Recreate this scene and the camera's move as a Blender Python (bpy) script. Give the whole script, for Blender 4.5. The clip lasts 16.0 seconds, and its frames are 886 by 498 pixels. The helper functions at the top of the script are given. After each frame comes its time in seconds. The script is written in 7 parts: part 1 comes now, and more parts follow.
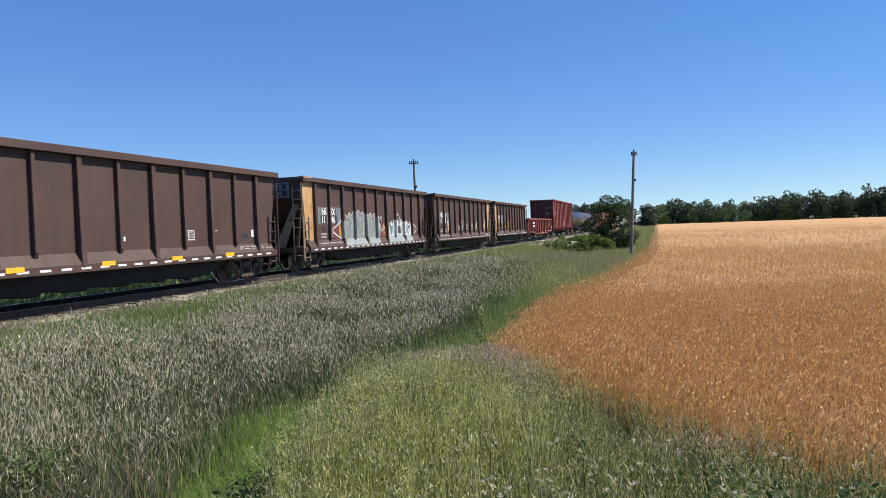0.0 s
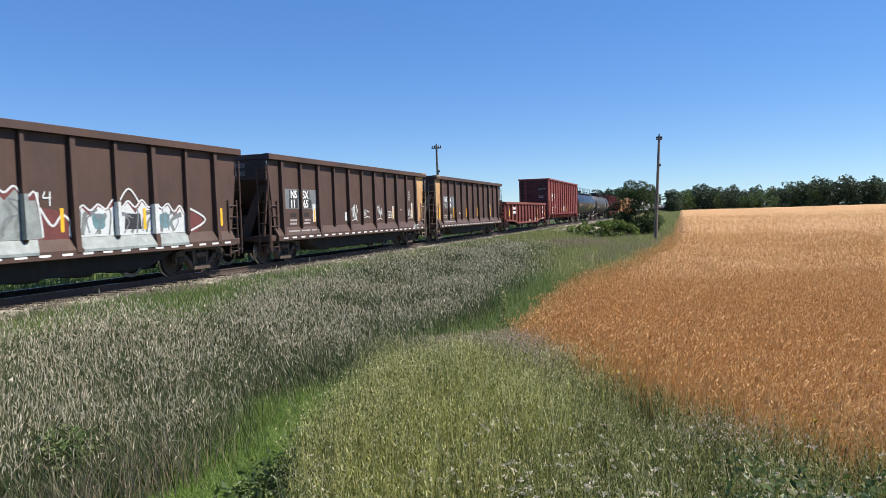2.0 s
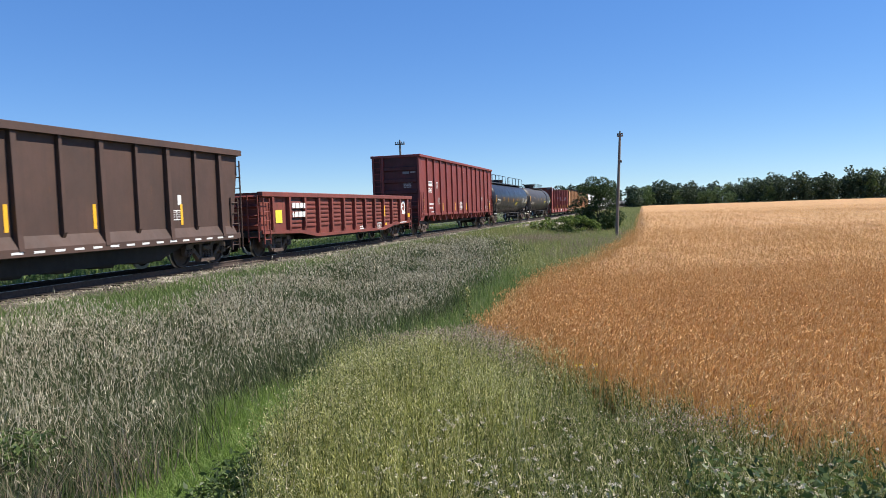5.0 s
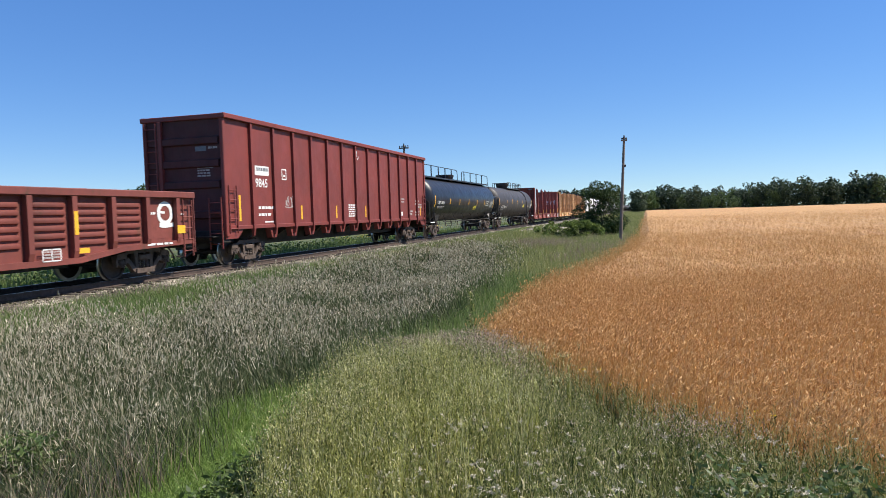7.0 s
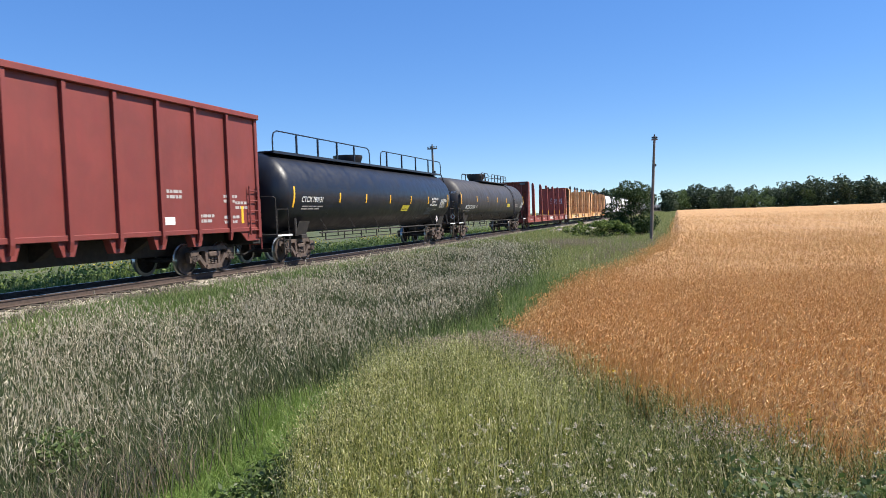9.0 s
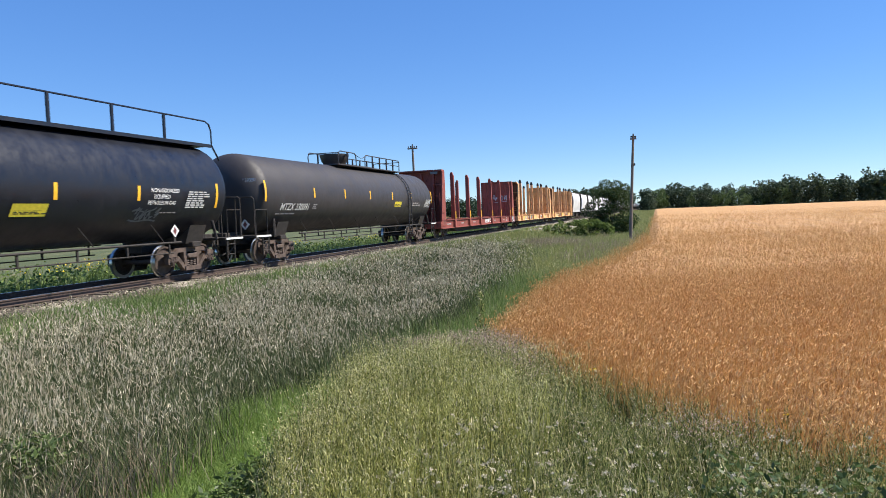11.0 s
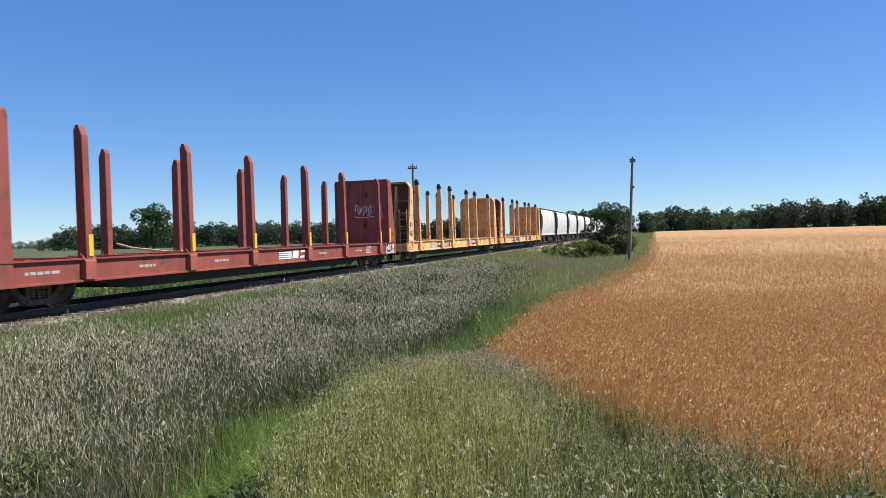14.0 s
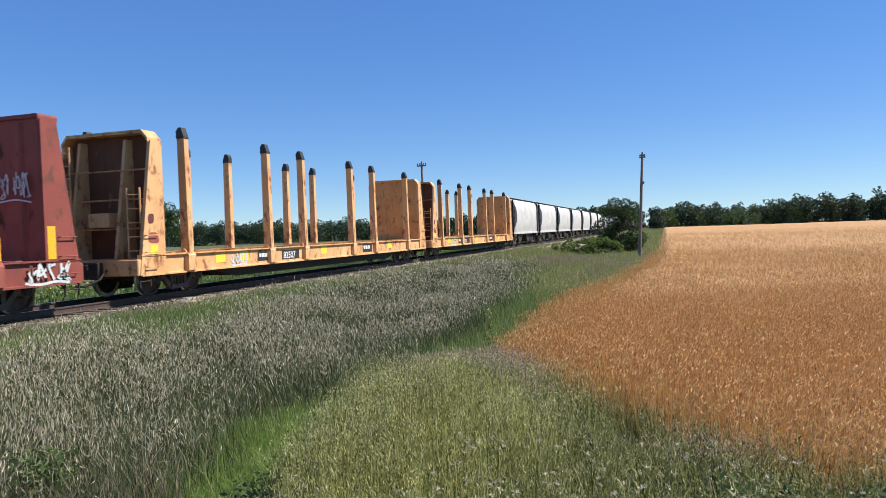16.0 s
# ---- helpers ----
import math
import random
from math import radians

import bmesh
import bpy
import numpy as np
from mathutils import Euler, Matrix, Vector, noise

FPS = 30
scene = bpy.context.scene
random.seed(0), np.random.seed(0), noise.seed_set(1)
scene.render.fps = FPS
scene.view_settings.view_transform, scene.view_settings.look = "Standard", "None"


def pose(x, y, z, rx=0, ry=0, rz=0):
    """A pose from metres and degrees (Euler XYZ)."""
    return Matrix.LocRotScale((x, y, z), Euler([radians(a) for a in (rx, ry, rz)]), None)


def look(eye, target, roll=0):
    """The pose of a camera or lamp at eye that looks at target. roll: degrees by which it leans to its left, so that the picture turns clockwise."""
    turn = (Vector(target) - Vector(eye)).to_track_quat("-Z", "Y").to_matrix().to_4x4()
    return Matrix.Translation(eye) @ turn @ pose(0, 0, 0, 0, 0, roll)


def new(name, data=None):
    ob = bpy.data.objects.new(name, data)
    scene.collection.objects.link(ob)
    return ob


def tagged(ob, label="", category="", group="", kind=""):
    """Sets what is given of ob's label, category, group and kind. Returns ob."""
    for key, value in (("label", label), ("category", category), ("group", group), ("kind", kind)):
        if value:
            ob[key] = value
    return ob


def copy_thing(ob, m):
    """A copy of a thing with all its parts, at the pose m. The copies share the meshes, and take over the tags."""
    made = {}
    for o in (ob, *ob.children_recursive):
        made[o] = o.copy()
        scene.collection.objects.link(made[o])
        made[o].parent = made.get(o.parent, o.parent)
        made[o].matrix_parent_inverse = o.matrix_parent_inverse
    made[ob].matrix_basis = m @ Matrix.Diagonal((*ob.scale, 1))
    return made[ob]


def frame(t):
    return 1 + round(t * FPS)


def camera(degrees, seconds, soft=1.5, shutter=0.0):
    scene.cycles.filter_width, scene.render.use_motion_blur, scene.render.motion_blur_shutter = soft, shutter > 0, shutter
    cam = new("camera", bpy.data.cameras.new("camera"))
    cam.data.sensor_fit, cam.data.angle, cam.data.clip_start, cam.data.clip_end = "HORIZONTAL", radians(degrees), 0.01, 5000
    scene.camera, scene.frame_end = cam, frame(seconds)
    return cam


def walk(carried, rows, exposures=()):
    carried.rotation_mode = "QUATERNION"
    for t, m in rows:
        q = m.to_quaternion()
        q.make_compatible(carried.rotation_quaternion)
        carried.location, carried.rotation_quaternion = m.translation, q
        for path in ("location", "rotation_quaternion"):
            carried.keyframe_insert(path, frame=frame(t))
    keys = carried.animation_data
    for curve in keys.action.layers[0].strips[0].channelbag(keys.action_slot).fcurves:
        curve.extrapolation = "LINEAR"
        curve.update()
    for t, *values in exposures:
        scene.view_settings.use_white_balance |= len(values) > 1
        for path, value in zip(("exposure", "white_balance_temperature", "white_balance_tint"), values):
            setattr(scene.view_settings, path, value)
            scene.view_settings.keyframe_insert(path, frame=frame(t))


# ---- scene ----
EYE = (0.0, 0.0, 1.52)
TURNS = [  # seconds, yaw, pitch, roll
    (0.0, 17.02, -1.59, -1.98),
    (0.5, 16.96, -2.00, -2.12),
    (1.0, 17.82, -2.21, -2.51),
    (1.5, 18.65, -2.16, -2.81),
    (2.0, 18.89, -2.76, -1.79),
    (2.5, 18.54, -2.50, -2.77),
    (3.0, 18.92, -2.39, -2.68),
    (3.5, 18.23, -4.25, -2.75),
    (4.0, 18.36, -4.45, -2.41),
    (4.5, 16.17, -3.06, -2.02),
    (4.7, 15.91, -3.18, -1.99),
    (6.8, 16.86, -2.70, -1.62),
    (7.0, 16.25, -2.83, -1.78),
    (7.5, 15.75, -2.79, -2.46),
    (8.0, 16.76, -2.29, -2.43),
    (8.5, 18.64, -2.11, -2.55),
    (8.7, 18.76, -2.41, -2.09),
    (10.8, 17.42, -3.14, -2.35),
    (11.0, 17.01, -2.79, -2.24),
    (11.5, 17.60, -2.86, -2.34),
    (12.0, 15.60, -2.64, -2.18),
    (12.5, 16.79, -1.43, -1.62),
    (13.0, 16.39, -2.58, -1.01),
    (13.5, 16.36, -1.53, -1.43),
    (14.0, 16.86, -1.17, -1.49),
    (14.5, 16.94, -2.79, -1.51),
    (15.0, 16.32, -2.84, -1.15),
    (15.5, 17.03, -1.52, -1.35),
    (16.0, 17.65, -1.37, -1.89),
]
cam = camera(64.57, 16.0, soft=0.8, shutter=0.12)
walk(cam, [(t, pose(*EYE, 90 + pitch, 0, yaw) @ pose(0, 0, 0, 0, 0, roll)) for t, yaw, pitch, roll in TURNS],
     exposures=[(0.0, 0.46), (3.5, 0.53), (7.0, 0.50), (7.5, 0.50), (8.5, 0.66), (11.0, 0.66), (12.5, 0.58), (14.5, 0.44), (16.0, 0.46)])

# the train's line: straight, parallel to the y axis, rail tops at z = 0
TRACK_X = -14.82
SPEED, GAIN = 10.533, 0.0280


def travel(t):
    return SPEED * t + GAIN * t * t / 2

# ---- light ----
SUN_ELEVATION, SUN_AZIMUTH = 50.0, 68.0  # azimuth clockwise from +y
world = bpy.data.worlds.new("world")
scene.world = world
world.use_nodes = True
wn = world.node_tree.nodes
sky = wn.new("ShaderNodeTexSky")
sky.sky_type = "NISHITA"
sky.sun_disc = False
sky.sun_elevation, sky.sun_rotation = radians(SUN_ELEVATION), radians(SUN_AZIMUTH)
sky.air_density, sky.dust_density, sky.ozone_density = 0.8, 0.0, 6.0
wn["Background"].inputs["Strength"].default_value = 0.15
soften = wn.new("ShaderNodeGamma")
soften.inputs["Gamma"].default_value = 0.56
world.node_tree.links.new(sky.outputs[0], soften.inputs["Color"])
tone = wn.new("ShaderNodeHueSaturation")
tone.inputs["Saturation"].default_value = 1.36
tone.inputs["Hue"].default_value = 0.521
tone.inputs["Value"].default_value = 1.50
clear = wn.new("ShaderNodeMixRGB")  # clear dry air: less red scattered
clear.blend_type = "MULTIPLY"
clear.inputs["Fac"].default_value = 1.0
clear.inputs["Color2"].default_value = (0.80, 0.94, 1.0, 1)
world.node_tree.links.new(soften.outputs[0], clear.inputs["Color1"])
world.node_tree.links.new(clear.outputs[0], tone.inputs["Color"])
world.node_tree.links.new(tone.outputs[0], wn["Background"].inputs["Color"])
sun = new("sun", bpy.data.lights.new("sun", "SUN"))
sun.data.energy, sun.data.angle, sun.data.color = 5.0, radians(0.53), (1.0, 0.94, 0.84)
sun_way = Vector((math.sin(radians(SUN_AZIMUTH)) * math.cos(radians(SUN_ELEVATION)),
                  math.cos(radians(SUN_AZIMUTH)) * math.cos(radians(SUN_ELEVATION)), math.sin(radians(SUN_ELEVATION))))
sun.matrix_basis = look(sun_way * 60, (0, 0, 0))

# ---- materials ----
def material(name):
    m = bpy.data.materials.new(name)
    m.use_nodes = True
    return m, m.node_tree.nodes, m.node_tree.links, m.node_tree.nodes["Principled BSDF"]


def noise_node(nodes, links, scale, stretch=(1, 1, 1), detail=5.0, rough=0.6, coord="Object"):
    tc, mp, nz = nodes.new("ShaderNodeTexCoord"), nodes.new("ShaderNodeMapping"), nodes.new("ShaderNodeTexNoise")
    mp.inputs["Scale"].default_value = stretch
    nz.inputs["Scale"].default_value, nz.inputs["Detail"].default_value, nz.inputs["Roughness"].default_value = scale, detail, rough
    links.new(tc.outputs[coord], mp.inputs["Vector"])
    links.new(mp.outputs["Vector"], nz.inputs["Vector"])
    return nz.outputs["Fac"]


def ramp_node(nodes, links, fac, stops):
    r = nodes.new("ShaderNodeValToRGB")
    el = r.color_ramp.elements
    while len(el) < len(stops):
        el.new(0.5)
    for e, (p, c) in zip(el, stops):
        e.position, e.color = p, (*c, 1) if len(c) == 3 else c
    links.new(fac, r.inputs["Fac"])
    return r.outputs["Color"]


def mix_node(nodes, links, fac, a, b, mode="MIX"):
    x = nodes.new("ShaderNodeMixRGB")
    x.blend_type = mode
    for sock, v in zip(x.inputs, (fac, a, b)):
        if isinstance(v, (int, float)):
            sock.default_value = v
        elif isinstance(v, tuple):
            sock.default_value = (*v, 1)
        else:
            links.new(v, sock)
    return x.outputs["Color"]


def bump_node(nodes, links, bsdf, height, strength, distance):
    b = nodes.new("ShaderNodeBump")
    b.inputs["Strength"].default_value, b.inputs["Distance"].default_value = strength, distance
    links.new(height, b.inputs["Height"])
    links.new(b.outputs["Normal"], bsdf.inputs["Normal"])


def grey(v):
    return (v, v, v)


def painted(name, base, dark, rust=(0.16, 0.07, 0.03), rust_amount=0.35, rough=0.6, streak=0.5, dent=0.006, metallic=0.0):
    """Weathered rolling-stock paint: mottled, streaked downwards, rust breaking through, sheet metal slightly dented."""
    m, n, l, b = material(name)
    big = noise_node(n, l, 0.7, (1, 1, 1), 6)
    col = mix_node(n, l, ramp_node(n, l, big, [(0.35, grey(0)), (0.7, grey(1))]), base, dark)
    run = noise_node(n, l, 1.0, (5, 5, 0.35), 6, 0.65)
    col = mix_node(n, l, mix_node(n, l, streak, (0, 0, 0), ramp_node(n, l, run, [(0.48, grey(0)), (0.72, grey(1))])), col, dark)
    spots = noise_node(n, l, 2.6, (1, 1, 0.6), 9, 0.72)
    edge = 0.74 - 0.26 * rust_amount
    col = mix_node(n, l, ramp_node(n, l, spots, [(edge - 0.05, grey(0)), (edge + 0.05, grey(1))]), col, rust)
    grain = noise_node(n, l, 60, (1, 1, 1), 3)
    col = mix_node(n, l, 0.22, col, ramp_node(n, l, grain, [(0.3, grey(0.35)), (0.7, grey(1.0))]), "MULTIPLY")
    l.new(col, b.inputs["Base Color"])
    l.new(ramp_node(n, l, spots, [(0.3, grey(rough - 0.08)), (0.7, grey(min(1, rough + 0.2)))]), b.inputs["Roughness"])
    b.inputs["Metallic"].default_value = metallic
    bump_node(n, l, b, noise_node(n, l, 1.6, (1, 1, 1), 4), 0.6, dent)
    return m


def plain(name, base, rough=0.7, metallic=0.0, scale=9.0, spread=0.25, bump=0.002):
    m, n, l, b = material(name)
    f = noise_node(n, l, scale, (1, 1, 1), 7)
    lo, hi = tuple(c * (1 - spread) for c in base), tuple(min(1, c * (1 + spread)) for c in base)
    l.new(ramp_node(n, l, f, [(0.3, lo), (0.7, hi)]), b.inputs["Base Color"])
    b.inputs["Roughness"].default_value, b.inputs["Metallic"].default_value = rough, metallic
    bump_node(n, l, b, noise_node(n, l, scale * 3, (1, 1, 1), 4), 0.5, bump)
    return m


def foliage(name, stops, rough=0.6, glow=0.3, patch=0.0, patch_color=(0.1, 0.12, 0.03)):
    """Leaves: each island its own tint, light passing through the blade."""
    m, n, l, b = material(name)
    geo = n.new("ShaderNodeNewGeometry")
    col = ramp_node(n, l, geo.outputs["Random Per Island"], stops)
    if patch:
        f = noise_node(n, l, 0.55, (1, 1, 0), 3)
        col = mix_node(n, l, mix_node(n, l, patch, (0, 0, 0), ramp_node(n, l, f, [(0.42, grey(0)), (0.62, grey(1))])), col, patch_color)
    l.new(col, b.inputs["Base Color"])
    b.inputs["Roughness"].default_value = rough
    b.inputs["Specular IOR Level"].default_value = 0.3
    t, mx = n.new("ShaderNodeBsdfTranslucent"), n.new("ShaderNodeMixShader")
    l.new(col, t.inputs["Color"])
    mx.inputs["Fac"].default_value = glow
    l.new(b.outputs["BSDF"], mx.inputs[1])
    l.new(t.outputs["BSDF"], mx.inputs[2])
    l.new(mx.outputs["Shader"], n["Material Output"].inputs["Surface"])
    return m


HOPPER = painted("hopper_brown_paint", (0.094, 0.049, 0.035), (0.056, 0.032, 0.024), (0.15, 0.07, 0.036), 0.2, 0.62, 0.5)
# darker copy of HOPPER: shade under and inside the cars is put into it
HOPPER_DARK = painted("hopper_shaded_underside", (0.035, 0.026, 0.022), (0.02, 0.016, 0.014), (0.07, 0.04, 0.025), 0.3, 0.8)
TAN = painted("rusted_tan_panel", (0.58, 0.36, 0.17), (0.44, 0.23, 0.09), (0.20, 0.08, 0.03), 0.55, 0.75, 0.6)
SIENNA = painted("oxide_red_paint", (0.235, 0.043, 0.033), (0.165, 0.033, 0.026), (0.12, 0.045, 0.025), 0.1, 0.5, 0.35)
GONDOLA = painted("faded_red_paint", (0.245, 0.058, 0.042), (0.15, 0.038, 0.028), (0.10, 0.045, 0.025), 0.4, 0.6, 0.6)
BLUEBLACK = painted("tank_black_paint", (0.012, 0.014, 0.022), (0.010, 0.011, 0.016), (0.03, 0.024, 0.022), 0.0, 0.34, 0.2, 0.0010)
CHARCOAL = painted("tank_charcoal_paint", (0.047, 0.041, 0.041), (0.034, 0.030, 0.030), (0.05, 0.042, 0.034), 0.08, 0.5, 0.35, 0.0012)
FLAT_RED = painted("flatcar_red_paint", (0.32, 0.075, 0.052), (0.22, 0.05, 0.038), (0.13, 0.055, 0.035), 0.6, 0.65, 0.6)
RUST_RED = painted("bulkhead_rust_red", (0.38, 0.10, 0.07), (0.25, 0.07, 0.05), (0.09, 0.035, 0.022), 0.5, 0.75, 0.7)
FLAT_YELLOW = painted("flatcar_yellow_paint", (0.86, 0.52, 0.25), (0.68, 0.34, 0.13), (0.30, 0.11, 0.045), 0.66, 0.68, 0.6)
RUST_YELLOW = painted("bulkhead_rusty_yellow", (0.72, 0.38, 0.14), (0.52, 0.23, 0.075), (0.24, 0.09, 0.035), 0.6, 0.75, 0.7)
WHITE_CAR = painted("covered_hopper_white", (0.74, 0.73, 0.70), (0.52, 0.50, 0.46), (0.35, 0.24, 0.15), 0.1, 0.5, 0.5)
GREY_CAR = painted("tank_grey_paint", (0.34, 0.35, 0.36), (0.2, 0.2, 0.2), (0.2, 0.15, 0.1), 0.1, 0.5)
# yellow bulkhead's recess: its shade is put into the base, rust spots over it
RECESS = painted("rusty_shaded_recess", (0.24, 0.10, 0.045), (0.13, 0.055, 0.028), (0.40, 0.19, 0.08), 0.3, 0.85, 0.7)
# chip car's end red: the ends' shade is put into this darker colour
END_SHADE = painted("shaded_red_end", (0.105, 0.026, 0.024), (0.055, 0.018, 0.017), (0.06, 0.03, 0.022), 0.3, 0.7, 0.6)
STRUT = painted("faded_tan_plate", (0.40, 0.30, 0.22), (0.26, 0.18, 0.12), (0.18, 0.08, 0.035), 0.5, 0.75, 0.6)
UNDER = plain("running_gear_grime", (0.030, 0.024, 0.020), 0.8, 0.0, 7, 0.45, 0.004)
CAST = plain("cast_steel_dusty", (0.098, 0.068, 0.053), 0.75, 0.1, 6, 0.45, 0.004)
WHEEL = plain("wheel_rusty_steel", (0.062, 0.043, 0.034), 0.75, 0.1, 8, 0.35, 0.002)
TREAD = plain("polished_tread_steel", (0.55, 0.53, 0.50), 0.28, 1.0, 30, 0.1, 0.0005)
RAIL = plain("rail_steel_rusty", (0.075, 0.05, 0.038), 0.8, 0.0, 12, 0.35, 0.002)
RAILTOP = plain("rail_running_surface", (0.50, 0.48, 0.46), 0.3, 1.0, 20, 0.15, 0.0005)
TIE = plain("creosoted_timber", (0.075, 0.06, 0.048), 0.9, 0.0, 14, 0.4, 0.006)


def ballast_material():
    """Oil-darkened crushed stone with pale fresh patches."""
    m, n, l, b = material("crushed_limestone")
    patch = noise_node(n, l, 0.9, (1.6, 0.6, 1), 6, 0.7)
    grain = noise_node(n, l, 16, (1, 1, 1), 5, 0.75)
    col = mix_node(n, l, ramp_node(n, l, patch, [(0.47, grey(0)), (0.6, grey(1))]), (0.10, 0.08, 0.058), (0.50, 0.44, 0.34))
    l.new(mix_node(n, l, 0.8, col, ramp_node(n, l, grain, [(0.35, grey(0.25)), (0.65, grey(1.2))]), "MULTIPLY"), b.inputs["Base Color"])
    b.inputs["Roughness"].default_value = 0.95
    bump_node(n, l, b, grain, 1.0, 0.04)
    return m


STONE = ballast_material()
MARK_WHITE = plain("white_lettering", (0.74, 0.73, 0.70), 0.6, 0, 12, 0.12, 0.0)
MARK_GREY = plain("faded_lettering", (0.40, 0.36, 0.34), 0.7, 0, 12, 0.2, 0.0)
MARK_BLACK = plain("black_plaque", (0.03, 0.03, 0.034), 0.6, 0, 12, 0.3, 0.0)
MARK_STEEL = plain("grey_patch", (0.17, 0.18, 0.19), 0.6, 0, 8, 0.2, 0.0)
YELLOW = plain("reflective_yellow", (0.85, 0.45, 0.03), 0.45, 0, 12, 0.12, 0.0)
LEMON = plain("yellow_sticker", (0.82, 0.66, 0.06), 0.5, 0, 12, 0.12, 0.0)
SPRAY_WHITE = plain("spray_paint_white", (0.60, 0.62, 0.61), 0.5, 0, 5, 0.1, 0.0)
SPRAY_GREY = plain("spray_paint_grey", (0.26, 0.285, 0.27), 0.5, 0, 4, 0.25, 0.0)
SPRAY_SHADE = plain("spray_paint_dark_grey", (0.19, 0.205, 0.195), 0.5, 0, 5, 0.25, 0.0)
SPRAY_RED = plain("spray_paint_red", (0.15, 0.045, 0.040), 0.5, 0, 5, 0.2, 0.0)
SPRAY_TEAL = plain("spray_paint_teal", (0.13, 0.23, 0.25), 0.5, 0, 5, 0.25, 0.0)
POLE_WOOD = painted("weathered_pole_wood", (0.27, 0.225, 0.185), (0.15, 0.125, 0.10), (0.07, 0.05, 0.04), 0.3, 0.9, 0.7, 0.004)
INSULATOR = plain("dark_ceramic", (0.05, 0.045, 0.04), 0.4)
CANVAS = plain("strap_fabric", (0.55, 0.42, 0.2), 0.8)


# ---- mesh building ----
class Shape:
    """Gathers vertices and faces of one mesh."""

    def __init__(self):
        self.v, self.f = [], []

    def add(self, verts, faces):
        o = len(self.v)
        self.v += [tuple(p) for p in verts]
        self.f += [tuple(i + o for i in q) for q in faces]
        return self

    def box(self, lo, hi, c=0.0):
        """A box; c: chamfer of all its edges."""
        if not c:
            p = [(x, y, z) for x in (lo[0], hi[0]) for y in (lo[1], hi[1]) for z in (lo[2], hi[2])]
            return self.add(p, [(0, 1, 3, 2), (4, 6, 7, 5), (0, 4, 5, 1), (2, 3, 7, 6), (0, 2, 6, 4), (1, 5, 7, 3)])
        c = min([c] + [(b - a) * 0.45 for a, b in zip(lo, hi)])
        verts, at = [], {}
        for s in [(i, j, k) for i in (0, 1) for j in (0, 1) for k in (0, 1)]:
            for ax in range(3):
                p = [(hi[d] if s[d] else lo[d]) + (0 if d == ax else (-c if s[d] else c)) for d in range(3)]
                at[s, ax] = len(verts)
                verts.append(p)
        faces = []
        for ax in range(3):
            a, b = [d for d in range(3) if d != ax]
            for side in (0, 1):
                ring = []
                for i, j in ((0, 0), (1, 0), (1, 1), (0, 1)):
                    s = [0, 0, 0]
                    s[ax], s[a], s[b] = side, i, j
                    ring.append(at[tuple(s), ax])
                faces.append(ring)
            for i in (0, 1):
                for j in (0, 1):
                    s0, s1 = [0, 0, 0], [0, 0, 0]
                    s0[a], s0[b], s0[ax] = i, j, 0
                    s1[a], s1[b], s1[ax] = i, j, 1
                    faces.append([at[tuple(s0), a], at[tuple(s1), a], at[tuple(s1), b], at[tuple(s0), b]])
        for s in [(i, j, k) for i in (0, 1) for j in (0, 1) for k in (0, 1)]:
            faces.append([at[s, 0], at[s, 1], at[s, 2]])
        return self.add(verts, faces)

    def prism(self, axis, poly, a, b):
        """A polygon drawn out along an axis. axis x: poly in (y, z); axis y: in (x, z); axis z: in (x, y)."""
        put = {"x": lambda p, t: (t, p[0], p[1]), "y": lambda p, t: (p[0], t, p[1]), "z": lambda p, t: (p[0], p[1], t)}[axis]
        n = len(poly)
        return self.add([put(p, a) for p in poly] + [put(p, b) for p in poly],
                        [tuple(range(n)), tuple(range(2 * n - 1, n - 1, -1))] + [(i, i + n, (i + 1) % n + n, (i + 1) % n) for i in range(n)])

    def tube(self, path, r, n=6, closed_ends=True):
        pts = [Vector(p) for p in path]
        rings, up = [], None
        for i, p in enumerate(pts):
            d = ((pts[min(i + 1, len(pts) - 1)] - p).normalized() + (p - pts[max(i - 1, 0)]).normalized()).normalized()
            if up is None:
                up = Vector((0, 0, 1)) if abs(d.z) < 0.9 else Vector((1, 0, 0))
            side = d.cross(up).normalized()
            up = side.cross(d).normalized()
            rr = r[i] if isinstance(r, (list, tuple)) else r
            rings.append([p + (side * math.cos(2 * math.pi * k / n) + up * math.sin(2 * math.pi * k / n)) * rr for k in range(n)])
        faces = [(i * n + k, i * n + (k + 1) % n, (i + 1) * n + (k + 1) % n, (i + 1) * n + k) for i in range(len(pts) - 1) for k in range(n)]
        if closed_ends:
            faces += [tuple(range(n - 1, -1, -1)), tuple(range((len(pts) - 1) * n, len(pts) * n))]
        return self.add([q for ring in rings for q in ring], faces)

    def turned(self, axis, profile, at=(0, 0, 0), n=24):
        """A profile of (along, radius) turned round an axis through at."""
        put = {"x": lambda a, u, w: (at[0] + a, at[1] + u, at[2] + w), "y": lambda a, u, w: (at[0] + u, at[1] + a, at[2] + w),
               "z": lambda a, u, w: (at[0] + u, at[1] + w, at[2] + a)}[axis]
        m = len(profile)
        verts = [put(a, r * math.cos(2 * math.pi * k / n), r * math.sin(2 * math.pi * k / n)) for k in range(n) for a, r in profile]
        faces = [(k * m + i, k * m + i + 1, (k + 1) % n * m + i + 1, (k + 1) % n * m + i) for k in range(n) for i in range(m - 1)]
        return self.add(verts, faces)

    def quad(self, *p):
        return self.add(p, [tuple(range(len(p)))])

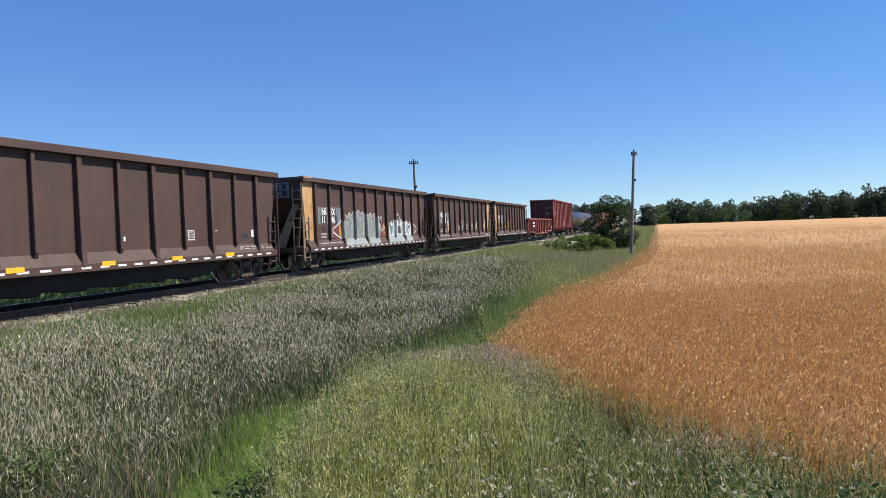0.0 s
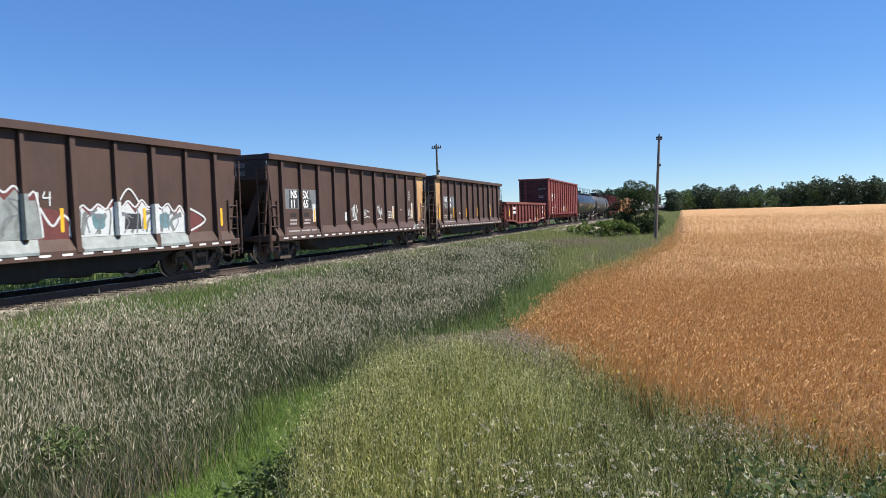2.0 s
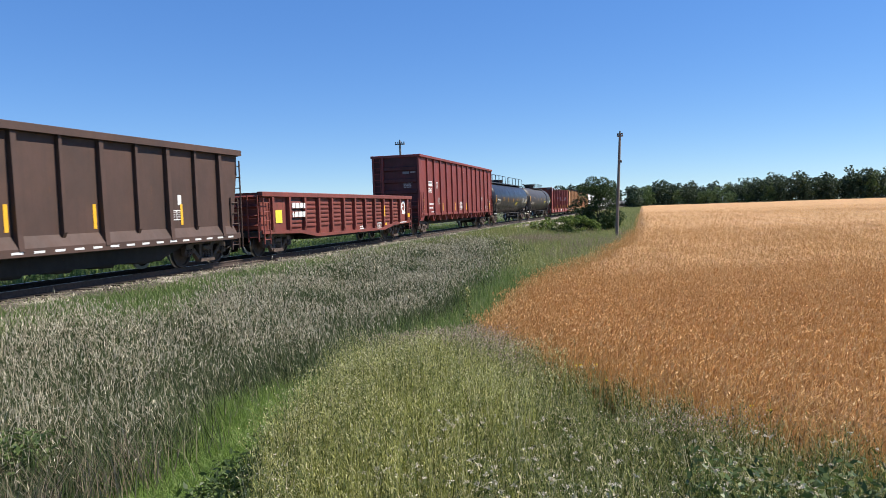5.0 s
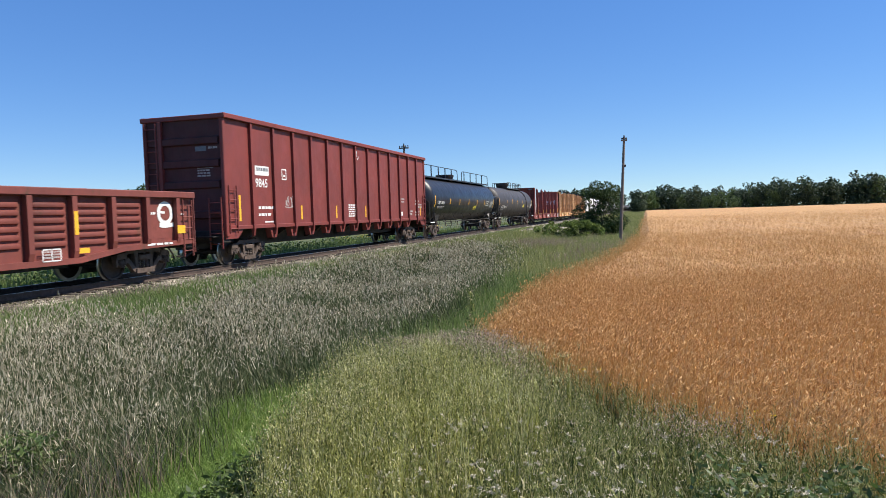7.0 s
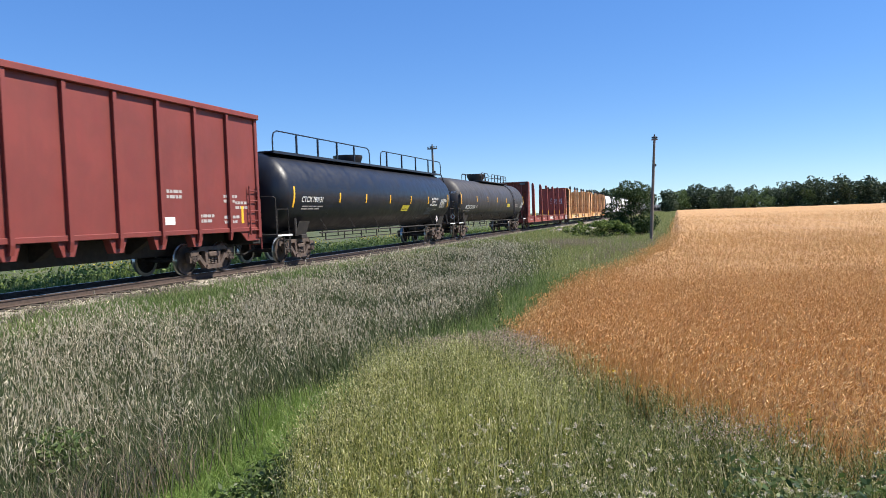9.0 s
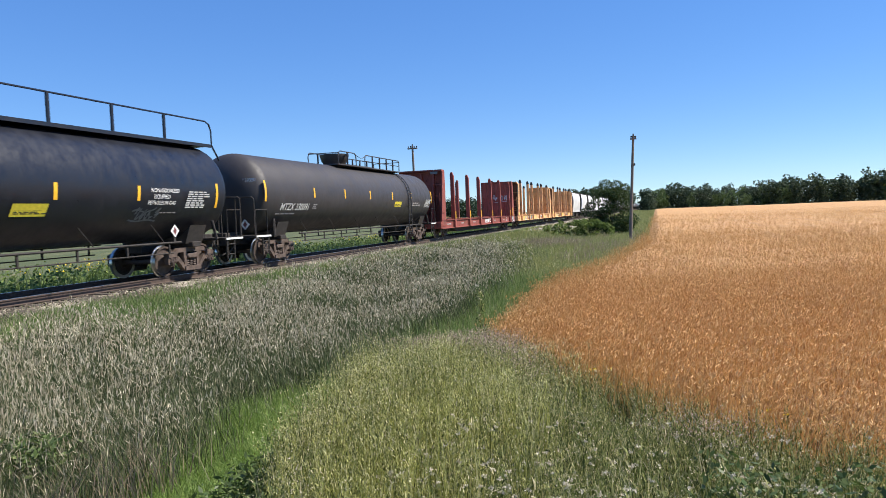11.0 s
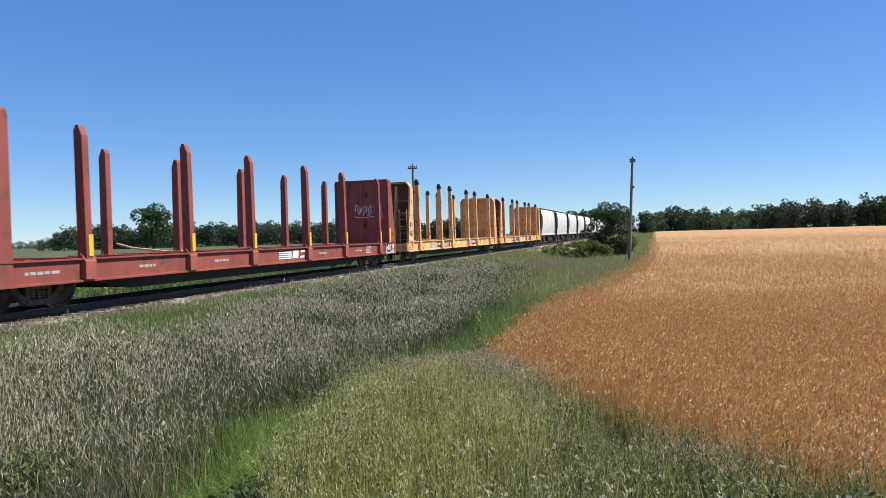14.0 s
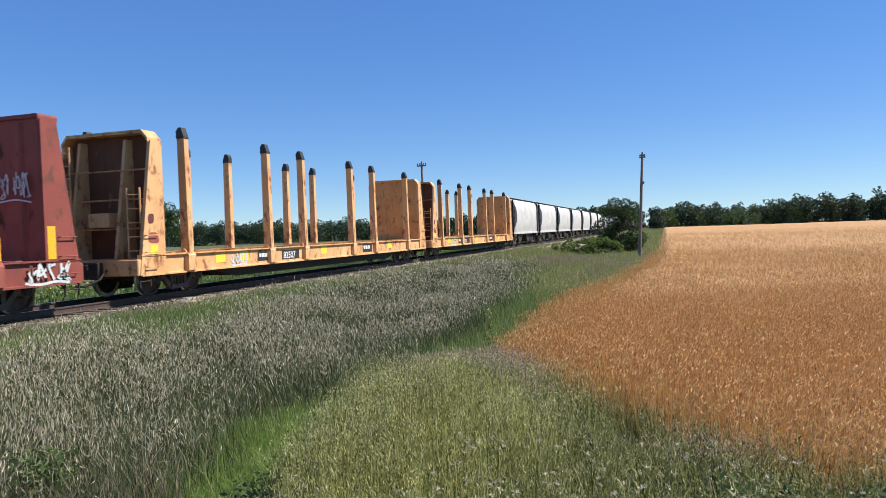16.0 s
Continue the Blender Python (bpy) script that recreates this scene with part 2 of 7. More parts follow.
    def mesh(self, name, smooth=False):
        me = bpy.data.meshes.new(name)
        me.from_pydata(self.v, [], self.f)
        bm = bmesh.new()
        bm.from_mesh(me)
        bmesh.ops.recalc_face_normals(bm, faces=bm.faces)
        bm.to_mesh(me)
        bm.free()
        if smooth:
            me.shade_smooth()
            me.set_sharp_from_angle(angle=radians(40))
        return me


def part(name, shape, mat, parent, label="", at=None, smooth=False, kind=""):
    """One mesh object under a thing or a part."""
    me = shape if isinstance(shape, bpy.types.Mesh) else shape.mesh(name, smooth)
    if mat and not me.materials:
        me.materials.append(mat)
    ob = new(name, me)
    ob.parent = parent
    if at is not None:
        ob.matrix_basis = at
    return tagged(ob, label, kind=kind)


def thing(name, label, category, group="", kind="", at=None):
    ob = new(name)
    ob.empty_display_size = 0.3
    if at is not None:
        ob.matrix_basis = at
    return tagged(ob, label, category, group, kind)


def text_mesh(words, size, squeeze=1.0):
    cu = bpy.data.curves.new("lettering", "FONT")
    cu.body, cu.size, cu.align_x, cu.offset, cu.resolution_u = words, size, "LEFT", size * 0.012, 3
    ob = new("lettering", cu)
    dg = bpy.context.evaluated_depsgraph_get()
    me = bpy.data.meshes.new_from_object(ob.evaluated_get(dg))
    bpy.data.objects.remove(ob)
    me.transform(Matrix.Diagonal((squeeze, 1, 1, 1)))
    me.materials.clear()
    return me


def on_side(x, y, z):
    """Pose of something drawn flat, to stand upright on a face that looks along +x."""
    return Matrix(((0, 0, 1, x), (1, 0, 0, y), (0, 1, 0, z), (0, 0, 0, 1)))


def on_end(x, y, z):
    """The same on a face that looks along -y."""
    return Matrix(((1, 0, 0, x), (0, 0, -1, y), (0, 1, 0, z), (0, 0, 0, 1)))


def plate(w, h, r=0.0):
    return Shape().quad((0, 0, 0), (w, 0, 0), (w, h, 0), (0, h, 0))


def bars(lines, w, h, seed):
    """Rows of short bars in place of writing that cannot be read."""
    rnd, s = random.Random(seed), Shape()
    for i in range(lines):
        x, top = 0.0, h - i * h / lines
        while x < w * rnd.uniform(0.75, 1.0):
            d = rnd.uniform(0.1, 0.3) * w
            s.quad((x, top - h / lines * 0.6, 0), (x + d, top - h / lines * 0.6, 0), (x + d, top, 0), (x, top, 0))
            x += d + 0.05 * w
    return s


def ribbon(points, w):
    """A flat painted stroke through points in its plane, smoothed."""
    pts = []
    n = len(points)
    for i in range(n - 1):
        p0, p1, p2, p3 = (Vector(points[max(0, min(n - 1, j))]) for j in (i - 1, i, i + 1, i + 2))
        for k in range(5):
            t = k / 5
            pts.append(0.5 * ((2 * p1) + (p2 - p0) * t + (2 * p0 - 5 * p1 + 4 * p2 - p3) * t * t + (3 * p1 - p0 - 3 * p2 + p3) * t ** 3))
    pts.append(Vector(points[-1]))
    left, right = [], []
    for i, p in enumerate(pts):
        d = pts[min(i + 1, len(pts) - 1)] - pts[max(i - 1, 0)]
        d = d.normalized() if d.length > 1e-6 else Vector((1, 0))
        q = Vector((-d.y, d.x)) * w / 2
        left.append((*(p + q), 0))
        right.append((*(p - q), 0))
    m = len(pts)
    return left + right, [(i, i + 1, m + i + 1, m + i) for i in range(m - 1)]


def scrawl(w, h, seed, strokes=5, width=0.035):
    """An illegible spray-painted tag: loops and strokes inside a w x h field."""
    rnd, s = random.Random(seed), Shape()
    for k in range(strokes):
        cx = w * (k + 0.5) / strokes
        pts = [(cx + rnd.uniform(-0.6, 0.6) * w / strokes, h * rnd.uniform(0.1, 1.0)) for _ in range(rnd.randint(4, 7))]
        s.add(*ribbon(pts, width))
        s.v = [(a, b, c + 0.0004 * k) if i >= len(s.v) - 10 * len(pts) else (a, b, c) for i, (a, b, c) in enumerate(s.v)]
    s.add(*ribbon([(0, h * 0.12), (w * 0.3, h * 0.02), (w * 0.7, h * 0.1), (w, 0.0)], width))
    return s


def blob(cx, cy, w, h, seed, lobes=10, z=0.0):
    """A filled uneven rounded patch."""
    rnd = random.Random(seed)
    k = [rnd.uniform(0.72, 1.15) for _ in range(lobes)]
    pts = []
    for i in range(lobes * 3):
        a = 2 * math.pi * i / (lobes * 3)
        u = i / 3
        r = k[int(u) % lobes] * (1 - u % 1) + k[(int(u) + 1) % lobes] * (u % 1)
        ex = 0.6
        ca, sa = math.cos(a), math.sin(a)
        pts.append((cx + w / 2 * r * math.copysign(abs(ca) ** ex, ca), cy + h / 2 * r * math.copysign(abs(sa) ** ex, sa), z))
    return pts


# ---- land ----
rng = np.random.default_rng(7)
FIELD_Y = [5.5, 5.75, 5.95, 6.3, 6.8, 7.2, 7.9, 8.5, 9.2, 10, 11, 12.2, 13.5, 17.2, 24.4, 35, 56, 190, 470]
FIELD_X = [6.0, 2.3, 1.4, 1.1, 0.55, 0.1, -0.25, -0.9, -1.6, -2.15, -2.45, -2.55, -2.5, -2.75, -2.2, -1.2, -0.75, -0.8, -1.0]
BED_EDGE = -12.75  # near foot of the ballast


def smooth_step(t):
    t = np.clip(t, 0, 1)
    return t * t * (3 - 2 * t)


def ripple(x, y, s):
    return np.sin(x * 1.7 / s + 1.3 * np.sin(y * 0.9 / s)) * np.sin(y * 1.3 / s + 0.7 * np.sin(x * 1.1 / s))


def land(x, y):
    """Height of the bare ground."""
    x, y = np.asarray(x, float), np.asarray(y, float)
    z = -0.9 + 0.48 * smooth_step((-5.0 - x) / 7.0) + 0.05 * ripple(x, y, 1.6)
    z = z - 0.35 * smooth_step((-17.5 - x) / 3.0)
    z = z + 0.75 * smooth_step((2.8 - y) / 3.2)
    z = z + 0.45 * smooth_step((y - 60) / 400) * smooth_step((x + 6) / 6)
    return z + 0.10 * ripple(x, y, 17) * smooth_step((y - 30) / 60)


def field_left(y):
    return np.interp(y, FIELD_Y, FIELD_X) + 0.10 * np.sin(y * 2.1) + 0.06 * np.sin(y * 5.3)


def np_mesh(name, verts, quads=None, tris=None):
    """A mesh straight from arrays."""
    me = bpy.data.meshes.new(name)
    verts = np.asarray(verts, np.float32).reshape(-1, 3)
    quads = np.zeros((0, 4), np.int32) if quads is None else np.asarray(quads, np.int32)
    tris = np.zeros((0, 3), np.int32) if tris is None else np.asarray(tris, np.int32)
    loops = np.concatenate([quads.ravel(), tris.ravel()])
    starts = np.concatenate([np.arange(len(quads)) * 4, len(quads) * 4 + np.arange(len(tris)) * 3])
    me.vertices.add(len(verts))
    me.vertices.foreach_set("co", verts.ravel())
    me.loops.add(len(loops))
    me.loops.foreach_set("vertex_index", loops.astype(np.int32))
    me.polygons.add(len(starts))
    me.polygons.foreach_set("loop_start", starts.astype(np.int32))
    me.update(calc_edges=True)
    me.validate()
    return me


def grid_mesh(name, X, Y, Z):
    r, c = X.shape
    i = np.arange(r * c).reshape(r, c)
    q = np.stack([i[:-1, :-1], i[:-1, 1:], i[1:, 1:], i[1:, :-1]], -1).reshape(-1, 4)
    me = np_mesh(name, np.stack([X, Y, Z], -1), q)
    me.shade_smooth()
    return me


def stuff(name, me, mat, label, category, parent=None):
    ob = new(name, me)
    me.materials.append(mat)
    if parent:
        ob.parent = parent
    return tagged(ob, label, category, kind="stuff")


def ground_material():
    m, n, l, b = material("meadow_soil")
    a = noise_node(n, l, 0.35, (1, 1, 1), 8)
    f = noise_node(n, l, 9, (1, 1, 1), 8, 0.7)
    col = ramp_node(n, l, a, [(0.3, (0.06, 0.085, 0.025)), (0.55, (0.10, 0.115, 0.04)), (0.75, (0.19, 0.17, 0.08))])
    col = mix_node(n, l, 0.6, col, ramp_node(n, l, f, [(0.3, grey(0.3)), (0.7, grey(1.2))]), "MULTIPLY")
    l.new(col, b.inputs["Base Color"])
    b.inputs["Roughness"].default_value = 0.95
    bump_node(n, l, b, f, 1.0, 0.05)
    return m


def wheat_material():
    m, n, l, b = material("ripe_grain_canopy")
    a = noise_node(n, l, 0.06, (1, 0.5, 1), 6)
    f = noise_node(n, l, 14, (1, 1, 1), 8, 0.75)
    rows = noise_node(n, l, 0.5, (3.0, 0.12, 1), 4)
    col = ramp_node(n, l, f, [(0.32, (0.28, 0.125, 0.045)), (0.5, (0.52, 0.28, 0.11)), (0.7, (0.66, 0.41, 0.18))])
    col = mix_node(n, l, ramp_node(n, l, a, [(0.4, grey(0)), (0.65, grey(0.5))]), col, (0.50, 0.30, 0.115))
    col = mix_node(n, l, 0.35, col, ramp_node(n, l, rows, [(0.35, grey(0.55)), (0.55, grey(1.1))]), "MULTIPLY")
    l.new(col, b.inputs["Base Color"])
    b.inputs["Roughness"].default_value = 0.9
    bump_node(n, l, b, f, 1.0, 0.12)
    return m


near = np.concatenate([-np.geomspace(400, 31, 10), np.arange(-30, 12, 0.5), np.geomspace(12.5, 700, 22)])
away = np.concatenate([np.linspace(-80, -6, 10), np.arange(-5, 60, 0.5), np.geomspace(61, 2500, 40)])
wide = np.concatenate([[-2500, -1500, -900, -600], near, [1000, 1600, 2500]])
GX, GY = np.meshgrid(wide, away)
ground = new("ground", grid_mesh("ground", GX, GY, land(GX, GY)))
ground.data.materials.append(ground_material())
tagged(ground, "rough grassy ground with soil between the plants", "ground", kind="structure")

# ripe grain field: its canopy, then single ears nearer by
yy = np.concatenate([np.arange(5.5, 40, 0.22), np.geomspace(40.5, 465, 110)])
uu = np.concatenate([[0, 0.0001], np.linspace(0.002, 1, 150) ** 2.0])
U, FY = np.meshgrid(uu, yy)
FX = field_left(FY) + U * (14 + FY * 0.75)
FZ = land(FX, FY) + (0.40 + 0.12 * smooth_step((FY - 12) / 12)) * smooth_step((FX - field_left(FY)) / 1.1) + 0.05 * ripple(FX, FY, 0.35) + 0.03 * rng.standard_normal(FX.shape) * (FY < 60) + 0.07 * ripple(FX, FY * 0.2, 4.0)
for wheel_line in (0.0, 1.9, 24.0, 25.9):  # tractor tracks pressed into the crop
    FZ -= 0.16 * np.exp(-((FX - 6.5 - wheel_line - 0.06 * FY - 0.8 * np.sin(FY * 0.045)) / 0.22) ** 2) * smooth_step((FY - 16) / 10)
FZ[:, 0] = land(FX[:, 0], FY[:, 0]) - 0.05
FZ[0, :] = land(FX[0, :], FY[0, :]) - 0.05
FZ[-1, :] = land(FX[-1, :], FY[-1, :]) - 0.05
WHEAT = wheat_material()
stuff("wheat_field", grid_mesh("wheat_field", FX, FY, FZ), WHEAT, "ripe golden-brown wheat field reaching to the woods", "crop")


def unit(n):
    a = rng.uniform(0, 2 * np.pi, n)
    return np.cos(a), np.sin(a)


def blades(x, y, z, h, w, lean, way=None):
    """Curved grass blades, five points each: verts, quads, tris."""
    n = len(x)
    c, s = unit(n)
    if way is None:
        dx, dy = unit(n)
    else:
        dx, dy = np.cos(way), np.sin(way)
    v = np.empty((n, 5, 3), np.float32)
    for k, (t, ww) in enumerate(((0.0, 1.0), (0.0, -1.0), (0.55, 0.8), (0.55, -0.8), (1.0, 0.0))):
        v[:, k, 0] = x + dx * lean * t * t + c * w * 0.5 * ww
        v[:, k, 1] = y + dy * lean * t * t + s * w * 0.5 * ww
        v[:, k, 2] = z + h * t - 0.25 * lean * t * t
    b = np.arange(n)[:, None] * 5
    return v.reshape(-1, 3), b + np.array([[0, 1, 3, 2]]), b + np.array([[2, 3, 4]])


def spikes(x, y, z, dx, dy, dz, w):
    """Slender heads: two crossed lozenges from (x, y, z) along (dx, dy, dz)."""
    n = len(x)
    c, s = unit(n)
    v = np.empty((n, 2, 4, 3), np.float32)
    for m in range(2):
        ox, oy = (c, s) if m == 0 else (-s, c)
        for k, (t, e) in enumerate(((0.0, 0.0), (0.45, 1.0), (1.0, 0.0), (0.45, -1.0))):
            v[:, m, k, 0] = x + dx * t + ox * w * 0.5 * e
            v[:, m, k, 1] = y + dy * t + oy * w * 0.5 * e
            v[:, m, k, 2] = z + dz * t + (0.0 if m == 0 else 0.15 * w * e)
    b = np.arange(2 * n)[:, None] * 4
    return v.reshape(-1, 3), b + np.array([[0, 1, 2, 3]]), np.zeros((0, 3), int)


def cards(x, y, z, size, flat=0.0, ratio=0.6):
    """Small leaf-shaped lozenges in every direction; flat 1: lying level."""
    n = len(x)
    u = rng.standard_normal((n, 3))
    u[:, 2] *= 1 - 0.8 * flat
    u /= np.linalg.norm(u, axis=1)[:, None]
    w = rng.standard_normal((n, 3))
    w[:, 2] *= 1 - 0.8 * flat
    w -= (w * u).sum(1)[:, None] * u
    w /= np.linalg.norm(w, axis=1)[:, None]
    p = np.stack([x, y, z], -1)
    size = np.broadcast_to(size, (n,))[:, None]
    v = np.stack([p - u * size * 0.5, p + w * size * ratio * 0.5 - u * size * 0.05, p + u * size * 0.5, p - w * size * ratio * 0.5 - u * size * 0.05], 1)
    return v.reshape(-1, 3), np.arange(n)[:, None] * 4 + np.array([[0, 1, 2, 3]]), np.zeros((0, 3), int)


def joined(*sets):
    vs, qs, ts, o = [], [], [], 0
    for v, q, t in sets:
        vs.append(v)
        qs.append(q + o)
        ts.append(t + o)
        o += len(v)
    return np.concatenate(vs), np.concatenate(qs), np.concatenate(ts)


def scatter(n, x0, x1, y0, y1, keep):
    x, y = rng.uniform(x0, x1, n), rng.uniform(y0, y1, n)
    k = keep(x, y)
    return x[k], y[k]


def inside(poly):
    px, py = np.array(poly, float).T

    def test(x, y):
        r = np.zeros(len(x), bool)
        for a, b, c, d in zip(px, py, np.roll(px, -1), np.roll(py, -1)):
            cross = ((b > y) != (d > y)) & (x < (c - a) * (y - b) / (d - b + 1e-12) + a)
            r ^= cross
        return r
    return test


def seen(x, y, margin=1.5):
    """The wedge of land in front of the viewpoint."""
    return (x > -1.22 * y - margin) & (x < 0.34 * y + margin)


# ears of grain: dense close by, thinner with distance
EAR = foliage("ripe_ears", [(0.0, (0.42, 0.20, 0.065)), (0.35, (0.62, 0.35, 0.125)), (0.7, (0.76, 0.49, 0.205)), (1.0, (0.86, 0.65, 0.34))], 0.7, 0.28, 0.2, (0.58, 0.30, 0.095))
STRAW = foliage("ripe_straw", [(0.0, (0.44, 0.225, 0.075)), (0.6, (0.67, 0.395, 0.145)), (1.0, (0.80, 0.54, 0.24))], 0.7, 0.38)


def off_tracks(x, y):
    near_line = np.zeros(len(x), bool)
    for wheel_line in (0.0, 1.9, 24.0, 25.9):
        near_line |= np.abs(x - 6.5 - wheel_line - 0.06 * y - 0.8 * np.sin(y * 0.045)) < 0.2
    return ~near_line | (y < 16)


for n, y0, y1, kw, kh in ((150000, 5.4, 22.0, 0.95, 0.75), (92000, 9.0, 56.0, 1.4, 0.85), (52000, 26.0, 180.0, 2.6, 1.0)):
    x, y = scatter(n, -3.2, 0.34 * y1 + 1, y0, y1, lambda a, b: off_tracks(a, b) & (a > field_left(b) - 0.12 * rng.random(len(a)) ** 2 * 3) & seen(a, b, 0.8) & (rng.random(len(a)) < np.clip(1.7 * (y1 - b) / (y1 - y0), 0, 1) * np.clip((b - y0) / (0.35 * y0) + (y0 < 6), 0, 1)))
    edge = np.clip((x - field_left(y)) / 0.8, 0, 1)
    h = (0.62 + 0.16 * rng.random(len(x))) * (0.86 + 0.14 * edge) + 0.05 * ripple(x, y, 2.2)
    z = land(x, y)
    lean = 0.04 + 0.16 * rng.random(len(x))
    way = 0.5 + 1.1 * rng.standard_normal(len(x))
    straw = blades(x, y, z + 0.05, h, 0.007 * kw, lean, way)
    tx, ty, tz = x + np.cos(way) * lean, y + np.sin(way) * lean, z + 0.05 + h - 0.25 * lean
    d = 0.07 * rng.random(len(x))
    ears = spikes(tx, ty, tz - 0.01, np.cos(way) * d, np.sin(way) * d, (0.085 - d * 0.9) * kh, 0.015 * kw)
    few = rng.random(len(x)) < (0.5 if y1 < 20 else 0.2)
    leaf = blades(x[few], y[few], z[few] + 0.05, h[few] * 0.78, 0.010 * kw, 0.14 + 0.1 * rng.random(few.sum()))
    stuff("wheat_straw", np_mesh("wheat_straw", *joined(straw, leaf)), STRAW, "dry brown wheat stalks and leaves", "crop")
    stuff("wheat_ears", np_mesh("wheat_ears", *ears), EAR, "ripe golden wheat ears", "crop")

# tall silvery grass on the bank below the track
SILVER = [(-4.3, 2.3), (-4.75, 5.2), (-5.0, 7.0), (-4.75, 9.5), (-4.2, 12), (-4.2, 16), (-5.2, 22.5), (-6.6, 30), (-8.2, 40), (-9.6, 40), (-10.0, 30), (-10.1, 22), (-9.9, 16), (-9.0, 12.5), (-8.7, 10.6), (-9.8, 9.4), (-10.4, 8), (-9.6, 5), (-6, 2.3)]
silver_bounds = inside(SILVER)


def in_silver(x, y):
    """The bank's patch of silvery grass, fraying at its border, more so far off."""
    return silver_bounds(x + rng.normal(0, 1, len(x)) * (0.12 + 0.022 * y), y + rng.normal(0, 1, len(x)) * (0.15 + 0.05 * y))


PLUME = foliage("silvery_plumes", [(0.0, (0.22, 0.19, 0.11)), (0.5, (0.45, 0.40, 0.265)), (1.0, (0.82, 0.75, 0.57))], 0.6, 0.22)
REED = foliage("bank_grass", [(0.0, (0.028, 0.045, 0.014)), (0.5, (0.06, 0.082, 0.028)), (0.85, (0.15, 0.16, 0.075)), (1.0, (0.32, 0.29, 0.18))], 0.6, 0.3, 0.35, (0.055, 0.11, 0.03))


def density(x, y, near_y):
    """Thin out with distance."""
    return rng.random(len(x)) < np.clip((near_y / np.maximum(np.hypot(x, y), 1)) ** 1.3, 0.12, 1)


x, y = scatter(300000, -11.2, -4.0, 2.3, 42, lambda a, b: in_silver(a + 0.3 * ripple(a, b, 1.0), b) & seen(a, b) & density(a, b, 9))
far = np.hypot(x, y) / 9
h = 0.34 + 0.32 * rng.random(len(x)) + 0.09 * ripple(x, y, 1.3)
stuff("bank_grass", np_mesh("bank_grass", *blades(x, y, land(x, y), h, 0.008 * np.maximum(1, far * 0.8), 0.1 + 0.3 * rng.random(len(x)), 2.6 + 1.2 * rng.standard_normal(len(x)))), REED, "tall grey-green grass on the railway bank", "grass")
x, y = scatter(230000, -11.2, -4.2, 2.3, 42, lambda a, b: in_silver(a + 0.3 * ripple(a, b, 1.0), b) & seen(a, b) & density(a, b, 9) & (rng.random(len(a)) < 0.62 + 0.34 * ripple(a, b, 1.4) + 0.38 * ripple(a + 3, b, 0.45)))
far = np.hypot(x, y) / 9
h = 0.26 + 0.50 * rng.random(len(x)) ** 0.6 + 0.11 * ripple(x, y, 1.3)
way = 2.4 + 1.0 * rng.standard_normal(len(x)) + 0.9 * ripple(x, y, 0.8)
ln = 0.05 + 0.08 * rng.random(len(x))
bend = 0.10 + 0.8 * rng.random(len(x)) ** 1.6
stuff("silver_plumes", np_mesh("silver_plumes", *spikes(x, y, land(x, y) + h - 0.06, np.cos(way) * ln * bend, np.sin(way) * ln * bend, ln * (1.15 - bend), 0.0074 * rng.uniform(0.5, 1.5, len(x)) * np.maximum(1, far * 1.2))), PLUME, "pale silvery nodding grass heads", "grass")
x, y = scatter(1500, -11, -4.4, 2.5, 18, lambda a, b: in_silver(a, b) & seen(a, b))
stuff("fallen_stalks", np_mesh("fallen_stalks", *blades(x, y, land(x, y) + 0.38 + 0.2 * rng.random(len(x)), 0.05 + 0.3 * rng.random(len(x)), 0.007, 0.35 + 0.35 * rng.random(len(x)))), PLUME, "pale bent stalks lying across the bank grass", "grass")

# green grass: beside the ballast, in the swale, the lush strip, and further along the line
GREEN = foliage("green_grass", [(0.0, (0.085, 0.145, 0.04)), (0.5, (0.165, 0.24, 0.065)), (0.9, (0.28, 0.34, 0.125)), (1.0, (0.46, 0.42, 0.24))], 0.6, 0.42, 0.35, (0.12, 0.19, 0.055))
LUSH = foliage("lush_grass", [(0.0, (0.12, 0.20, 0.04)), (0.5, (0.205, 0.31, 0.068)), (1.0, (0.33, 0.41, 0.13))], 0.55, 0.45)
GREEN_DRY = foliage("roadside_grass", [(0.0, (0.13, 0.17, 0.05)), (0.5, (0.25, 0.29, 0.09)), (0.9, (0.40, 0.40, 0.17)), (1.0, (0.56, 0.50, 0.30))], 0.6, 0.45, 0.4, (0.32, 0.29, 0.13))
MOUND = [(-2.0, 3.0), (-2.7, 4.4), (-3.15, 5.5), (-3.4, 6.9), (-3.75, 8.4), (-3.55, 9.6), (-2.9, 10.2), (-2.1, 10.1), (-1.4, 9.4), (-0.65, 8.7), (0.0, 8.0), (0.4, 7.3), (0.85, 6.9), (1.3, 6.4), (2.2, 6.05), (3.4, 5.9), (3.2, 2.6), (-1.5, 2.6)]
in_mound = inside(MOUND)
lush_inner = inside([(-1.8, 2.3), (-2.7, 4.5), (-3.2, 6.0), (-3.5, 7.5), (-3.65, 8.8), (-4.2, 9.6), (-4.8, 9.0), (-5.0, 7), (-4.7, 5.2), (-4.3, 2.3)])


def lush_zone(a, b):
    return lush_inner(a + 0.25 * ripple(a, b, 0.5) + rng.normal(0, 0.12, len(a)), b)


x, y = scatter(120000, -5.6, -1.6, 2.4, 10.6, lambda a, b: lush_zone(a, b))
h = 0.05 + 0.12 * rng.random(len(x)) + 0.12 * smooth_step((-4.5 - x) / 0.5)
stuff("lush_grass", np_mesh("lush_grass", *blades(x, y, land(x, y), h, 0.008, 0.05 + 0.12 * rng.random(len(x)))), LUSH, "short bright green grass in a shallow swale", "grass")


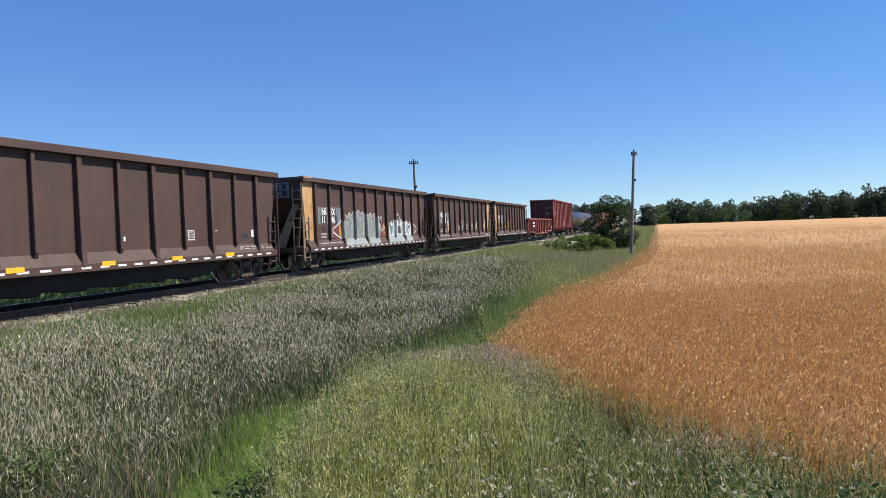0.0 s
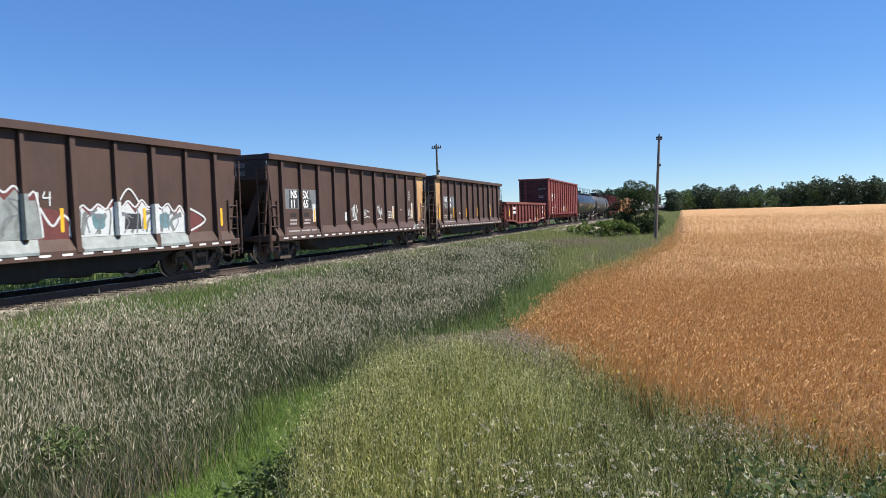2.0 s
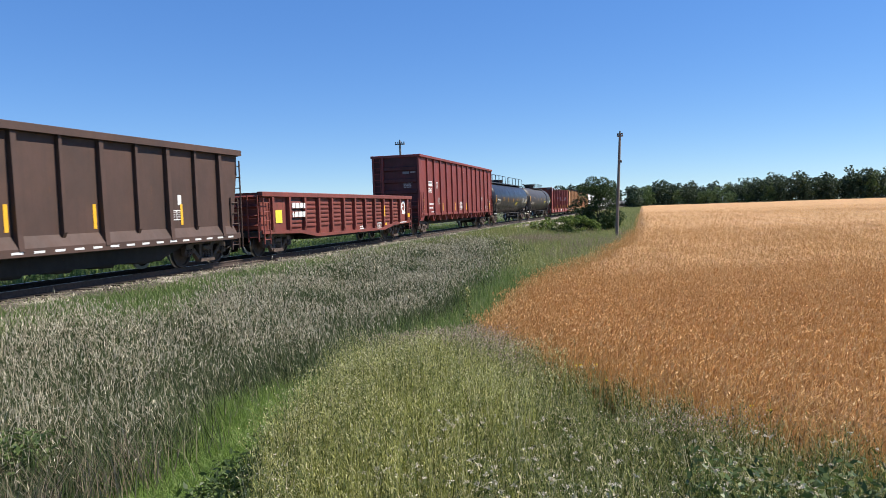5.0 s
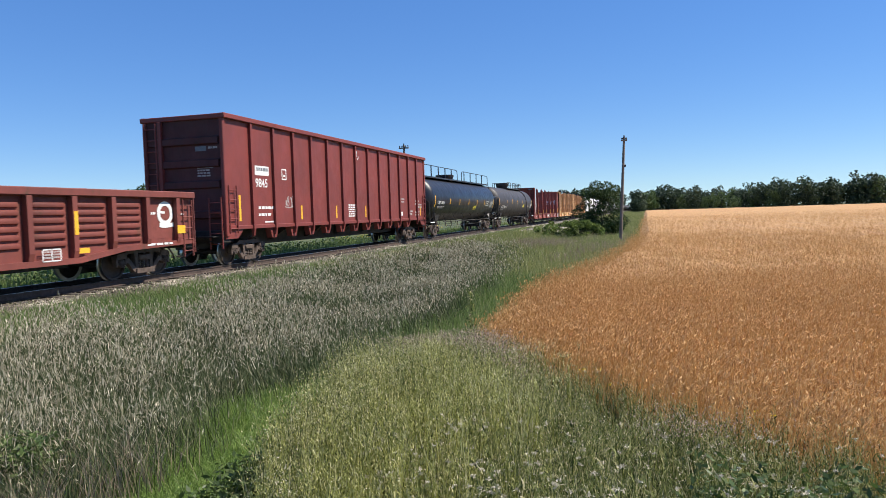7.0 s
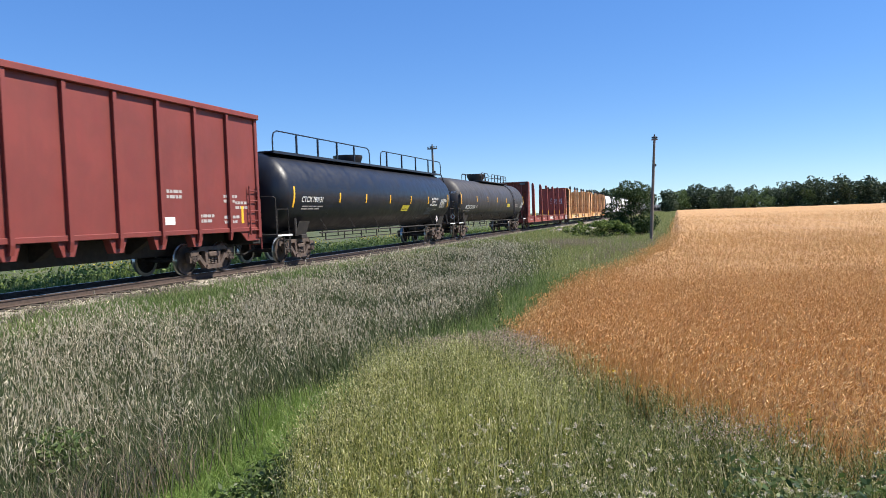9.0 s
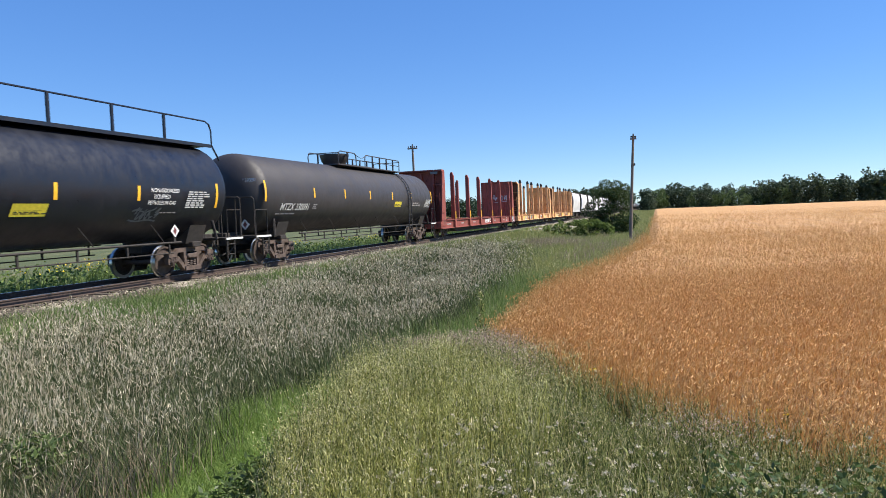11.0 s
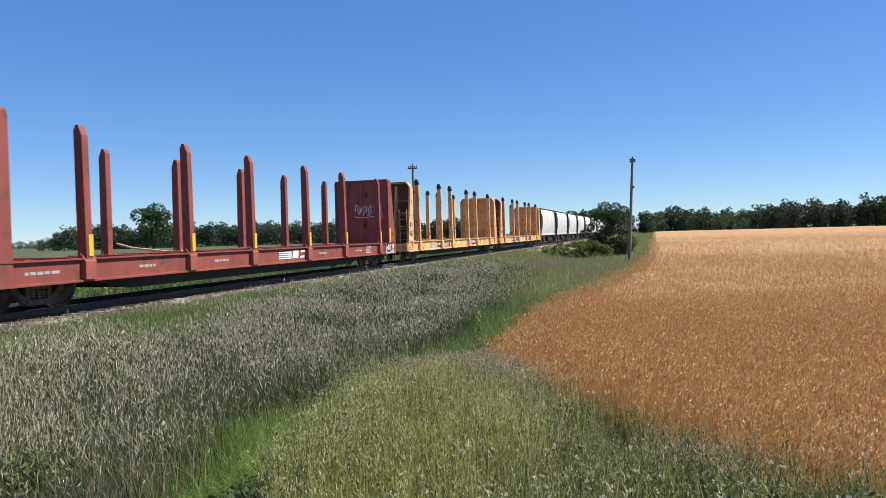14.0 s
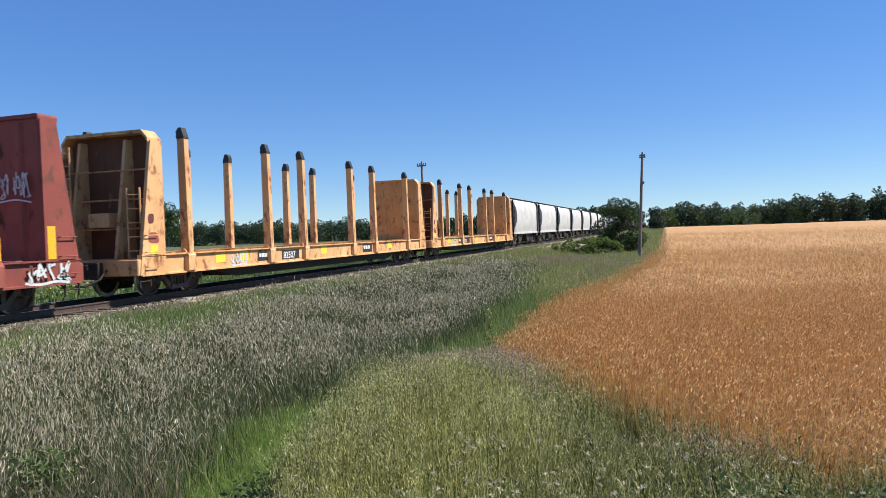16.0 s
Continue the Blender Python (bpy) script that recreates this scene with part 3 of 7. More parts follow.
def green_zone(a, b):
    return (a < field_left(b) + 0.05) & (a > BED_EDGE - 0.2 + 0.5 * rng.random(len(a))) & ~(in_silver(a + 0.3 * ripple(a, b, 1.0), b) & (rng.random(len(a)) < 0.9)) & ~lush_zone(a, b) & ~(in_mound(a, b) & (rng.random(len(a)) < 0.85)) & seen(a, b)


for n, y0, y1, kw, turf in ((120000, 2.6, 24, 1.2, GREEN), (95000, 24, 62, 2.3, GREEN_DRY), (34000, 62, 180, 6.0, GREEN_DRY), (26000, 180, 470, 14.0, GREEN_DRY)):
    x, y = scatter(n, -13, 3, y0, y1, green_zone)
    shore = smooth_step((x + 12.7) / 2.0)
    h = (0.10 + (0.16 + 0.24 * shore) * rng.random(len(x))) * (1 + 0.3 * ripple(x, y, 2.0))
    stuff("green_grass", np_mesh("green_grass", *blades(x, y, land(x, y), h, 0.009 * kw, 0.05 + 0.2 * rng.random(len(x)))), turf, "green meadow grass along the railway", "grass")
# straggling grass on the ballast shoulder
x, y = scatter(60000, -13.9, -12.5, 3, 80, lambda a, b: rng.random(len(a)) < 0.03 + 0.22 * ripple(a, b, 1.2) + 0.9 * (a + 13.45) / 0.8)
stuff("shoulder_grass", np_mesh("shoulder_grass", *blades(x, y, np.full(len(x), -0.45), 0.16 + 0.26 * rng.random(len(x)), 0.012, 0.1 + 0.1 * rng.random(len(x)))), GREEN, "sparse grass growing through the gravel shoulder", "grass")

# flowering weeds in front of the viewpoint
WEED = foliage("weed_leaves", [(0.0, (0.03, 0.045, 0.012)), (0.4, (0.14, 0.175, 0.048)), (0.7, (0.33, 0.345, 0.12)), (0.9, (0.56, 0.51, 0.25)), (1.0, (0.76, 0.67, 0.46))], 0.6, 0.42)
WEED_LIME = foliage("weed_leaves_yellowish", [(0.0, (0.05, 0.06, 0.014)), (0.4, (0.27, 0.285, 0.065)), (0.8, (0.55, 0.53, 0.18)), (1.0, (0.78, 0.71, 0.40))], 0.6, 0.43)
PETAL = foliage("white_petals", [(0.0, (0.50, 0.43, 0.30)), (1.0, (0.76, 0.68, 0.53))], 0.6, 0.25)
CREAM = foliage("cream_blossom", [(0.0, (0.42, 0.42, 0.17)), (1.0, (0.66, 0.62, 0.34))], 0.6, 0.25)
MAUVE = foliage("mauve_blossom", [(0.0, (0.36, 0.25, 0.19)), (1.0, (0.54, 0.41, 0.33))], 0.6, 0.25)
GOLD = foliage("yellow_blossom", [(0.0, (0.72, 0.46, 0.02)), (1.0, (0.85, 0.66, 0.05))], 0.6, 0.2)


def forbs(x, y, h, leaves, leaf, spread):
    """Upright stems with narrow leaves all the way up."""
    n = len(x)
    z = land(x, y)
    way, lean = rng.uniform(0, 2 * np.pi, n), 0.04 + 0.14 * rng.random(n)
    stems = blades(x, y, z, h, 0.009, lean, way)
    t = np.tile(np.linspace(0.12, 1.0, leaves) ** 0.7, n)
    i = np.repeat(np.arange(n), leaves)
    lx = x[i] + np.cos(way[i]) * lean[i] * t * t + rng.normal(0, spread, len(i)) * (1.2 - t)
    ly = y[i] + np.sin(way[i]) * lean[i] * t * t + rng.normal(0, spread, len(i)) * (1.2 - t)
    lz = z[i] + h[i] * t - 0.25 * lean[i] * t * t
    lv = blades(lx, ly, lz - 0.03, leaf * (0.6 + 0.6 * rng.random(len(i))), leaf * 0.2, leaf * (0.5 + 0.7 * rng.random(len(i))))
    tips = (x + np.cos(way) * lean, y + np.sin(way) * lean, z + h - 0.25 * lean)
    return joined(stems, lv), tips


def heads(tips, per, spread, size, flat=0.7):
    x, y, z = (np.repeat(a, per) for a in tips)
    n = len(x)
    return cards(x + rng.normal(0, spread, n), y + rng.normal(0, spread, n), z + rng.normal(0, spread * 0.5, n), size * (0.7 + 0.6 * rng.random(n)), flat, 0.9)


def crest(x, y):
    """Height of the weeds: a tall bushy clump by the swale, lower towards the wheat."""
    return 0.64 + 0.10 * ripple(x, y, 1.1) + 0.34 * smooth_step((-0.6 - x) / 1.8) * smooth_step((9.8 - y) / 2.2)


cx, cy = scatter(2700, -3.9, 3.4, 2.7, 10.3, lambda a, b: in_mound(a, b) & seen(a, b, 0.6) & (ripple(a, b, 0.33) > -0.75))
ci = np.repeat(np.arange(len(cx)), 10)
x, y = cx[ci] + rng.normal(0, 0.05, len(ci)), cy[ci] + rng.normal(0, 0.05, len(ci))
hh = (crest(cx, cy) * (0.72 + 0.42 * rng.random(len(cx))))[ci] * (0.75 + 0.25 * rng.random(len(ci)))
me, tips = forbs(x, y, hh, 15, 0.036, 0.03)
stuff("weeds", np_mesh("weeds", *me), WEED, "dense green flowering weeds", "weeds")
k = rng.random(len(x)) < 0.16
stuff("small_white_flowers", np_mesh("small_white_flowers", *heads([t[k] for t in tips], 4, 0.03, 0.011)), PETAL, "tiny white daisy-like weed flowers", "flowers")
lime = inside([(-2.2, 3.3), (-2.9, 5.2), (-3.3, 7.0), (-3.4, 8.2), (-2.6, 8.6), (-1.7, 7.4), (-1.2, 5.6), (-1.4, 3.6)])
cx, cy = scatter(1350, -3.9, -0.6, 3.0, 9.2, lambda a, b: lime(a + rng.normal(0, 0.22, len(a)), b + rng.normal(0, 0.3, len(a))) & in_mound(a, b))
ci = np.repeat(np.arange(len(cx)), 11)
x, y = cx[ci] + rng.normal(0, 0.055, len(ci)), cy[ci] + rng.normal(0, 0.055, len(ci))
me, tips = forbs(x, y, (0.82 + 0.32 * rng.random(len(cx)))[ci] * (0.72 + 0.28 * rng.random(len(ci))), 16, 0.032, 0.028)
stuff("yellow_green_weeds", np_mesh("yellow_green_weeds", *me), WEED_LIME, "yellow-green bushy weeds", "weeds")
k = (tips[0] + 0.25 * ripple(tips[0], tips[1], 0.4) < -2.3) & (rng.random(len(tips[0])) < 0.55) | (rng.random(len(tips[0])) < 0.08)
stuff("cream_flowers", np_mesh("cream_flowers", *heads([t[k] for t in tips], 5, 0.035, 0.012)), CREAM, "pale cream weed blossom", "flowers")
x, y = scatter(60, -1.6, -0.7, 5.6, 8.6, lambda a, b: in_mound(a, b))
me, tips = forbs(x, y, 0.74 + 0.16 * rng.random(len(x)), 14, 0.05, 0.03)
stuff("yellow_green_weeds", np_mesh("yellow_green_weeds", *me), WEED_LIME, "taller yellow-green weeds with pale heads", "weeds")
stuff("cream_flowers", np_mesh("cream_flowers", *heads(tips, 22, 0.05, 0.013)), CREAM, "pale yellowish flower clusters", "flowers")
mauve_patch = inside([(-3.6, 8.6), (-3.5, 9.7), (-2.9, 10.2), (-2.1, 9.8), (-1.5, 8.6), (-1.3, 7.4), (-1.7, 7.6), (-2.3, 8.7)])
violet_patch = inside([(-0.2, 6.3), (0.1, 6.7), (0.7, 6.4), (0.9, 6.0), (0.3, 5.9)])
x, y = scatter(13000, -3.8, 1.2, 5.5, 10.4, lambda a, b: in_mound(a, b) & (mauve_patch(a + rng.normal(0, 0.12, len(a)), b + rng.normal(0, 0.2, len(a))) | (violet_patch(a + rng.normal(0, 0.1, len(a)), b + rng.normal(0, 0.1, len(a))) & (rng.random(len(a)) < 0.6))))
me, tips = forbs(x, y, crest(x, y) * (0.85 + 0.25 * rng.random(len(x))), 6, 0.04, 0.02)
stuff("mauve_weeds", np_mesh("mauve_weeds", *me), WEED, "thin weeds carrying mauve blossom", "weeds")
stuff("mauve_flowers", np_mesh("mauve_flowers", *heads(tips, 5, 0.04, 0.014, 0.3)), MAUVE, "hazy mauve blossom", "flowers")
x, y = scatter(26000, -3.8, 3.2, 2.7, 10.3, lambda a, b: in_mound(a, b) & seen(a, b, 0.6))
stuff("weed_grass", np_mesh("weed_grass", *blades(x, y, land(x, y), crest(x, y) * (0.45 + 0.5 * rng.random(len(x))), 0.006, 0.08 + 0.2 * rng.random(len(x)))), WEED, "thin grass blades among the weeds", "grass")
# larger white umbels, close by
x, y = scatter(620, -1.9, 2.2, 3.2, 5.5, lambda a, b: in_mound(a, b) & seen(a, b, 0.2) & (rng.random(len(a)) < np.clip(1.5 - 0.22 * b, 0.08, 1)))
me, tips = forbs(x, y, 0.66 + 0.2 * rng.random(len(x)), 4, 0.08, 0.02)
stuff("umbel_stems", np_mesh("umbel_stems", *me), WEED, "slender stems of white umbels", "weeds")
stuff("white_umbels", np_mesh("white_umbels", *heads(tips, 14, 0.010, 0.013, 0.2)), PETAL, "small round white flower heads", "flowers")
gx = np.array([-0.62, -0.58, -0.66, -0.3, 0.92, 1.0])
gy = np.array([7.45, 7.5, 7.4, 6.75, 6.3, 6.35])
me, tips = forbs(gx, gy, np.full(6, 0.72), 4, 0.06, 0.02)
stuff("yellow_flower_stems", np_mesh("yellow_flower_stems", *me), WEED, "thin stems with yellow flowers", "weeds")
stuff("yellow_flowers", np_mesh("yellow_flowers", *heads(tips, 5, 0.014, 0.02)), GOLD, "a few bright yellow flowers", "flowers")
# broad-leaved plants
BROAD = foliage("broad_leaves", [(0.0, (0.04, 0.07, 0.018)), (0.6, (0.09, 0.135, 0.035)), (1.0, (0.19, 0.23, 0.085))], 0.45, 0.3)
# third patch: dark leaves added to deepen the shade at the clump's left foot
for x0, x1, y0, y1, n, hgt in ((0.3, 2.0, 3.3, 5.1, 210, 0.78), (-5.55, -5.1, 4.55, 5.0, 40, 0.62), (-3.2, -2.45, 4.1, 5.6, 260, 0.52)):
    x, y = scatter(n, x0, x1, y0, y1, lambda a, b: a > -9)
    z = land(x, y)
    i = np.repeat(np.arange(len(x)), 24)
    px, py, pz = x[i] + rng.normal(0, 0.07, len(i)), y[i] + rng.normal(0, 0.07, len(i)), z[i] + hgt * (0.25 + 0.75 * rng.random(len(i)))
    stuff("broadleaf_plants", np_mesh("broadleaf_plants", *joined(blades(x, y, z, np.full(len(x), hgt), 0.014, np.full(len(x), 0.05)), cards(px, py, pz, 0.068 * rng.uniform(0.5, 1.3, len(px)), 0.3, 0.42))), BROAD, "leafy broad-leaved weeds", "weeds")

DRY = foliage("dry_grass", [(0.0, (0.22, 0.17, 0.11)), (1.0, (0.42, 0.34, 0.24))], 0.7, 0.3)
x, y = scatter(1000, -6.2, -4.2, 3.6, 5.6, lambda a, b: ripple(a, b, 0.8) + 0.5 * rng.random(len(a)) > 0.2)
stuff("dry_grass", np_mesh("dry_grass", *blades(x, y, land(x, y), 0.3 + 0.4 * rng.random(len(x)), 0.008, 0.1 + 0.2 * rng.random(len(x)))), DRY, "withered brown grass at the foot of the bank", "grass")
# one tall seed stalk by the corner of the field
stalk = thing("seed_stalk", "tall thin green seed stalk beside the wheat", "weed", at=pose(-2.62, 10.4, float(land(-2.62, 10.4))))
sv = Shape().tube([(0, 0, -0.03), (0.01, 0, 0.6), (0.0, 0.01, 1.25)], [0.012, 0.01, 0.005], 6)
part("stem", sv, WEED, stalk)
sx, sy, sz = rng.normal(0, 0.035, 160), rng.normal(0, 0.035, 160), rng.uniform(0.25, 1.25, 160)
part("leaves", np_mesh("leaves", *cards(sx, sy, sz, 0.06, 0.2, 0.4)), WEED, stalk)

# small flowers and dry tufts in the grass towards the pole
x, y = scatter(2600, -9.0, -0.8, 22, 58, lambda a, b: (a < field_left(b) - 0.1) & (ripple(a, b, 2.2) + 0.6 * rng.random(len(a)) > 0.35))
stuff("yellow_wildflowers", np_mesh("yellow_wildflowers", *cards(x, y, land(x, y) + 0.3 + 0.25 * rng.random(len(x)), 0.045, 0.4, 0.9)), CREAM, "pale yellow wildflowers in the verge grass", "flowers")
x, y = scatter(3500, -4.5, -0.8, 28, 60, lambda a, b: (a < field_left(b) + 0.2) & (ripple(a, b, 1.6) > 0.1))
stuff("dry_grass", np_mesh("dry_grass", *blades(x, y, land(x, y), 0.35 + 0.35 * rng.random(len(x)), 0.018, 0.1 + 0.15 * rng.random(len(x)))), DRY, "straw-coloured tufts beside the wheat", "grass")
# dry patch in front of the bushes
x, y = scatter(7000, -9.0, -4.0, 40, 52, lambda a, b: ((a + 6.4) / 2.3) ** 2 + ((b - 46) / 5) ** 2 < rng.random(len(a)) * 1.2)
stuff("dry_grass", np_mesh("dry_grass", *blades(x, y, land(x, y), 0.35 + 0.35 * rng.random(len(x)), 0.014, 0.1 + 0.1 * rng.random(len(x)))), DRY, "patch of dry pinkish-brown grass", "grass")


# ---- track ----
track = thing("railway_track", "single railway line on dark timber ties", "railway", kind="structure", at=pose(TRACK_X, 0, 0))
RAIL_PROFILE = [(-0.075, -0.172), (0.075, -0.172), (0.075, -0.160), (0.012, -0.140), (0.012, -0.045), (0.036, -0.035), (0.036, -0.006), (0.028, 0.0), (-0.028, 0.0), (-0.036, -0.006), (-0.036, -0.035), (-0.012, -0.045), (-0.012, -0.140), (-0.075, -0.160)]
for sgn in (-1, 1):
    me = Shape().prism("y", [(sgn * 0.753 + a, b) for a, b in RAIL_PROFILE], -60, 900).mesh("rail")
    me.materials.append(RAIL)
    me.materials.append(RAILTOP)
    for p in me.polygons:
        if p.normal.z > 0.9 and p.center.z > -0.01:
            p.material_index = 1
    part("rail", me, None, track, "steel rail with a bright worn top")
TIE_MESH = Shape().box((-1.3, -0.115, -0.36), (1.3, 0.115, -0.175), 0.012).mesh("tie")
for k in range(300):
    part("tie", TIE_MESH, TIE, track, at=pose(random.uniform(-0.03, 0.03), -12 + 0.535 * k, random.uniform(-0.012, 0.004), 0, 0, random.uniform(-0.8, 0.8)))
by = np.concatenate([np.arange(-60, 0, 4.0), np.arange(0, 90, 0.3), np.geomspace(91, 900, 60)])
bx = np.array([-2.9, -2.5, -2.1, -1.75, -1.4, -1.1, -0.6, 0, 0.6, 1.1, 1.4, 1.65, 1.85, 2.0, 2.15, 2.4])
bz = np.array([-0.75, -0.6, -0.4, -0.2, -0.2, -0.205, -0.21, -0.21, -0.21, -0.205, -0.2, -0.2, -0.25, -0.33, -0.42, -0.62])
BX, BY = np.meshgrid(bx, by)
BZ = np.tile(bz, (len(by), 1)) + 0.018 * rng.standard_normal(BX.shape) - 0.03 * (np.abs(BX) < 1.0)
ballast = new("ballast", grid_mesh("ballast", BX + TRACK_X + 0.03 * rng.standard_normal(BX.shape), BY, BZ))
ballast.data.materials.append(STONE)
tagged(ballast, "pale crushed stone ballast under the rails", "ballast", kind="structure")


def stones(n, x0, x1, y0, y1, top, size):
    x, y = rng.uniform(x0, x1, n), y0 + (y1 - y0) * rng.random(n) ** 1.6
    z = np.interp(x - TRACK_X, bx, bz) + top
    s = size * (0.6 + 0.8 * rng.random(n))
    o = np.array([(1, 0, 0), (-1, 0, 0), (0, 1, 0), (0, -1, 0), (0, 0, 0.8), (0, 0, -0.8)], float)
    v = np.stack([x, y, z], -1)[:, None, :] + (o[None] + 0.35 * rng.standard_normal((n, 6, 3))) * s[:, None, None] * 0.5
    t = np.array([(0, 2, 4), (2, 1, 4), (1, 3, 4), (3, 0, 4), (2, 0, 5), (1, 2, 5), (3, 1, 5), (0, 3, 5)])
    return np_mesh("ballast_stones", v, None, (np.arange(n)[:, None, None] * 6 + t[None]).reshape(-1, 3))


PEBBLE = foliage("ballast_pebbles", [(0.0, (0.07, 0.055, 0.04)), (0.5, (0.16, 0.13, 0.095)), (1.0, (0.42, 0.37, 0.28))], 0.95, 0.0, 0.6, (0.36, 0.31, 0.235))
stuff("ballast_stones", stones(9000, TRACK_X + 0.8, TRACK_X + 2.35, 3, 75, 0.0, 0.06), PEBBLE, "loose pale ballast stones on the shoulder", "gravel")
pad_x, pad_y = np.meshgrid(np.linspace(-12.6, -8.4, 16), np.linspace(66, 96, 24))
edge = np.minimum.reduce([pad_x + 12.6, -8.4 - pad_x, (pad_y - 66) / 4, (96 - pad_y) / 4])
pad = new("gravel_pad", grid_mesh("gravel_pad", pad_x + 0.3 * np.sin(pad_y), pad_y, np.maximum(land(pad_x, pad_y), -0.5) + 0.28 * smooth_step(edge / 0.8) - 0.12 + 0.03 * rng.standard_normal(pad_x.shape)))
pad.data.materials.append(STONE)
tagged(pad, "pale gravel patch beside the track", "gravel", kind="structure")


# ---- poles ----
def pole(x, y, tip_dx, height, arm, label):
    z = float(land(x, y)) - 0.1
    p = thing("utility_pole", label, "pole", "old line poles", at=pose(x, y, z))
    part("shaft", Shape().tube([(tip_dx * t, 0, height * t) for t in (0, 0.25, 0.5, 0.75, 1.0)], [0.125, 0.115, 0.105, 0.095, 0.08], 12), POLE_WOOD, p, smooth=True)
    c = part("crossarm", Shape().box((tip_dx - arm, -0.06, height - 0.28), (tip_dx + arm, 0.06, height - 0.18), 0.01), POLE_WOOD, p)
    for k in (-1, -0.45, 0.45, 1):
        part("insulator", Shape().turned("z", [(0, 0.0), (0.0, 0.035), (0.06, 0.03), (0.08, 0.055), (0.14, 0.045), (0.17, 0.0)], (tip_dx + k * (arm - 0.06), 0, height - 0.18), 10), INSULATOR, c)
    part("ridge_pin", Shape().turned("z", [(-0.1, 0.09), (0.0, 0.05), (0.12, 0.05), (0.16, 0.0)], (tip_dx, 0, height), 10), INSULATOR, p)
    part("bracket", Shape().box((tip_dx * 0.72 + 0.08, -0.05, height * 0.72), (tip_dx * 0.72 + 0.2, 0.05, height * 0.72 + 0.18), 0.01), INSULATOR, p)
    return p


pole(-1.86, 53.0, 0.38, 7.72, 0.22, "weathered grey wooden pole leaning at the edge of the wheat")
pole(-19.0, 55.0, -0.12, 8.0, 0.42, "weathered grey wooden pole with a short crossarm")


# ---- bushes, trees, woods ----
CROWN = foliage("tree_leaves", [(0.0, (0.022, 0.045, 0.012)), (0.5, (0.042, 0.075, 0.02)), (0.9, (0.075, 0.11, 0.03)), (1.0, (0.11, 0.15, 0.045))], 0.55, 0.25)
SHRUB = foliage("shrub_leaves", [(0.0, (0.055, 0.085, 0.018)), (0.5, (0.14, 0.20, 0.045)), (1.0, (0.28, 0.36, 0.10))], 0.55, 0.42)
# bluer than CROWN: haze over the distance is put into the leaf colour
WOOD_LEAF = foliage("woodland_leaves", [(0.0, (0.024, 0.044, 0.023)), (0.5, (0.042, 0.070, 0.035)), (0.9, (0.068, 0.105, 0.047)), (1.0, (0.10, 0.145, 0.06))], 0.6, 0.15)
FRESH_LEAF = foliage("woodland_leaves_fresh", [(0.0, (0.06, 0.10, 0.03)), (0.6, (0.10, 0.16, 0.05)), (1.0, (0.16, 0.22, 0.08))], 0.6, 0.25)
BARK = plain("bark", (0.08, 0.065, 0.05), 0.9, 0, 6, 0.35, 0.01)


def crown_points(n, lobes):
    """Points near the skin of a crown made of several uneven lobes."""
    lobes = np.asarray(lobes, float)
    size = lobes[:, 3:].prod(1) ** (2 / 3)
    i = rng.choice(len(lobes), n, p=size / size.sum())
    d = rng.standard_normal((n, 3))
    d /= np.linalg.norm(d, axis=1)[:, None]
    r = rng.uniform(0.45, 1.08, n)[:, None] ** 0.6
    return (lobes[i, :3] + d * r * lobes[i, 3:]).T


def plant(name, label, category, x, y, lobes, leaf, n, mat, trunk_h, trunk_r, limbs, seed):
    z = float(land(x, y))
    t = thing(name, label, category, at=pose(x, y, z))
    rd = random.Random(seed)
    s = Shape()
    if trunk_h:
        s.tube([(0, 0, -0.1), (0.05, 0.02, trunk_h * 0.4), (-0.04, 0.03, trunk_h)], [trunk_r, trunk_r * 0.75, trunk_r * 0.4], 8)
    for lx, ly, lz, *_ in rd.sample(list(lobes), min(limbs, len(lobes))):
        s.tube([(0, 0, trunk_h * 0.3), (lx * 0.45, ly * 0.45, (trunk_h * 0.3 + lz) * 0.5 + 0.1), (lx, ly, lz + 0.1)], [trunk_r * 0.5, trunk_r * 0.35, trunk_r * 0.12], 5)
    part("trunk" if trunk_h else "stems", s, BARK, t)
    px, py, pz = crown_points(n, lobes)
    k = pz > 0.03
    part("crown", np_mesh("crown", *cards(px[k], py[k], pz[k], leaf * rng.uniform(0.6, 1.3, k.sum()), 0.2, 0.6)), mat, t, "uneven leafy crown with gaps")
    return t


def lobes_for(seed, n, rx, ry, z0, z1, r):
    rd = random.Random(seed)
    out = []
    for _ in range(n):
        a, q = rd.uniform(0, 2 * math.pi), rd.random() ** 0.6
        zz = rd.uniform(z0, z1)
        taper = 1.0 - 0.45 * max(0, (zz - z0) / (z1 - z0) - 0.4)
        k = rd.uniform(0.7, 1.25)
        out.append((rx * q * math.cos(a) * taper, ry * q * math.sin(a) * taper, zz, r * k, r * k, r * k * 0.8))
    return out


plant("tree", "dark green young tree growing beside the pole", "tree", -3.75, 62, lobes_for(13, 52, 2.2, 1.7, 0.4, 4.4, 0.52), 0.14, 17000, CROWN, 2.4, 0.10, 9, 1)
plant("bush", "bright green low bush spreading into the grass", "bush", -6.3, 58.8, lobes_for(4, 46, 3.6, 1.6, 0.1, 1.35, 0.30), 0.15, 6500, SHRUB, 0, 0.04, 8, 2)
plant("bush", "dark leafy bush at the foot of the young tree", "bush", -3.6, 61.5, lobes_for(5, 14, 1.4, 1.0, 0.3, 1.3, 0.5), 0.15, 3600, CROWN, 0, 0.04, 6, 3)
plant("tree", "lone dark green tree standing beyond the railway", "tree", -63, 77, lobes_for(6, 20, 2.3, 2.3, 2.4, 6.6, 1.0), 0.32, 3600, CROWN, 4.5, 0.16, 9, 4)


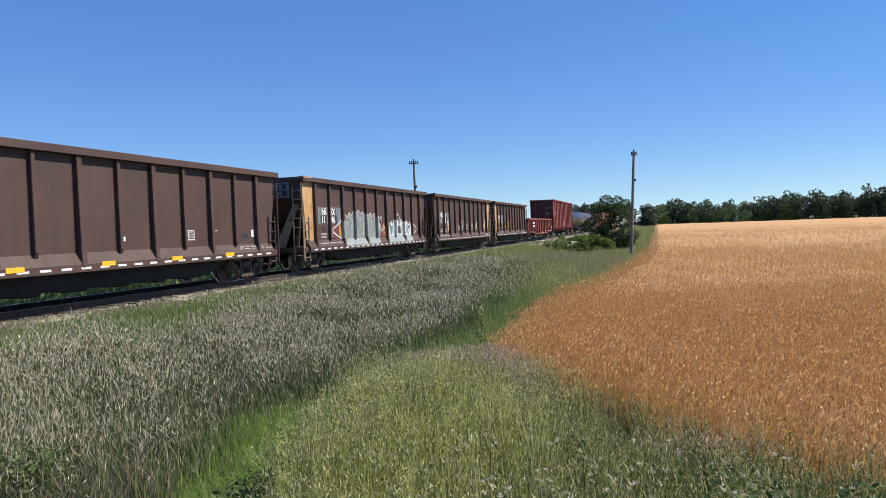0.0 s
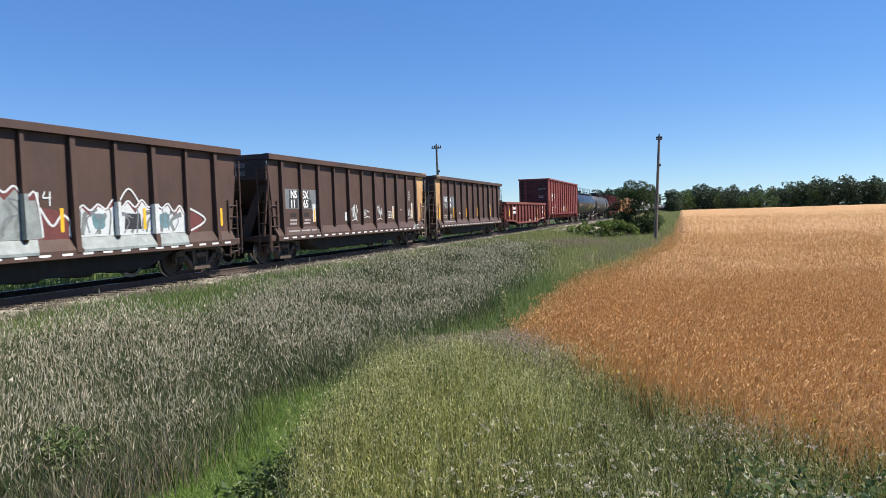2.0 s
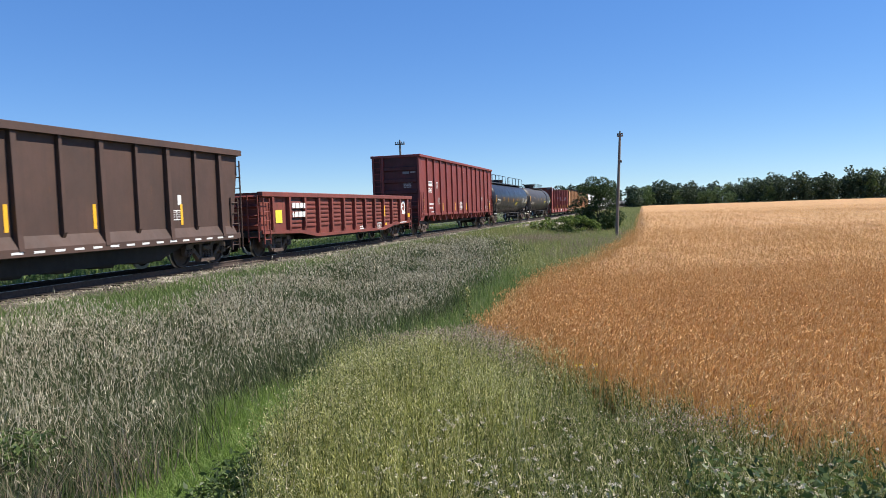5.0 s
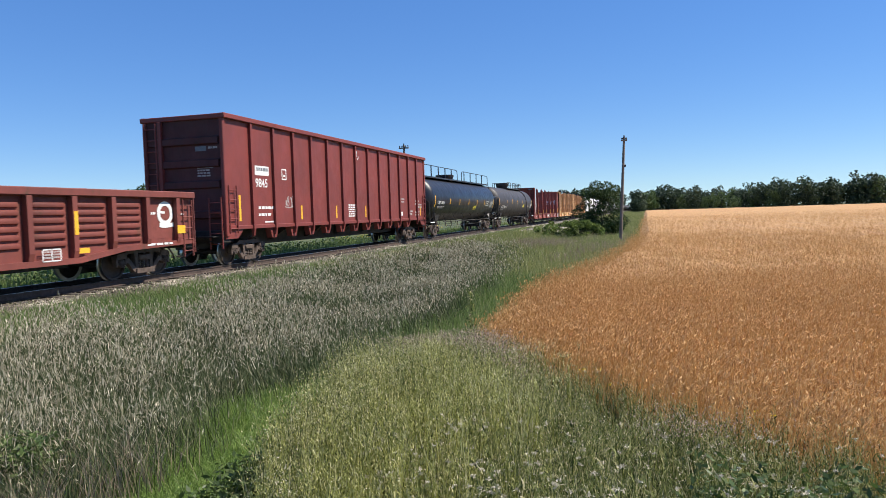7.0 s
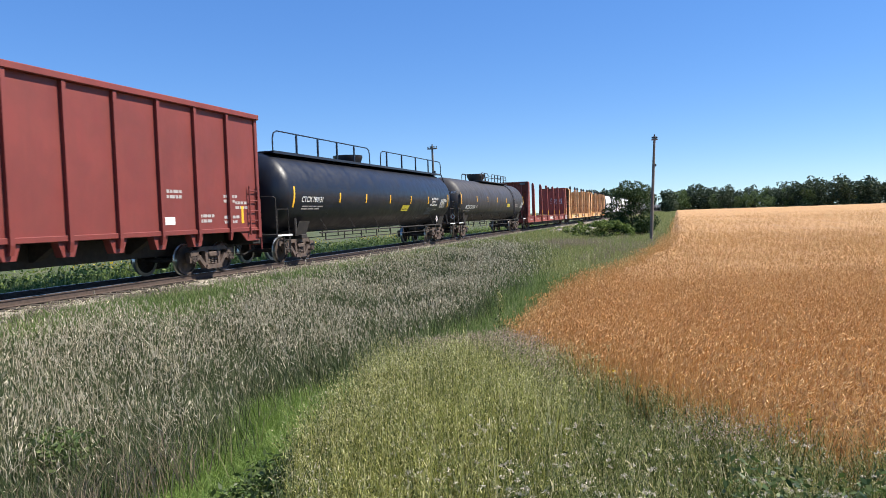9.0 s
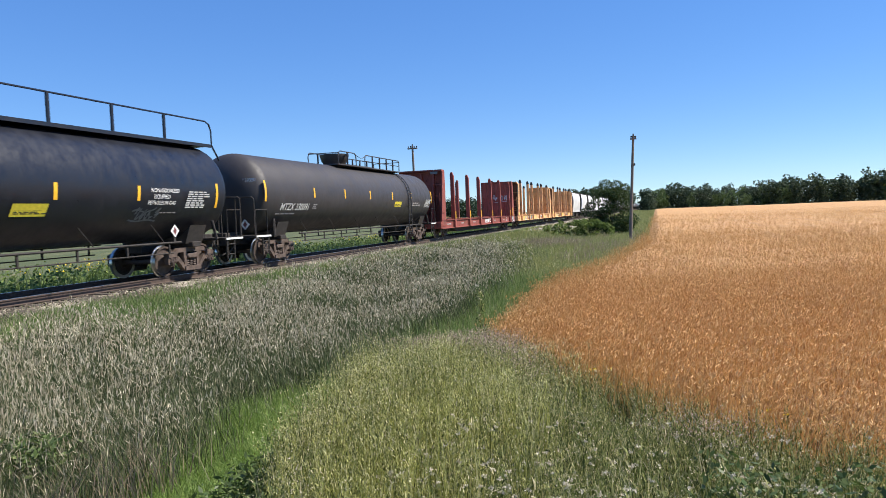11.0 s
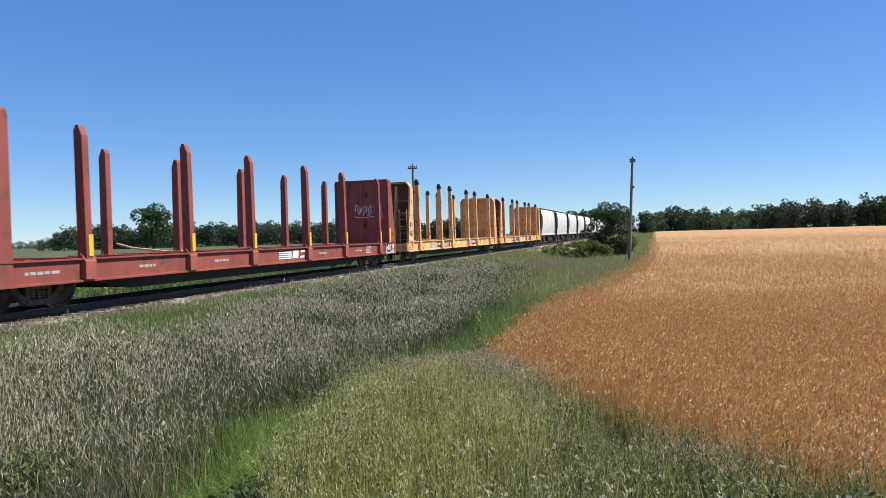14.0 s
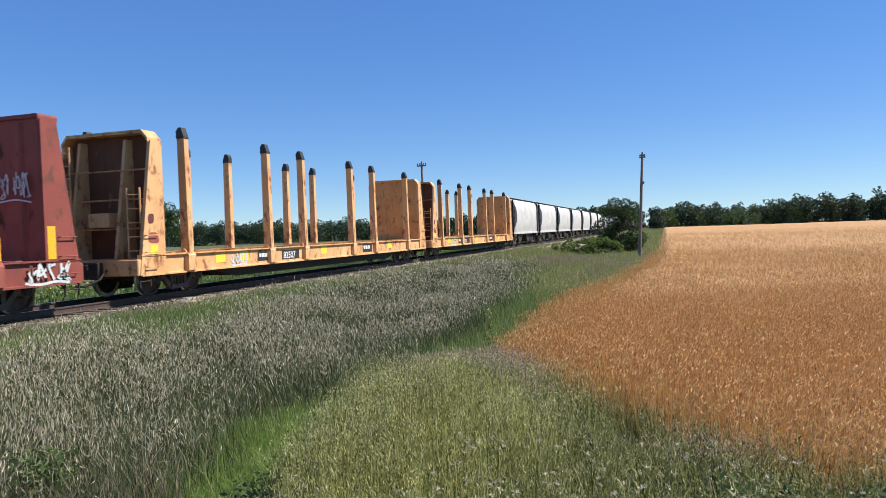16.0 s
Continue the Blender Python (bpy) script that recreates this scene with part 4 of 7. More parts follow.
def woods(name, label, rows, mat, cards_each=900):
    """A far wood: many crowns in one mesh. rows: x, y, height."""
    sets = []
    for x, y, hgt in rows:
        z = float(land(x, y))
        r = hgt * rng.uniform(0.24, 0.34)
        lob = []
        for q, k in ((0.10, 0.7), (0.22, 0.8), (0.35, 0.85), (0.5, 0.85), (0.62, 0.75), (0.72, 0.66), (0.84, 0.45), (0.3, 0.7), (0.55, 0.6), (0.68, 0.5)):
            k = k * rng.uniform(0.7, 1.15)
            lob.append((x + rng.uniform(-1, 1) * r * 0.75, y + rng.uniform(-1, 1) * r * 0.7, z + hgt * q, r * k, r * k, r * k * 0.8))
        px, py, pz = crown_points(cards_each, lob)
        sets.append(cards(px, py, np.maximum(pz, z), hgt * 0.062 * rng.uniform(0.6, 1.4, len(px)), 0.3, 0.8))
    return stuff(name, np_mesh(name, *joined(*sets)), mat, label, "woods")


rows, fresh = [], []
for k in range(74):
    x = -62 + 5.2 * k
    if abs(x - TRACK_X) < 5:
        continue
    right_wood = smooth_step((x - 62) / 12)
    for r in range(3):
        tall = 16.2 + 1.6 * math.sin(x * 0.11) + 0.8 * math.sin(x * 0.31) + 2.2 * right_wood - 2.0 * math.exp(-((x - 58) / 6) ** 2)
        row = (x + rng.uniform(-2.5, 2.5), (474 if x > -3 else 505) + 9 * r + rng.uniform(-4, 4) - 14 * right_wood, (tall if x > -3 else 17.5) * rng.uniform(0.74, 1.1))
        (fresh if r == 0 and rng.random() < 0.3 - 0.2 * right_wood else rows).append(row)
woods("woods", "dark green wood along the far edge of the wheat field", rows, WOOD_LEAF)
woods("woods", "fresh green trees at the front of the far wood", [(x, y - 4, h * 0.82) for x, y, h in fresh], FRESH_LEAF)
rows = [(-28 + 0.9 * k + rng.uniform(-1.5, 1.5), 290 + 22 * k + rng.uniform(-6, 6), (11.0 + 0.75 * k) * rng.uniform(0.9, 1.08)) for k in range(9)]
rows += [(-6.5, 452, 15.5), (-3.5, 462, 13.5), (-4.5, 446, 9.0), (-1.5, 455, 7.0)]
woods("woods", "dark trees standing along the railway far off", rows, WOOD_LEAF, 1400)
rows = []
for k in range(68):
    a = radians(-46.5 + 32.5 * k / 67)
    for r in range(3):
        dist = 300 + 10 * r + rng.uniform(-4, 4)
        rows.append((dist * math.sin(a) + rng.uniform(-2, 2), dist * math.cos(a), 9.6 * rng.uniform(0.8, 1.1) * (0.5 + 0.55 * smooth_step((math.degrees(a) + 47.0) / 3))))
for k in range(44):
    a = radians(-62 + 22 * k / 43)
    for r in range(2):
        dist = 520 + 12 * r
        rows.append((dist * math.sin(a) + rng.uniform(-4, 4), dist * math.cos(a), 5.5 * rng.uniform(0.7, 1.15)))
woods("woods", "dark green wood across the field beyond the railway", rows, WOOD_LEAF, 600)

# weeds and scrub on the far side of the track
x, y = scatter(26000, -24, -17.4, 4, 120, lambda a, b: rng.random(len(a)) < np.clip(26 / b, 0.15, 1))
z = land(x, y)
stuff("scrub", np_mesh("scrub", *cards(x, y, z + (0.2 + 0.75 * rng.random(len(x))) * (0.75 + 0.35 * ripple(x, y, 2.5)), 0.16, 0.2, 0.5)), SHRUB, "leafy green scrub along the far side of the track", "scrub")
x, y = scatter(26000, -25, -17.0, 4, 90, lambda a, b: rng.random(len(a)) < np.clip(22 / b, 0.15, 1))
stuff("far_side_grass", np_mesh("far_side_grass", *blades(x, y, land(x, y), 0.4 + 0.5 * rng.random(len(x)), 0.016, 0.1 + 0.2 * rng.random(len(x)))), GREEN, "tall grass beyond the railway", "grass")
x, y = scatter(2200, -22, -18, 10, 80, lambda a, b: ripple(a, b, 3.0) > 0.25)
stuff("yellow_wildflowers", np_mesh("yellow_wildflowers", *cards(x, y, land(x, y) + 0.75 + 0.3 * rng.random(len(x)), 0.07, 0.4, 0.9)), GOLD, "yellow wildflowers beyond the railway", "flowers")


# ---- running gear ----
WHEEL_R = 0.457
wheelsets = []  # wheelsets that are seen turning


def make_wheelset(n=22):
    s = Shape()
    for side in (-1, 1):
        prof = [(-0.095, 0.10), (-0.095, 0.15), (-0.03, 0.19), (-0.02, 0.36), (-0.07, 0.385), (-0.07, 0.487), (-0.045, 0.487), (-0.035, WHEEL_R),
                (0.065, WHEEL_R - 0.005), (0.065, 0.395), (0.02, 0.375), (0.02, 0.20), (0.06, 0.15), (0.075, 0.10), (0.07, 0.085)]
        s.turned("x", [(side * a, r) for a, r in prof], (side * 0.755, 0, 0), n)
    s.turned("x", [(-0.75, 0.085), (-0.3, 0.075), (0.3, 0.075), (0.75, 0.085)], n=12)
    for side in (-1, 1):
        s.turned("x", [(side * a, r) for a, r in ((0.80, 0.085), (0.93, 0.085), (0.93, 0.125), (1.09, 0.125), (1.10, 0.10), (1.12, 0.10), (1.12, 0.0))], n=14)
        for k in range(3):
            a = 2 * math.pi * k / 3
            s.box((side * 1.12 - 0.015, 0.06 * math.cos(a) - 0.02, 0.06 * math.sin(a) - 0.02), (side * 1.12 + 0.015, 0.06 * math.cos(a) + 0.02, 0.06 * math.sin(a) + 0.02))
    me = s.mesh("wheelset", True)
    me.materials.append(WHEEL)
    me.materials.append(TREAD)
    for p in me.polygons:
        y, z = p.center.y, p.center.z
        if abs(math.hypot(y, z) - WHEEL_R) < 0.035 and abs(p.center.x) < 0.85:
            p.material_index = 1
    return me


def make_side_frame():
    s = Shape()
    x0, x1 = 0.95, 1.09
    s.prism("x", [(-0.80, 0.60), (-0.62, 0.70), (0.62, 0.70), (0.80, 0.60), (0.80, 0.70), (0.60, 0.83), (-0.60, 0.83), (-0.80, 0.70)], x0, x1)
    for k in (-1, 1):
        s.prism("x", [(k * 0.70, 0.58), (k * 1.08, 0.56), (k * 1.08, 0.68), (k * 0.95, 0.73), (k * 0.72, 0.73)], x0 - 0.03, x1 + 0.02)
        s.prism("x", [(k * 1.02, 0.60), (k * 1.10, 0.60), (k * 1.09, 0.36), (k * 1.03, 0.36)], x0, x1)
        s.prism("x", [(k * 0.68, 0.62), (k * 0.76, 0.62), (k * 0.74, 0.40), (k * 0.66, 0.46)], x0, x1)
        s.prism("x", [(k * 0.70, 0.50), (k * 0.62, 0.60), (k * 0.30, 0.26), (k * 0.36, 0.15)], x0, x1)
        s.prism("x", [(k * 0.24, 0.24), (k * 0.34, 0.24), (k * 0.38, 0.72), (k * 0.24, 0.72)], x0, x1)
    s.prism("x", [(-0.38, 0.14), (0.38, 0.14), (0.34, 0.27), (-0.34, 0.27)], x0 - 0.04, x1 + 0.05)
    for y in (-0.16, 0.0, 0.16):
        s.turned("z", [(0.27 + 0.028 * i, 0.068 if i % 2 else 0.045) for i in range(9)], (1.03, y, 0), 7)
    s.box((x0 - 0.02, -0.24, 0.50), (x1 + 0.06, 0.24, 0.66), 0.03)
    return s.mesh("side_frame", True)


WHEELSET, FAR_WHEELSET, SIDE_FRAME = make_wheelset(), make_wheelset(10), make_side_frame()
BOLSTER = Shape().box((-0.95, -0.2, 0.48), (0.95, 0.2, 0.70), 0.04).box((-0.6, -0.75, 0.42), (-0.45, 0.75, 0.52)).box((0.45, -0.75, 0.42), (0.6, 0.75, 0.52)).mesh("truck")


def truck(car, y, turning=True):
    t = part("truck", BOLSTER, UNDER, car, "grimy cast steel bogie", pose(0, y, 0))
    part("side_frame", SIDE_FRAME, CAST, t)
    part("side_frame", SIDE_FRAME, CAST, t, at=pose(0, 0, 0, 0, 0, 180))
    for dy in (-0.89, 0.89):
        w = part("wheelset", WHEELSET if turning else FAR_WHEELSET, WHEEL, t, "rusty wheels with bright polished treads", pose(0, dy, WHEEL_R))
        if turning:
            wheelsets.append((w, dy))
    return t


def couplers(car, length):
    for y, k in ((0.0, -1), (length, 1)):
        s = Shape().box((-0.09, y - k * 0.75 - 0.3, 0.80), (0.09, y - k * 0.2 + 0.3, 0.96), 0.02)
        c = part("coupler", s, UNDER, car, "rusty knuckle coupler")
        part("knuckle", Shape().box((-0.2, y - k * 0.12 - 0.13, 0.72), (0.16, y - k * 0.12 + 0.13, 1.02), 0.05), UNDER, c)
        hose = Shape().tube([(0.5, y - k * 0.7, 0.8), (0.48, y - k * 0.45, 0.55), (0.3, y - k * 0.15, 0.40), (0.1, y, 0.42)], 0.03, 6)
        part("air_hose", hose, UNDER, car)


def ladder_shape(x, y, z0, z1, w, along, rungs, r=0.018):
    """Two stiles and their rungs; along: the axis in which the rungs run."""
    s = Shape()
    d = (w, 0) if along == "x" else (0, w)
    for k in (0, 1):
        s.tube([(x + d[0] * k, y + d[1] * k, z0), (x + d[0] * k, y + d[1] * k, z1)], r * 1.5, 6)
    for i in range(rungs):
        z = z0 + (z1 - z0) * (i + 0.5) / rungs
        s.tube([(x, y, z), (x + d[0], y + d[1], z)], r, 6)
    return s


def grab(x, y, z, w, out=0.08, axis="y", r=0.016):
    if axis == "y":
        return Shape().tube([(x, y, z), (x + out, y, z), (x + out, y + w, z), (x, y + w, z)], r, 6)
    return Shape().tube([(x, y, z), (x, y - out, z), (x + w, y - out, z), (x + w, y, z)], r, 6)


def mark(car, what, mat, x, y, z, name="marking", label=""):
    return part(name, what, mat, car, label, on_side(x, y, z), kind="stuff" if name == "graffiti" else "")


# ---- open hopper cars ----
HL = 15.45
WIDE_RIB = Shape().prism("y", [(1.40, 0.92), (1.60, 0.92), (1.575, 1.3), (1.545, 3.62), (1.40, 3.62)], -0.075, 0.075).mesh("rib")
SLIM_RIB = Shape().prism("y", [(1.40, 1.16), (1.47, 1.16), (1.545, 1.30), (1.535, 3.62), (1.40, 3.62)], -0.05, 0.05).mesh("rib")


def hopper_car(y, first, last, label, rib_y, rib_step, odd=0, group="open hopper cars in the train"):
    """An open-top coal hopper. first, last: materials of its two end panels."""
    car = thing("hopper_car", label, "hopper car", group, at=pose(TRACK_X, y - 0.8, 0))
    o = 0.8  # from the coupler's face to the body
    for sgn in (1, -1):
        def sx(p):
            return [(sgn * a, b) for a, b in p]
        mid = Shape().prism("x", [(o + 1.15, 1.18), (o + HL - 1.15, 1.18), (o + HL - 1.15, 3.66), (o + 1.15, 3.66)], sgn * 1.40, sgn * 1.43)
        wall = part("side_wall", mid, HOPPER, car)
        part("end_panel", Shape().prism("x", [(o + 0.45, 1.0), (o + 1.15, 1.0), (o + 1.15, 3.66), (o + 0.12, 3.66)], sgn * 1.40, sgn * 1.435), first, car)
        part("end_panel", Shape().prism("x", [(o + HL - 1.15, 1.0), (o + HL - 0.45, 1.0), (o + HL - 0.12, 3.66), (o + HL - 1.15, 3.66)], sgn * 1.40, sgn * 1.435), last, car)
        for k, ry in enumerate(rib_y + rib_step * i for i in range(11)):
            m = WIDE_RIB if k % 2 == odd else SLIM_RIB
            part("rib", m, HOPPER, wall, at=pose(0, o + ry, 0, 0, 0, 0 if sgn > 0 else 180))
        part("top_chord", Shape().prism("y", sx([(1.36, 3.60), (1.60, 3.62), (1.60, 3.79), (1.56, 3.81), (1.36, 3.81)]), o, o + HL), HOPPER, car)
        sill = part("side_sill", Shape().prism("y", sx([(1.40, 1.26), (1.43, 1.26), (1.58, 0.98), (1.58, 0.80), (1.45, 0.78), (1.40, 0.85)]), o + 0.45, o + HL - 0.45), HOPPER, car)
        if sgn > 0:
            dash = plate(0.30, 0.055).mesh("reflector")
            dash.materials.append(MARK_WHITE)
            for k in range(24):
                part("reflector", dash, MARK_WHITE, sill, at=on_side(1.584, o + 0.75 + 0.595 * k, 0.86))
    for k, y0, paint in ((1, o, first), (-1, o + HL, last)):
        if paint is TAN:
            for sgn in (1, -1):
                part("corner_cap", Shape().box((min(sgn * 1.36, sgn * 1.61), min(y0 - k * 0.01, y0 + k * 0.7), 3.74), (max(sgn * 1.36, sgn * 1.61), max(y0 - k * 0.01, y0 + k * 0.7), 3.825), 0.01), STRUT, car)
        part("end_plate", Shape().box((-1.42, min(y0 + k * 0.05, y0 + k * 0.1), 2.95), (1.42, max(y0 + k * 0.05, y0 + k * 0.1), 3.7), 0.01).box((-1.55, min(y0, y0 + k * 0.14), 3.62), (1.55, max(y0, y0 + k * 0.14), 3.80), 0.015), HOPPER, car)
        part("slope_sheet", Shape().prism("x", [(y0 + k * 0.08, 3.0), (y0 + k * 2.6, 0.95), (y0 + k * 2.6, 0.88), (y0 + k * 0.04, 2.95)], -1.40, 1.40), HOPPER, car)
        for x in (-1.15, 1.15):
            part("corner_brace", Shape().prism("y", [(x - 0.05, 0.98), (x + 0.05, 0.98), (x * 1.2 + 0.05, 2.98), (x * 1.2 - 0.05, 2.98)], y0 + k * 0.12, y0 + k * 0.2), HOPPER, car)
        for sgn in (1, -1):
            part("end_strut", Shape().prism("y", [(sgn * 0.05, 1.0), (sgn * 0.52, 1.0), (sgn * 1.40, 3.3), (sgn * 1.22, 3.3)], y0 + k * 0.3, y0 + k * 0.34), STRUT if paint is TAN else HOPPER, car)
        part("end_sill", Shape().box((-1.5, min(y0 + k * 0.1, y0 + k * 0.4), 0.80), (1.5, max(y0 + k * 0.1, y0 + k * 0.4), 1.0), 0.02).box((-0.25, min(y0 - k * 0.1, y0 + k * 3), 0.7), (0.25, max(y0 - k * 0.1, y0 + k * 3), 0.98), 0.02), HOPPER, car)
        part("ladder", ladder_shape(1.08, y0 + k * 0.02, 0.5, 3.45, 0.42, "x", 8), STRUT if paint is TAN else HOPPER, car, "rusty steel ladder")
        part("ladder", ladder_shape(1.47, min(y0 + k * 0.15, y0 + k * 0.6), 0.42, 2.2, 0.42, "y", 5), STRUT if paint is TAN else HOPPER, car, "rusty steel ladder")
        part("hand_rail", Shape().tube([(-1.3, y0 + k * 0.15, 1.0), (-1.3, y0 + k * 0.15, 1.75), (0.95, y0 + k * 0.15, 1.75), (0.95, y0 + k * 0.15, 1.0)], 0.022, 6), HOPPER, car)
        part("air_reservoir", Shape().turned("x", [(-0.4, 0.0), (-0.38, 0.16), (-0.3, 0.19), (0.3, 0.19), (0.38, 0.16), (0.4, 0.0)], (-0.2, y0 + k * 0.75, 1.55), 14), HOPPER, car, smooth=True)
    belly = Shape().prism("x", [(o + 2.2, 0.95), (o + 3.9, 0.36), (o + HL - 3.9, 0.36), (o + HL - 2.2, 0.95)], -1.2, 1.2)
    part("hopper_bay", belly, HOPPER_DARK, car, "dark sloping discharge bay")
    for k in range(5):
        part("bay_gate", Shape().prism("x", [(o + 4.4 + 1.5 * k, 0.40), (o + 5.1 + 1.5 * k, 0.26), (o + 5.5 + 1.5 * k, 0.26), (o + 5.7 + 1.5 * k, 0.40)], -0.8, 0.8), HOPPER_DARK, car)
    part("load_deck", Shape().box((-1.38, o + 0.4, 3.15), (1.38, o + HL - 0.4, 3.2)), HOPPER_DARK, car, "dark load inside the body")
    truck(car, o + 1.55)
    truck(car, o + HL - 1.55)
    couplers(car, HL + 1.65)
    return car, o


cars = []  # things that run on the track and the place of each at the start


def keyed(car):
    cars.append((car, car.matrix_basis.translation.y))
    return car


def data_panel(car, x, y, z, seed):
    """The small white-framed table of stencilled figures."""
    f = Shape()
    for a, b, c, d in ((0, 0, 0.55, 0.03), (0, 0.27, 0.55, 0.30), (0, 0, 0.03, 0.3), (0.26, 0, 0.29, 0.3), (0.52, 0, 0.55, 0.3)):
        f.quad((a, b, 0), (c, b, 0), (c, d, 0), (a, d, 0))
    mark(car, f, MARK_WHITE, x, y, z, "data_panel")
    mark(car, bars(3, 0.2, 0.2, seed), MARK_GREY, x, y + 0.05, z + 0.05)
    mark(car, bars(3, 0.2, 0.2, seed + 9), MARK_GREY, x, y + 0.31, z + 0.05)


def number_block(car, o, rib, left, right, mat=MARK_WHITE):
    """Reporting marks on black plaques on either side of a rib, over a grey painted-out band."""
    mark(car, plate(1.16, 0.72), MARK_STEEL, 1.434, o + rib - 1.22, 1.92, "patch", "grey painted-out band")
    mark(car, plate(1.14, 0.72), MARK_STEEL, 1.434, o + rib + 0.07, 1.92, "patch", "grey painted-out band")
    for words, y, w, z in ((left[0], -0.74, 0.62, 2.28), (left[1], -0.78, 0.60, 1.94), (right[0], 0.10, 0.62, 2.28), (right[1], 0.14, 0.70, 1.94)):
        mark(car, plate(w, 0.33), MARK_BLACK, 1.437, o + rib + y, z, "plaque", "black number plaque")
        tight = text_mesh(words, 0.40, 0.92)
        mark(car, tight, mat, 1.440, o + rib + y + 0.07, z + 0.03)
        mark(car, tight, mat, 1.4405, o + rib + y + 0.085, z + 0.033)
        mark(car, tight, mat, 1.4395, o + rib + y + 0.10, z + 0.03)
    for k in (0, 1):
        mark(car, plate(0.42, 0.16), HOPPER_DARK, 1.436, o + rib + (-0.72, 0.22)[k], 1.62, "patch")
        mark(car, bars(2, 0.5, 0.24, 3 + k), MARK_GREY, 1.436, o + rib + (-0.74, 0.2)[k], 1.30)
    part("marking", bars(1, 2.6, 0.08, 8), MARK_GREY, car, "", on_side(1.52, o + rib - 1.0, 1.06))


PANEL_X = 1.436
h1, o = hopper_car(22.9 - HL, HOPPER, HOPPER, "dark brown weathered open-top hopper car with ribbed steel sides", 1.0, 1.305)
for k in (2.3, 5.05, 7.75, 10.4, 13.0):
    mark(h1, plate(0.46, 0.12), YELLOW, 1.588, o + k - 1.0, 0.90, "reflector", "yellow reflective plate")
data_panel(h1, PANEL_X, o + 10.1, 1.46, 1)
mark(h1, plate(0.17, 0.12), MARK_WHITE, PANEL_X, o + 7.6, 1.5, "placard")
mark(h1, bars(1, 0.4, 0.08, 5), MARK_GREY, PANEL_X, o + 11.45, 1.68)
mark(h1, plate(0.15, 0.24), MARK_WHITE, PANEL_X, o + 13.75, 1.5, "placard")
mark(h1, plate(0.3, 0.16), MARK_BLACK, PANEL_X, o + 13.25, 1.48, "placard")
mark(h1, bars(2, 0.3, 0.18, 6), MARK_GREY, PANEL_X, o + 3.3, 1.4)
mark(h1, bars(2, 1.9, 0.14, 7), MARK_GREY, 1.52, o + 12.9, 1.05)
keyed(h1)

h2, o = hopper_car(24.8, TAN, HOPPER, "brown open-top hopper car with rusty tan end and spray-painted graffiti", 1.12, 1.31)
number_block(h2, o, 2.43, ("NS", "11"), ("SX", "46"))
# the large painted piece: grey block letters with a jagged white outline, white and teal letters, dull red clouds
rnd = random.Random(4)


def jagged(y0, y1, low, top, seed):
    """Outline of a row of letters: ragged upper edge, level foot."""
    r = random.Random(seed)
    n = int((y1 - y0) / 0.24)
    upper = [(y0 + (y1 - y0) * i / n, top - 0.28 * abs(2 * i / n - 1) ** 3 + (0.13 if i % 2 else -0.08) * r.uniform(0.4, 1.2)) for i in range(n + 1)]
    return [(y0 - 0.12, low + 0.3)] + upper + [(y1 + 0.12, low + 0.35)]


def painted_field(outline, low, z):
    s = Shape()
    m = len(outline)
    s.add([(a, b, z) for a, b in outline] + [(a, low, z) for a, b in outline], [(i, i + 1, m + i + 1, m + i) for i in range(m - 1)])
    return s


cloud = Shape()
for k, (cx, w, hgt) in enumerate(((3.4, 1.3, 0.8), (8.35, 1.3, 0.8), (13.1, 1.1, 0.7))):
    cloud.quad(*[(a, b, 0.002) for a, b, c in blob(cx, 1.55, w, hgt, 40 + k)])
mark(h2, cloud, SPRAY_RED, PANEL_X, o, 0.0, "graffiti", "dull red spray-painted cloud shapes")
first_word, second_word = jagged(3.75, 8.0, 1.26, 2.42, 1), jagged(9.0, 12.9, 1.26, 2.05, 2)
mark(h2, painted_field([(a, b + 0.02) for a, b in first_word], 1.27, 0.003), SPRAY_RED, PANEL_X, o, 0.0, "graffiti", "dull red ground of the painted shapes")
mark(h2, painted_field([(a, b + 0.02) for a, b in second_word], 1.27, 0.003), SPRAY_RED, PANEL_X, o, 0.0, "graffiti", "dull red ground of the painted shapes")
first_fill = [(a, max(1.3, b - (0.07 if k % 3 else 0.17))) for k, (a, b) in enumerate(first_word)]
second_fill = [(a, max(1.3, b - (0.05 if k % 3 else 0.16))) for k, (a, b) in enumerate(second_word)]
mark(h2, painted_field(first_fill, 1.27, 0.004), SPRAY_GREY, PANEL_X, o, 0.0, "graffiti", "grey spray-painted block shapes")
mark(h2, painted_field(second_fill, 1.27, 0.004), SPRAY_WHITE, PANEL_X, o, 0.0, "graffiti", "white spray-painted block shapes")
lines, inner, teal = Shape(), Shape(), Shape()
for word in (first_word, second_word):
    lines.add(*ribbon([(word[0][0] - 0.02, 1.3)] + word + [(word[-1][0] + 0.02, 1.3)], 0.048))
lines.add(*ribbon([(3.7, 1.25), (2.75, 1.62), (3.3, 1.9), (3.75, 2.15)], 0.06))
lines.add(*ribbon([(12.9, 2.0), (13.75, 1.62), (13.0, 1.28)], 0.06))
lines.add(*ribbon([(8.1, 1.95), (8.4, 1.55), (8.7, 1.8), (9.0, 1.5)], 0.06))
lines.add(*ribbon([(10.4, 2.1), (10.75, 2.45), (11.1, 2.1)], 0.05))
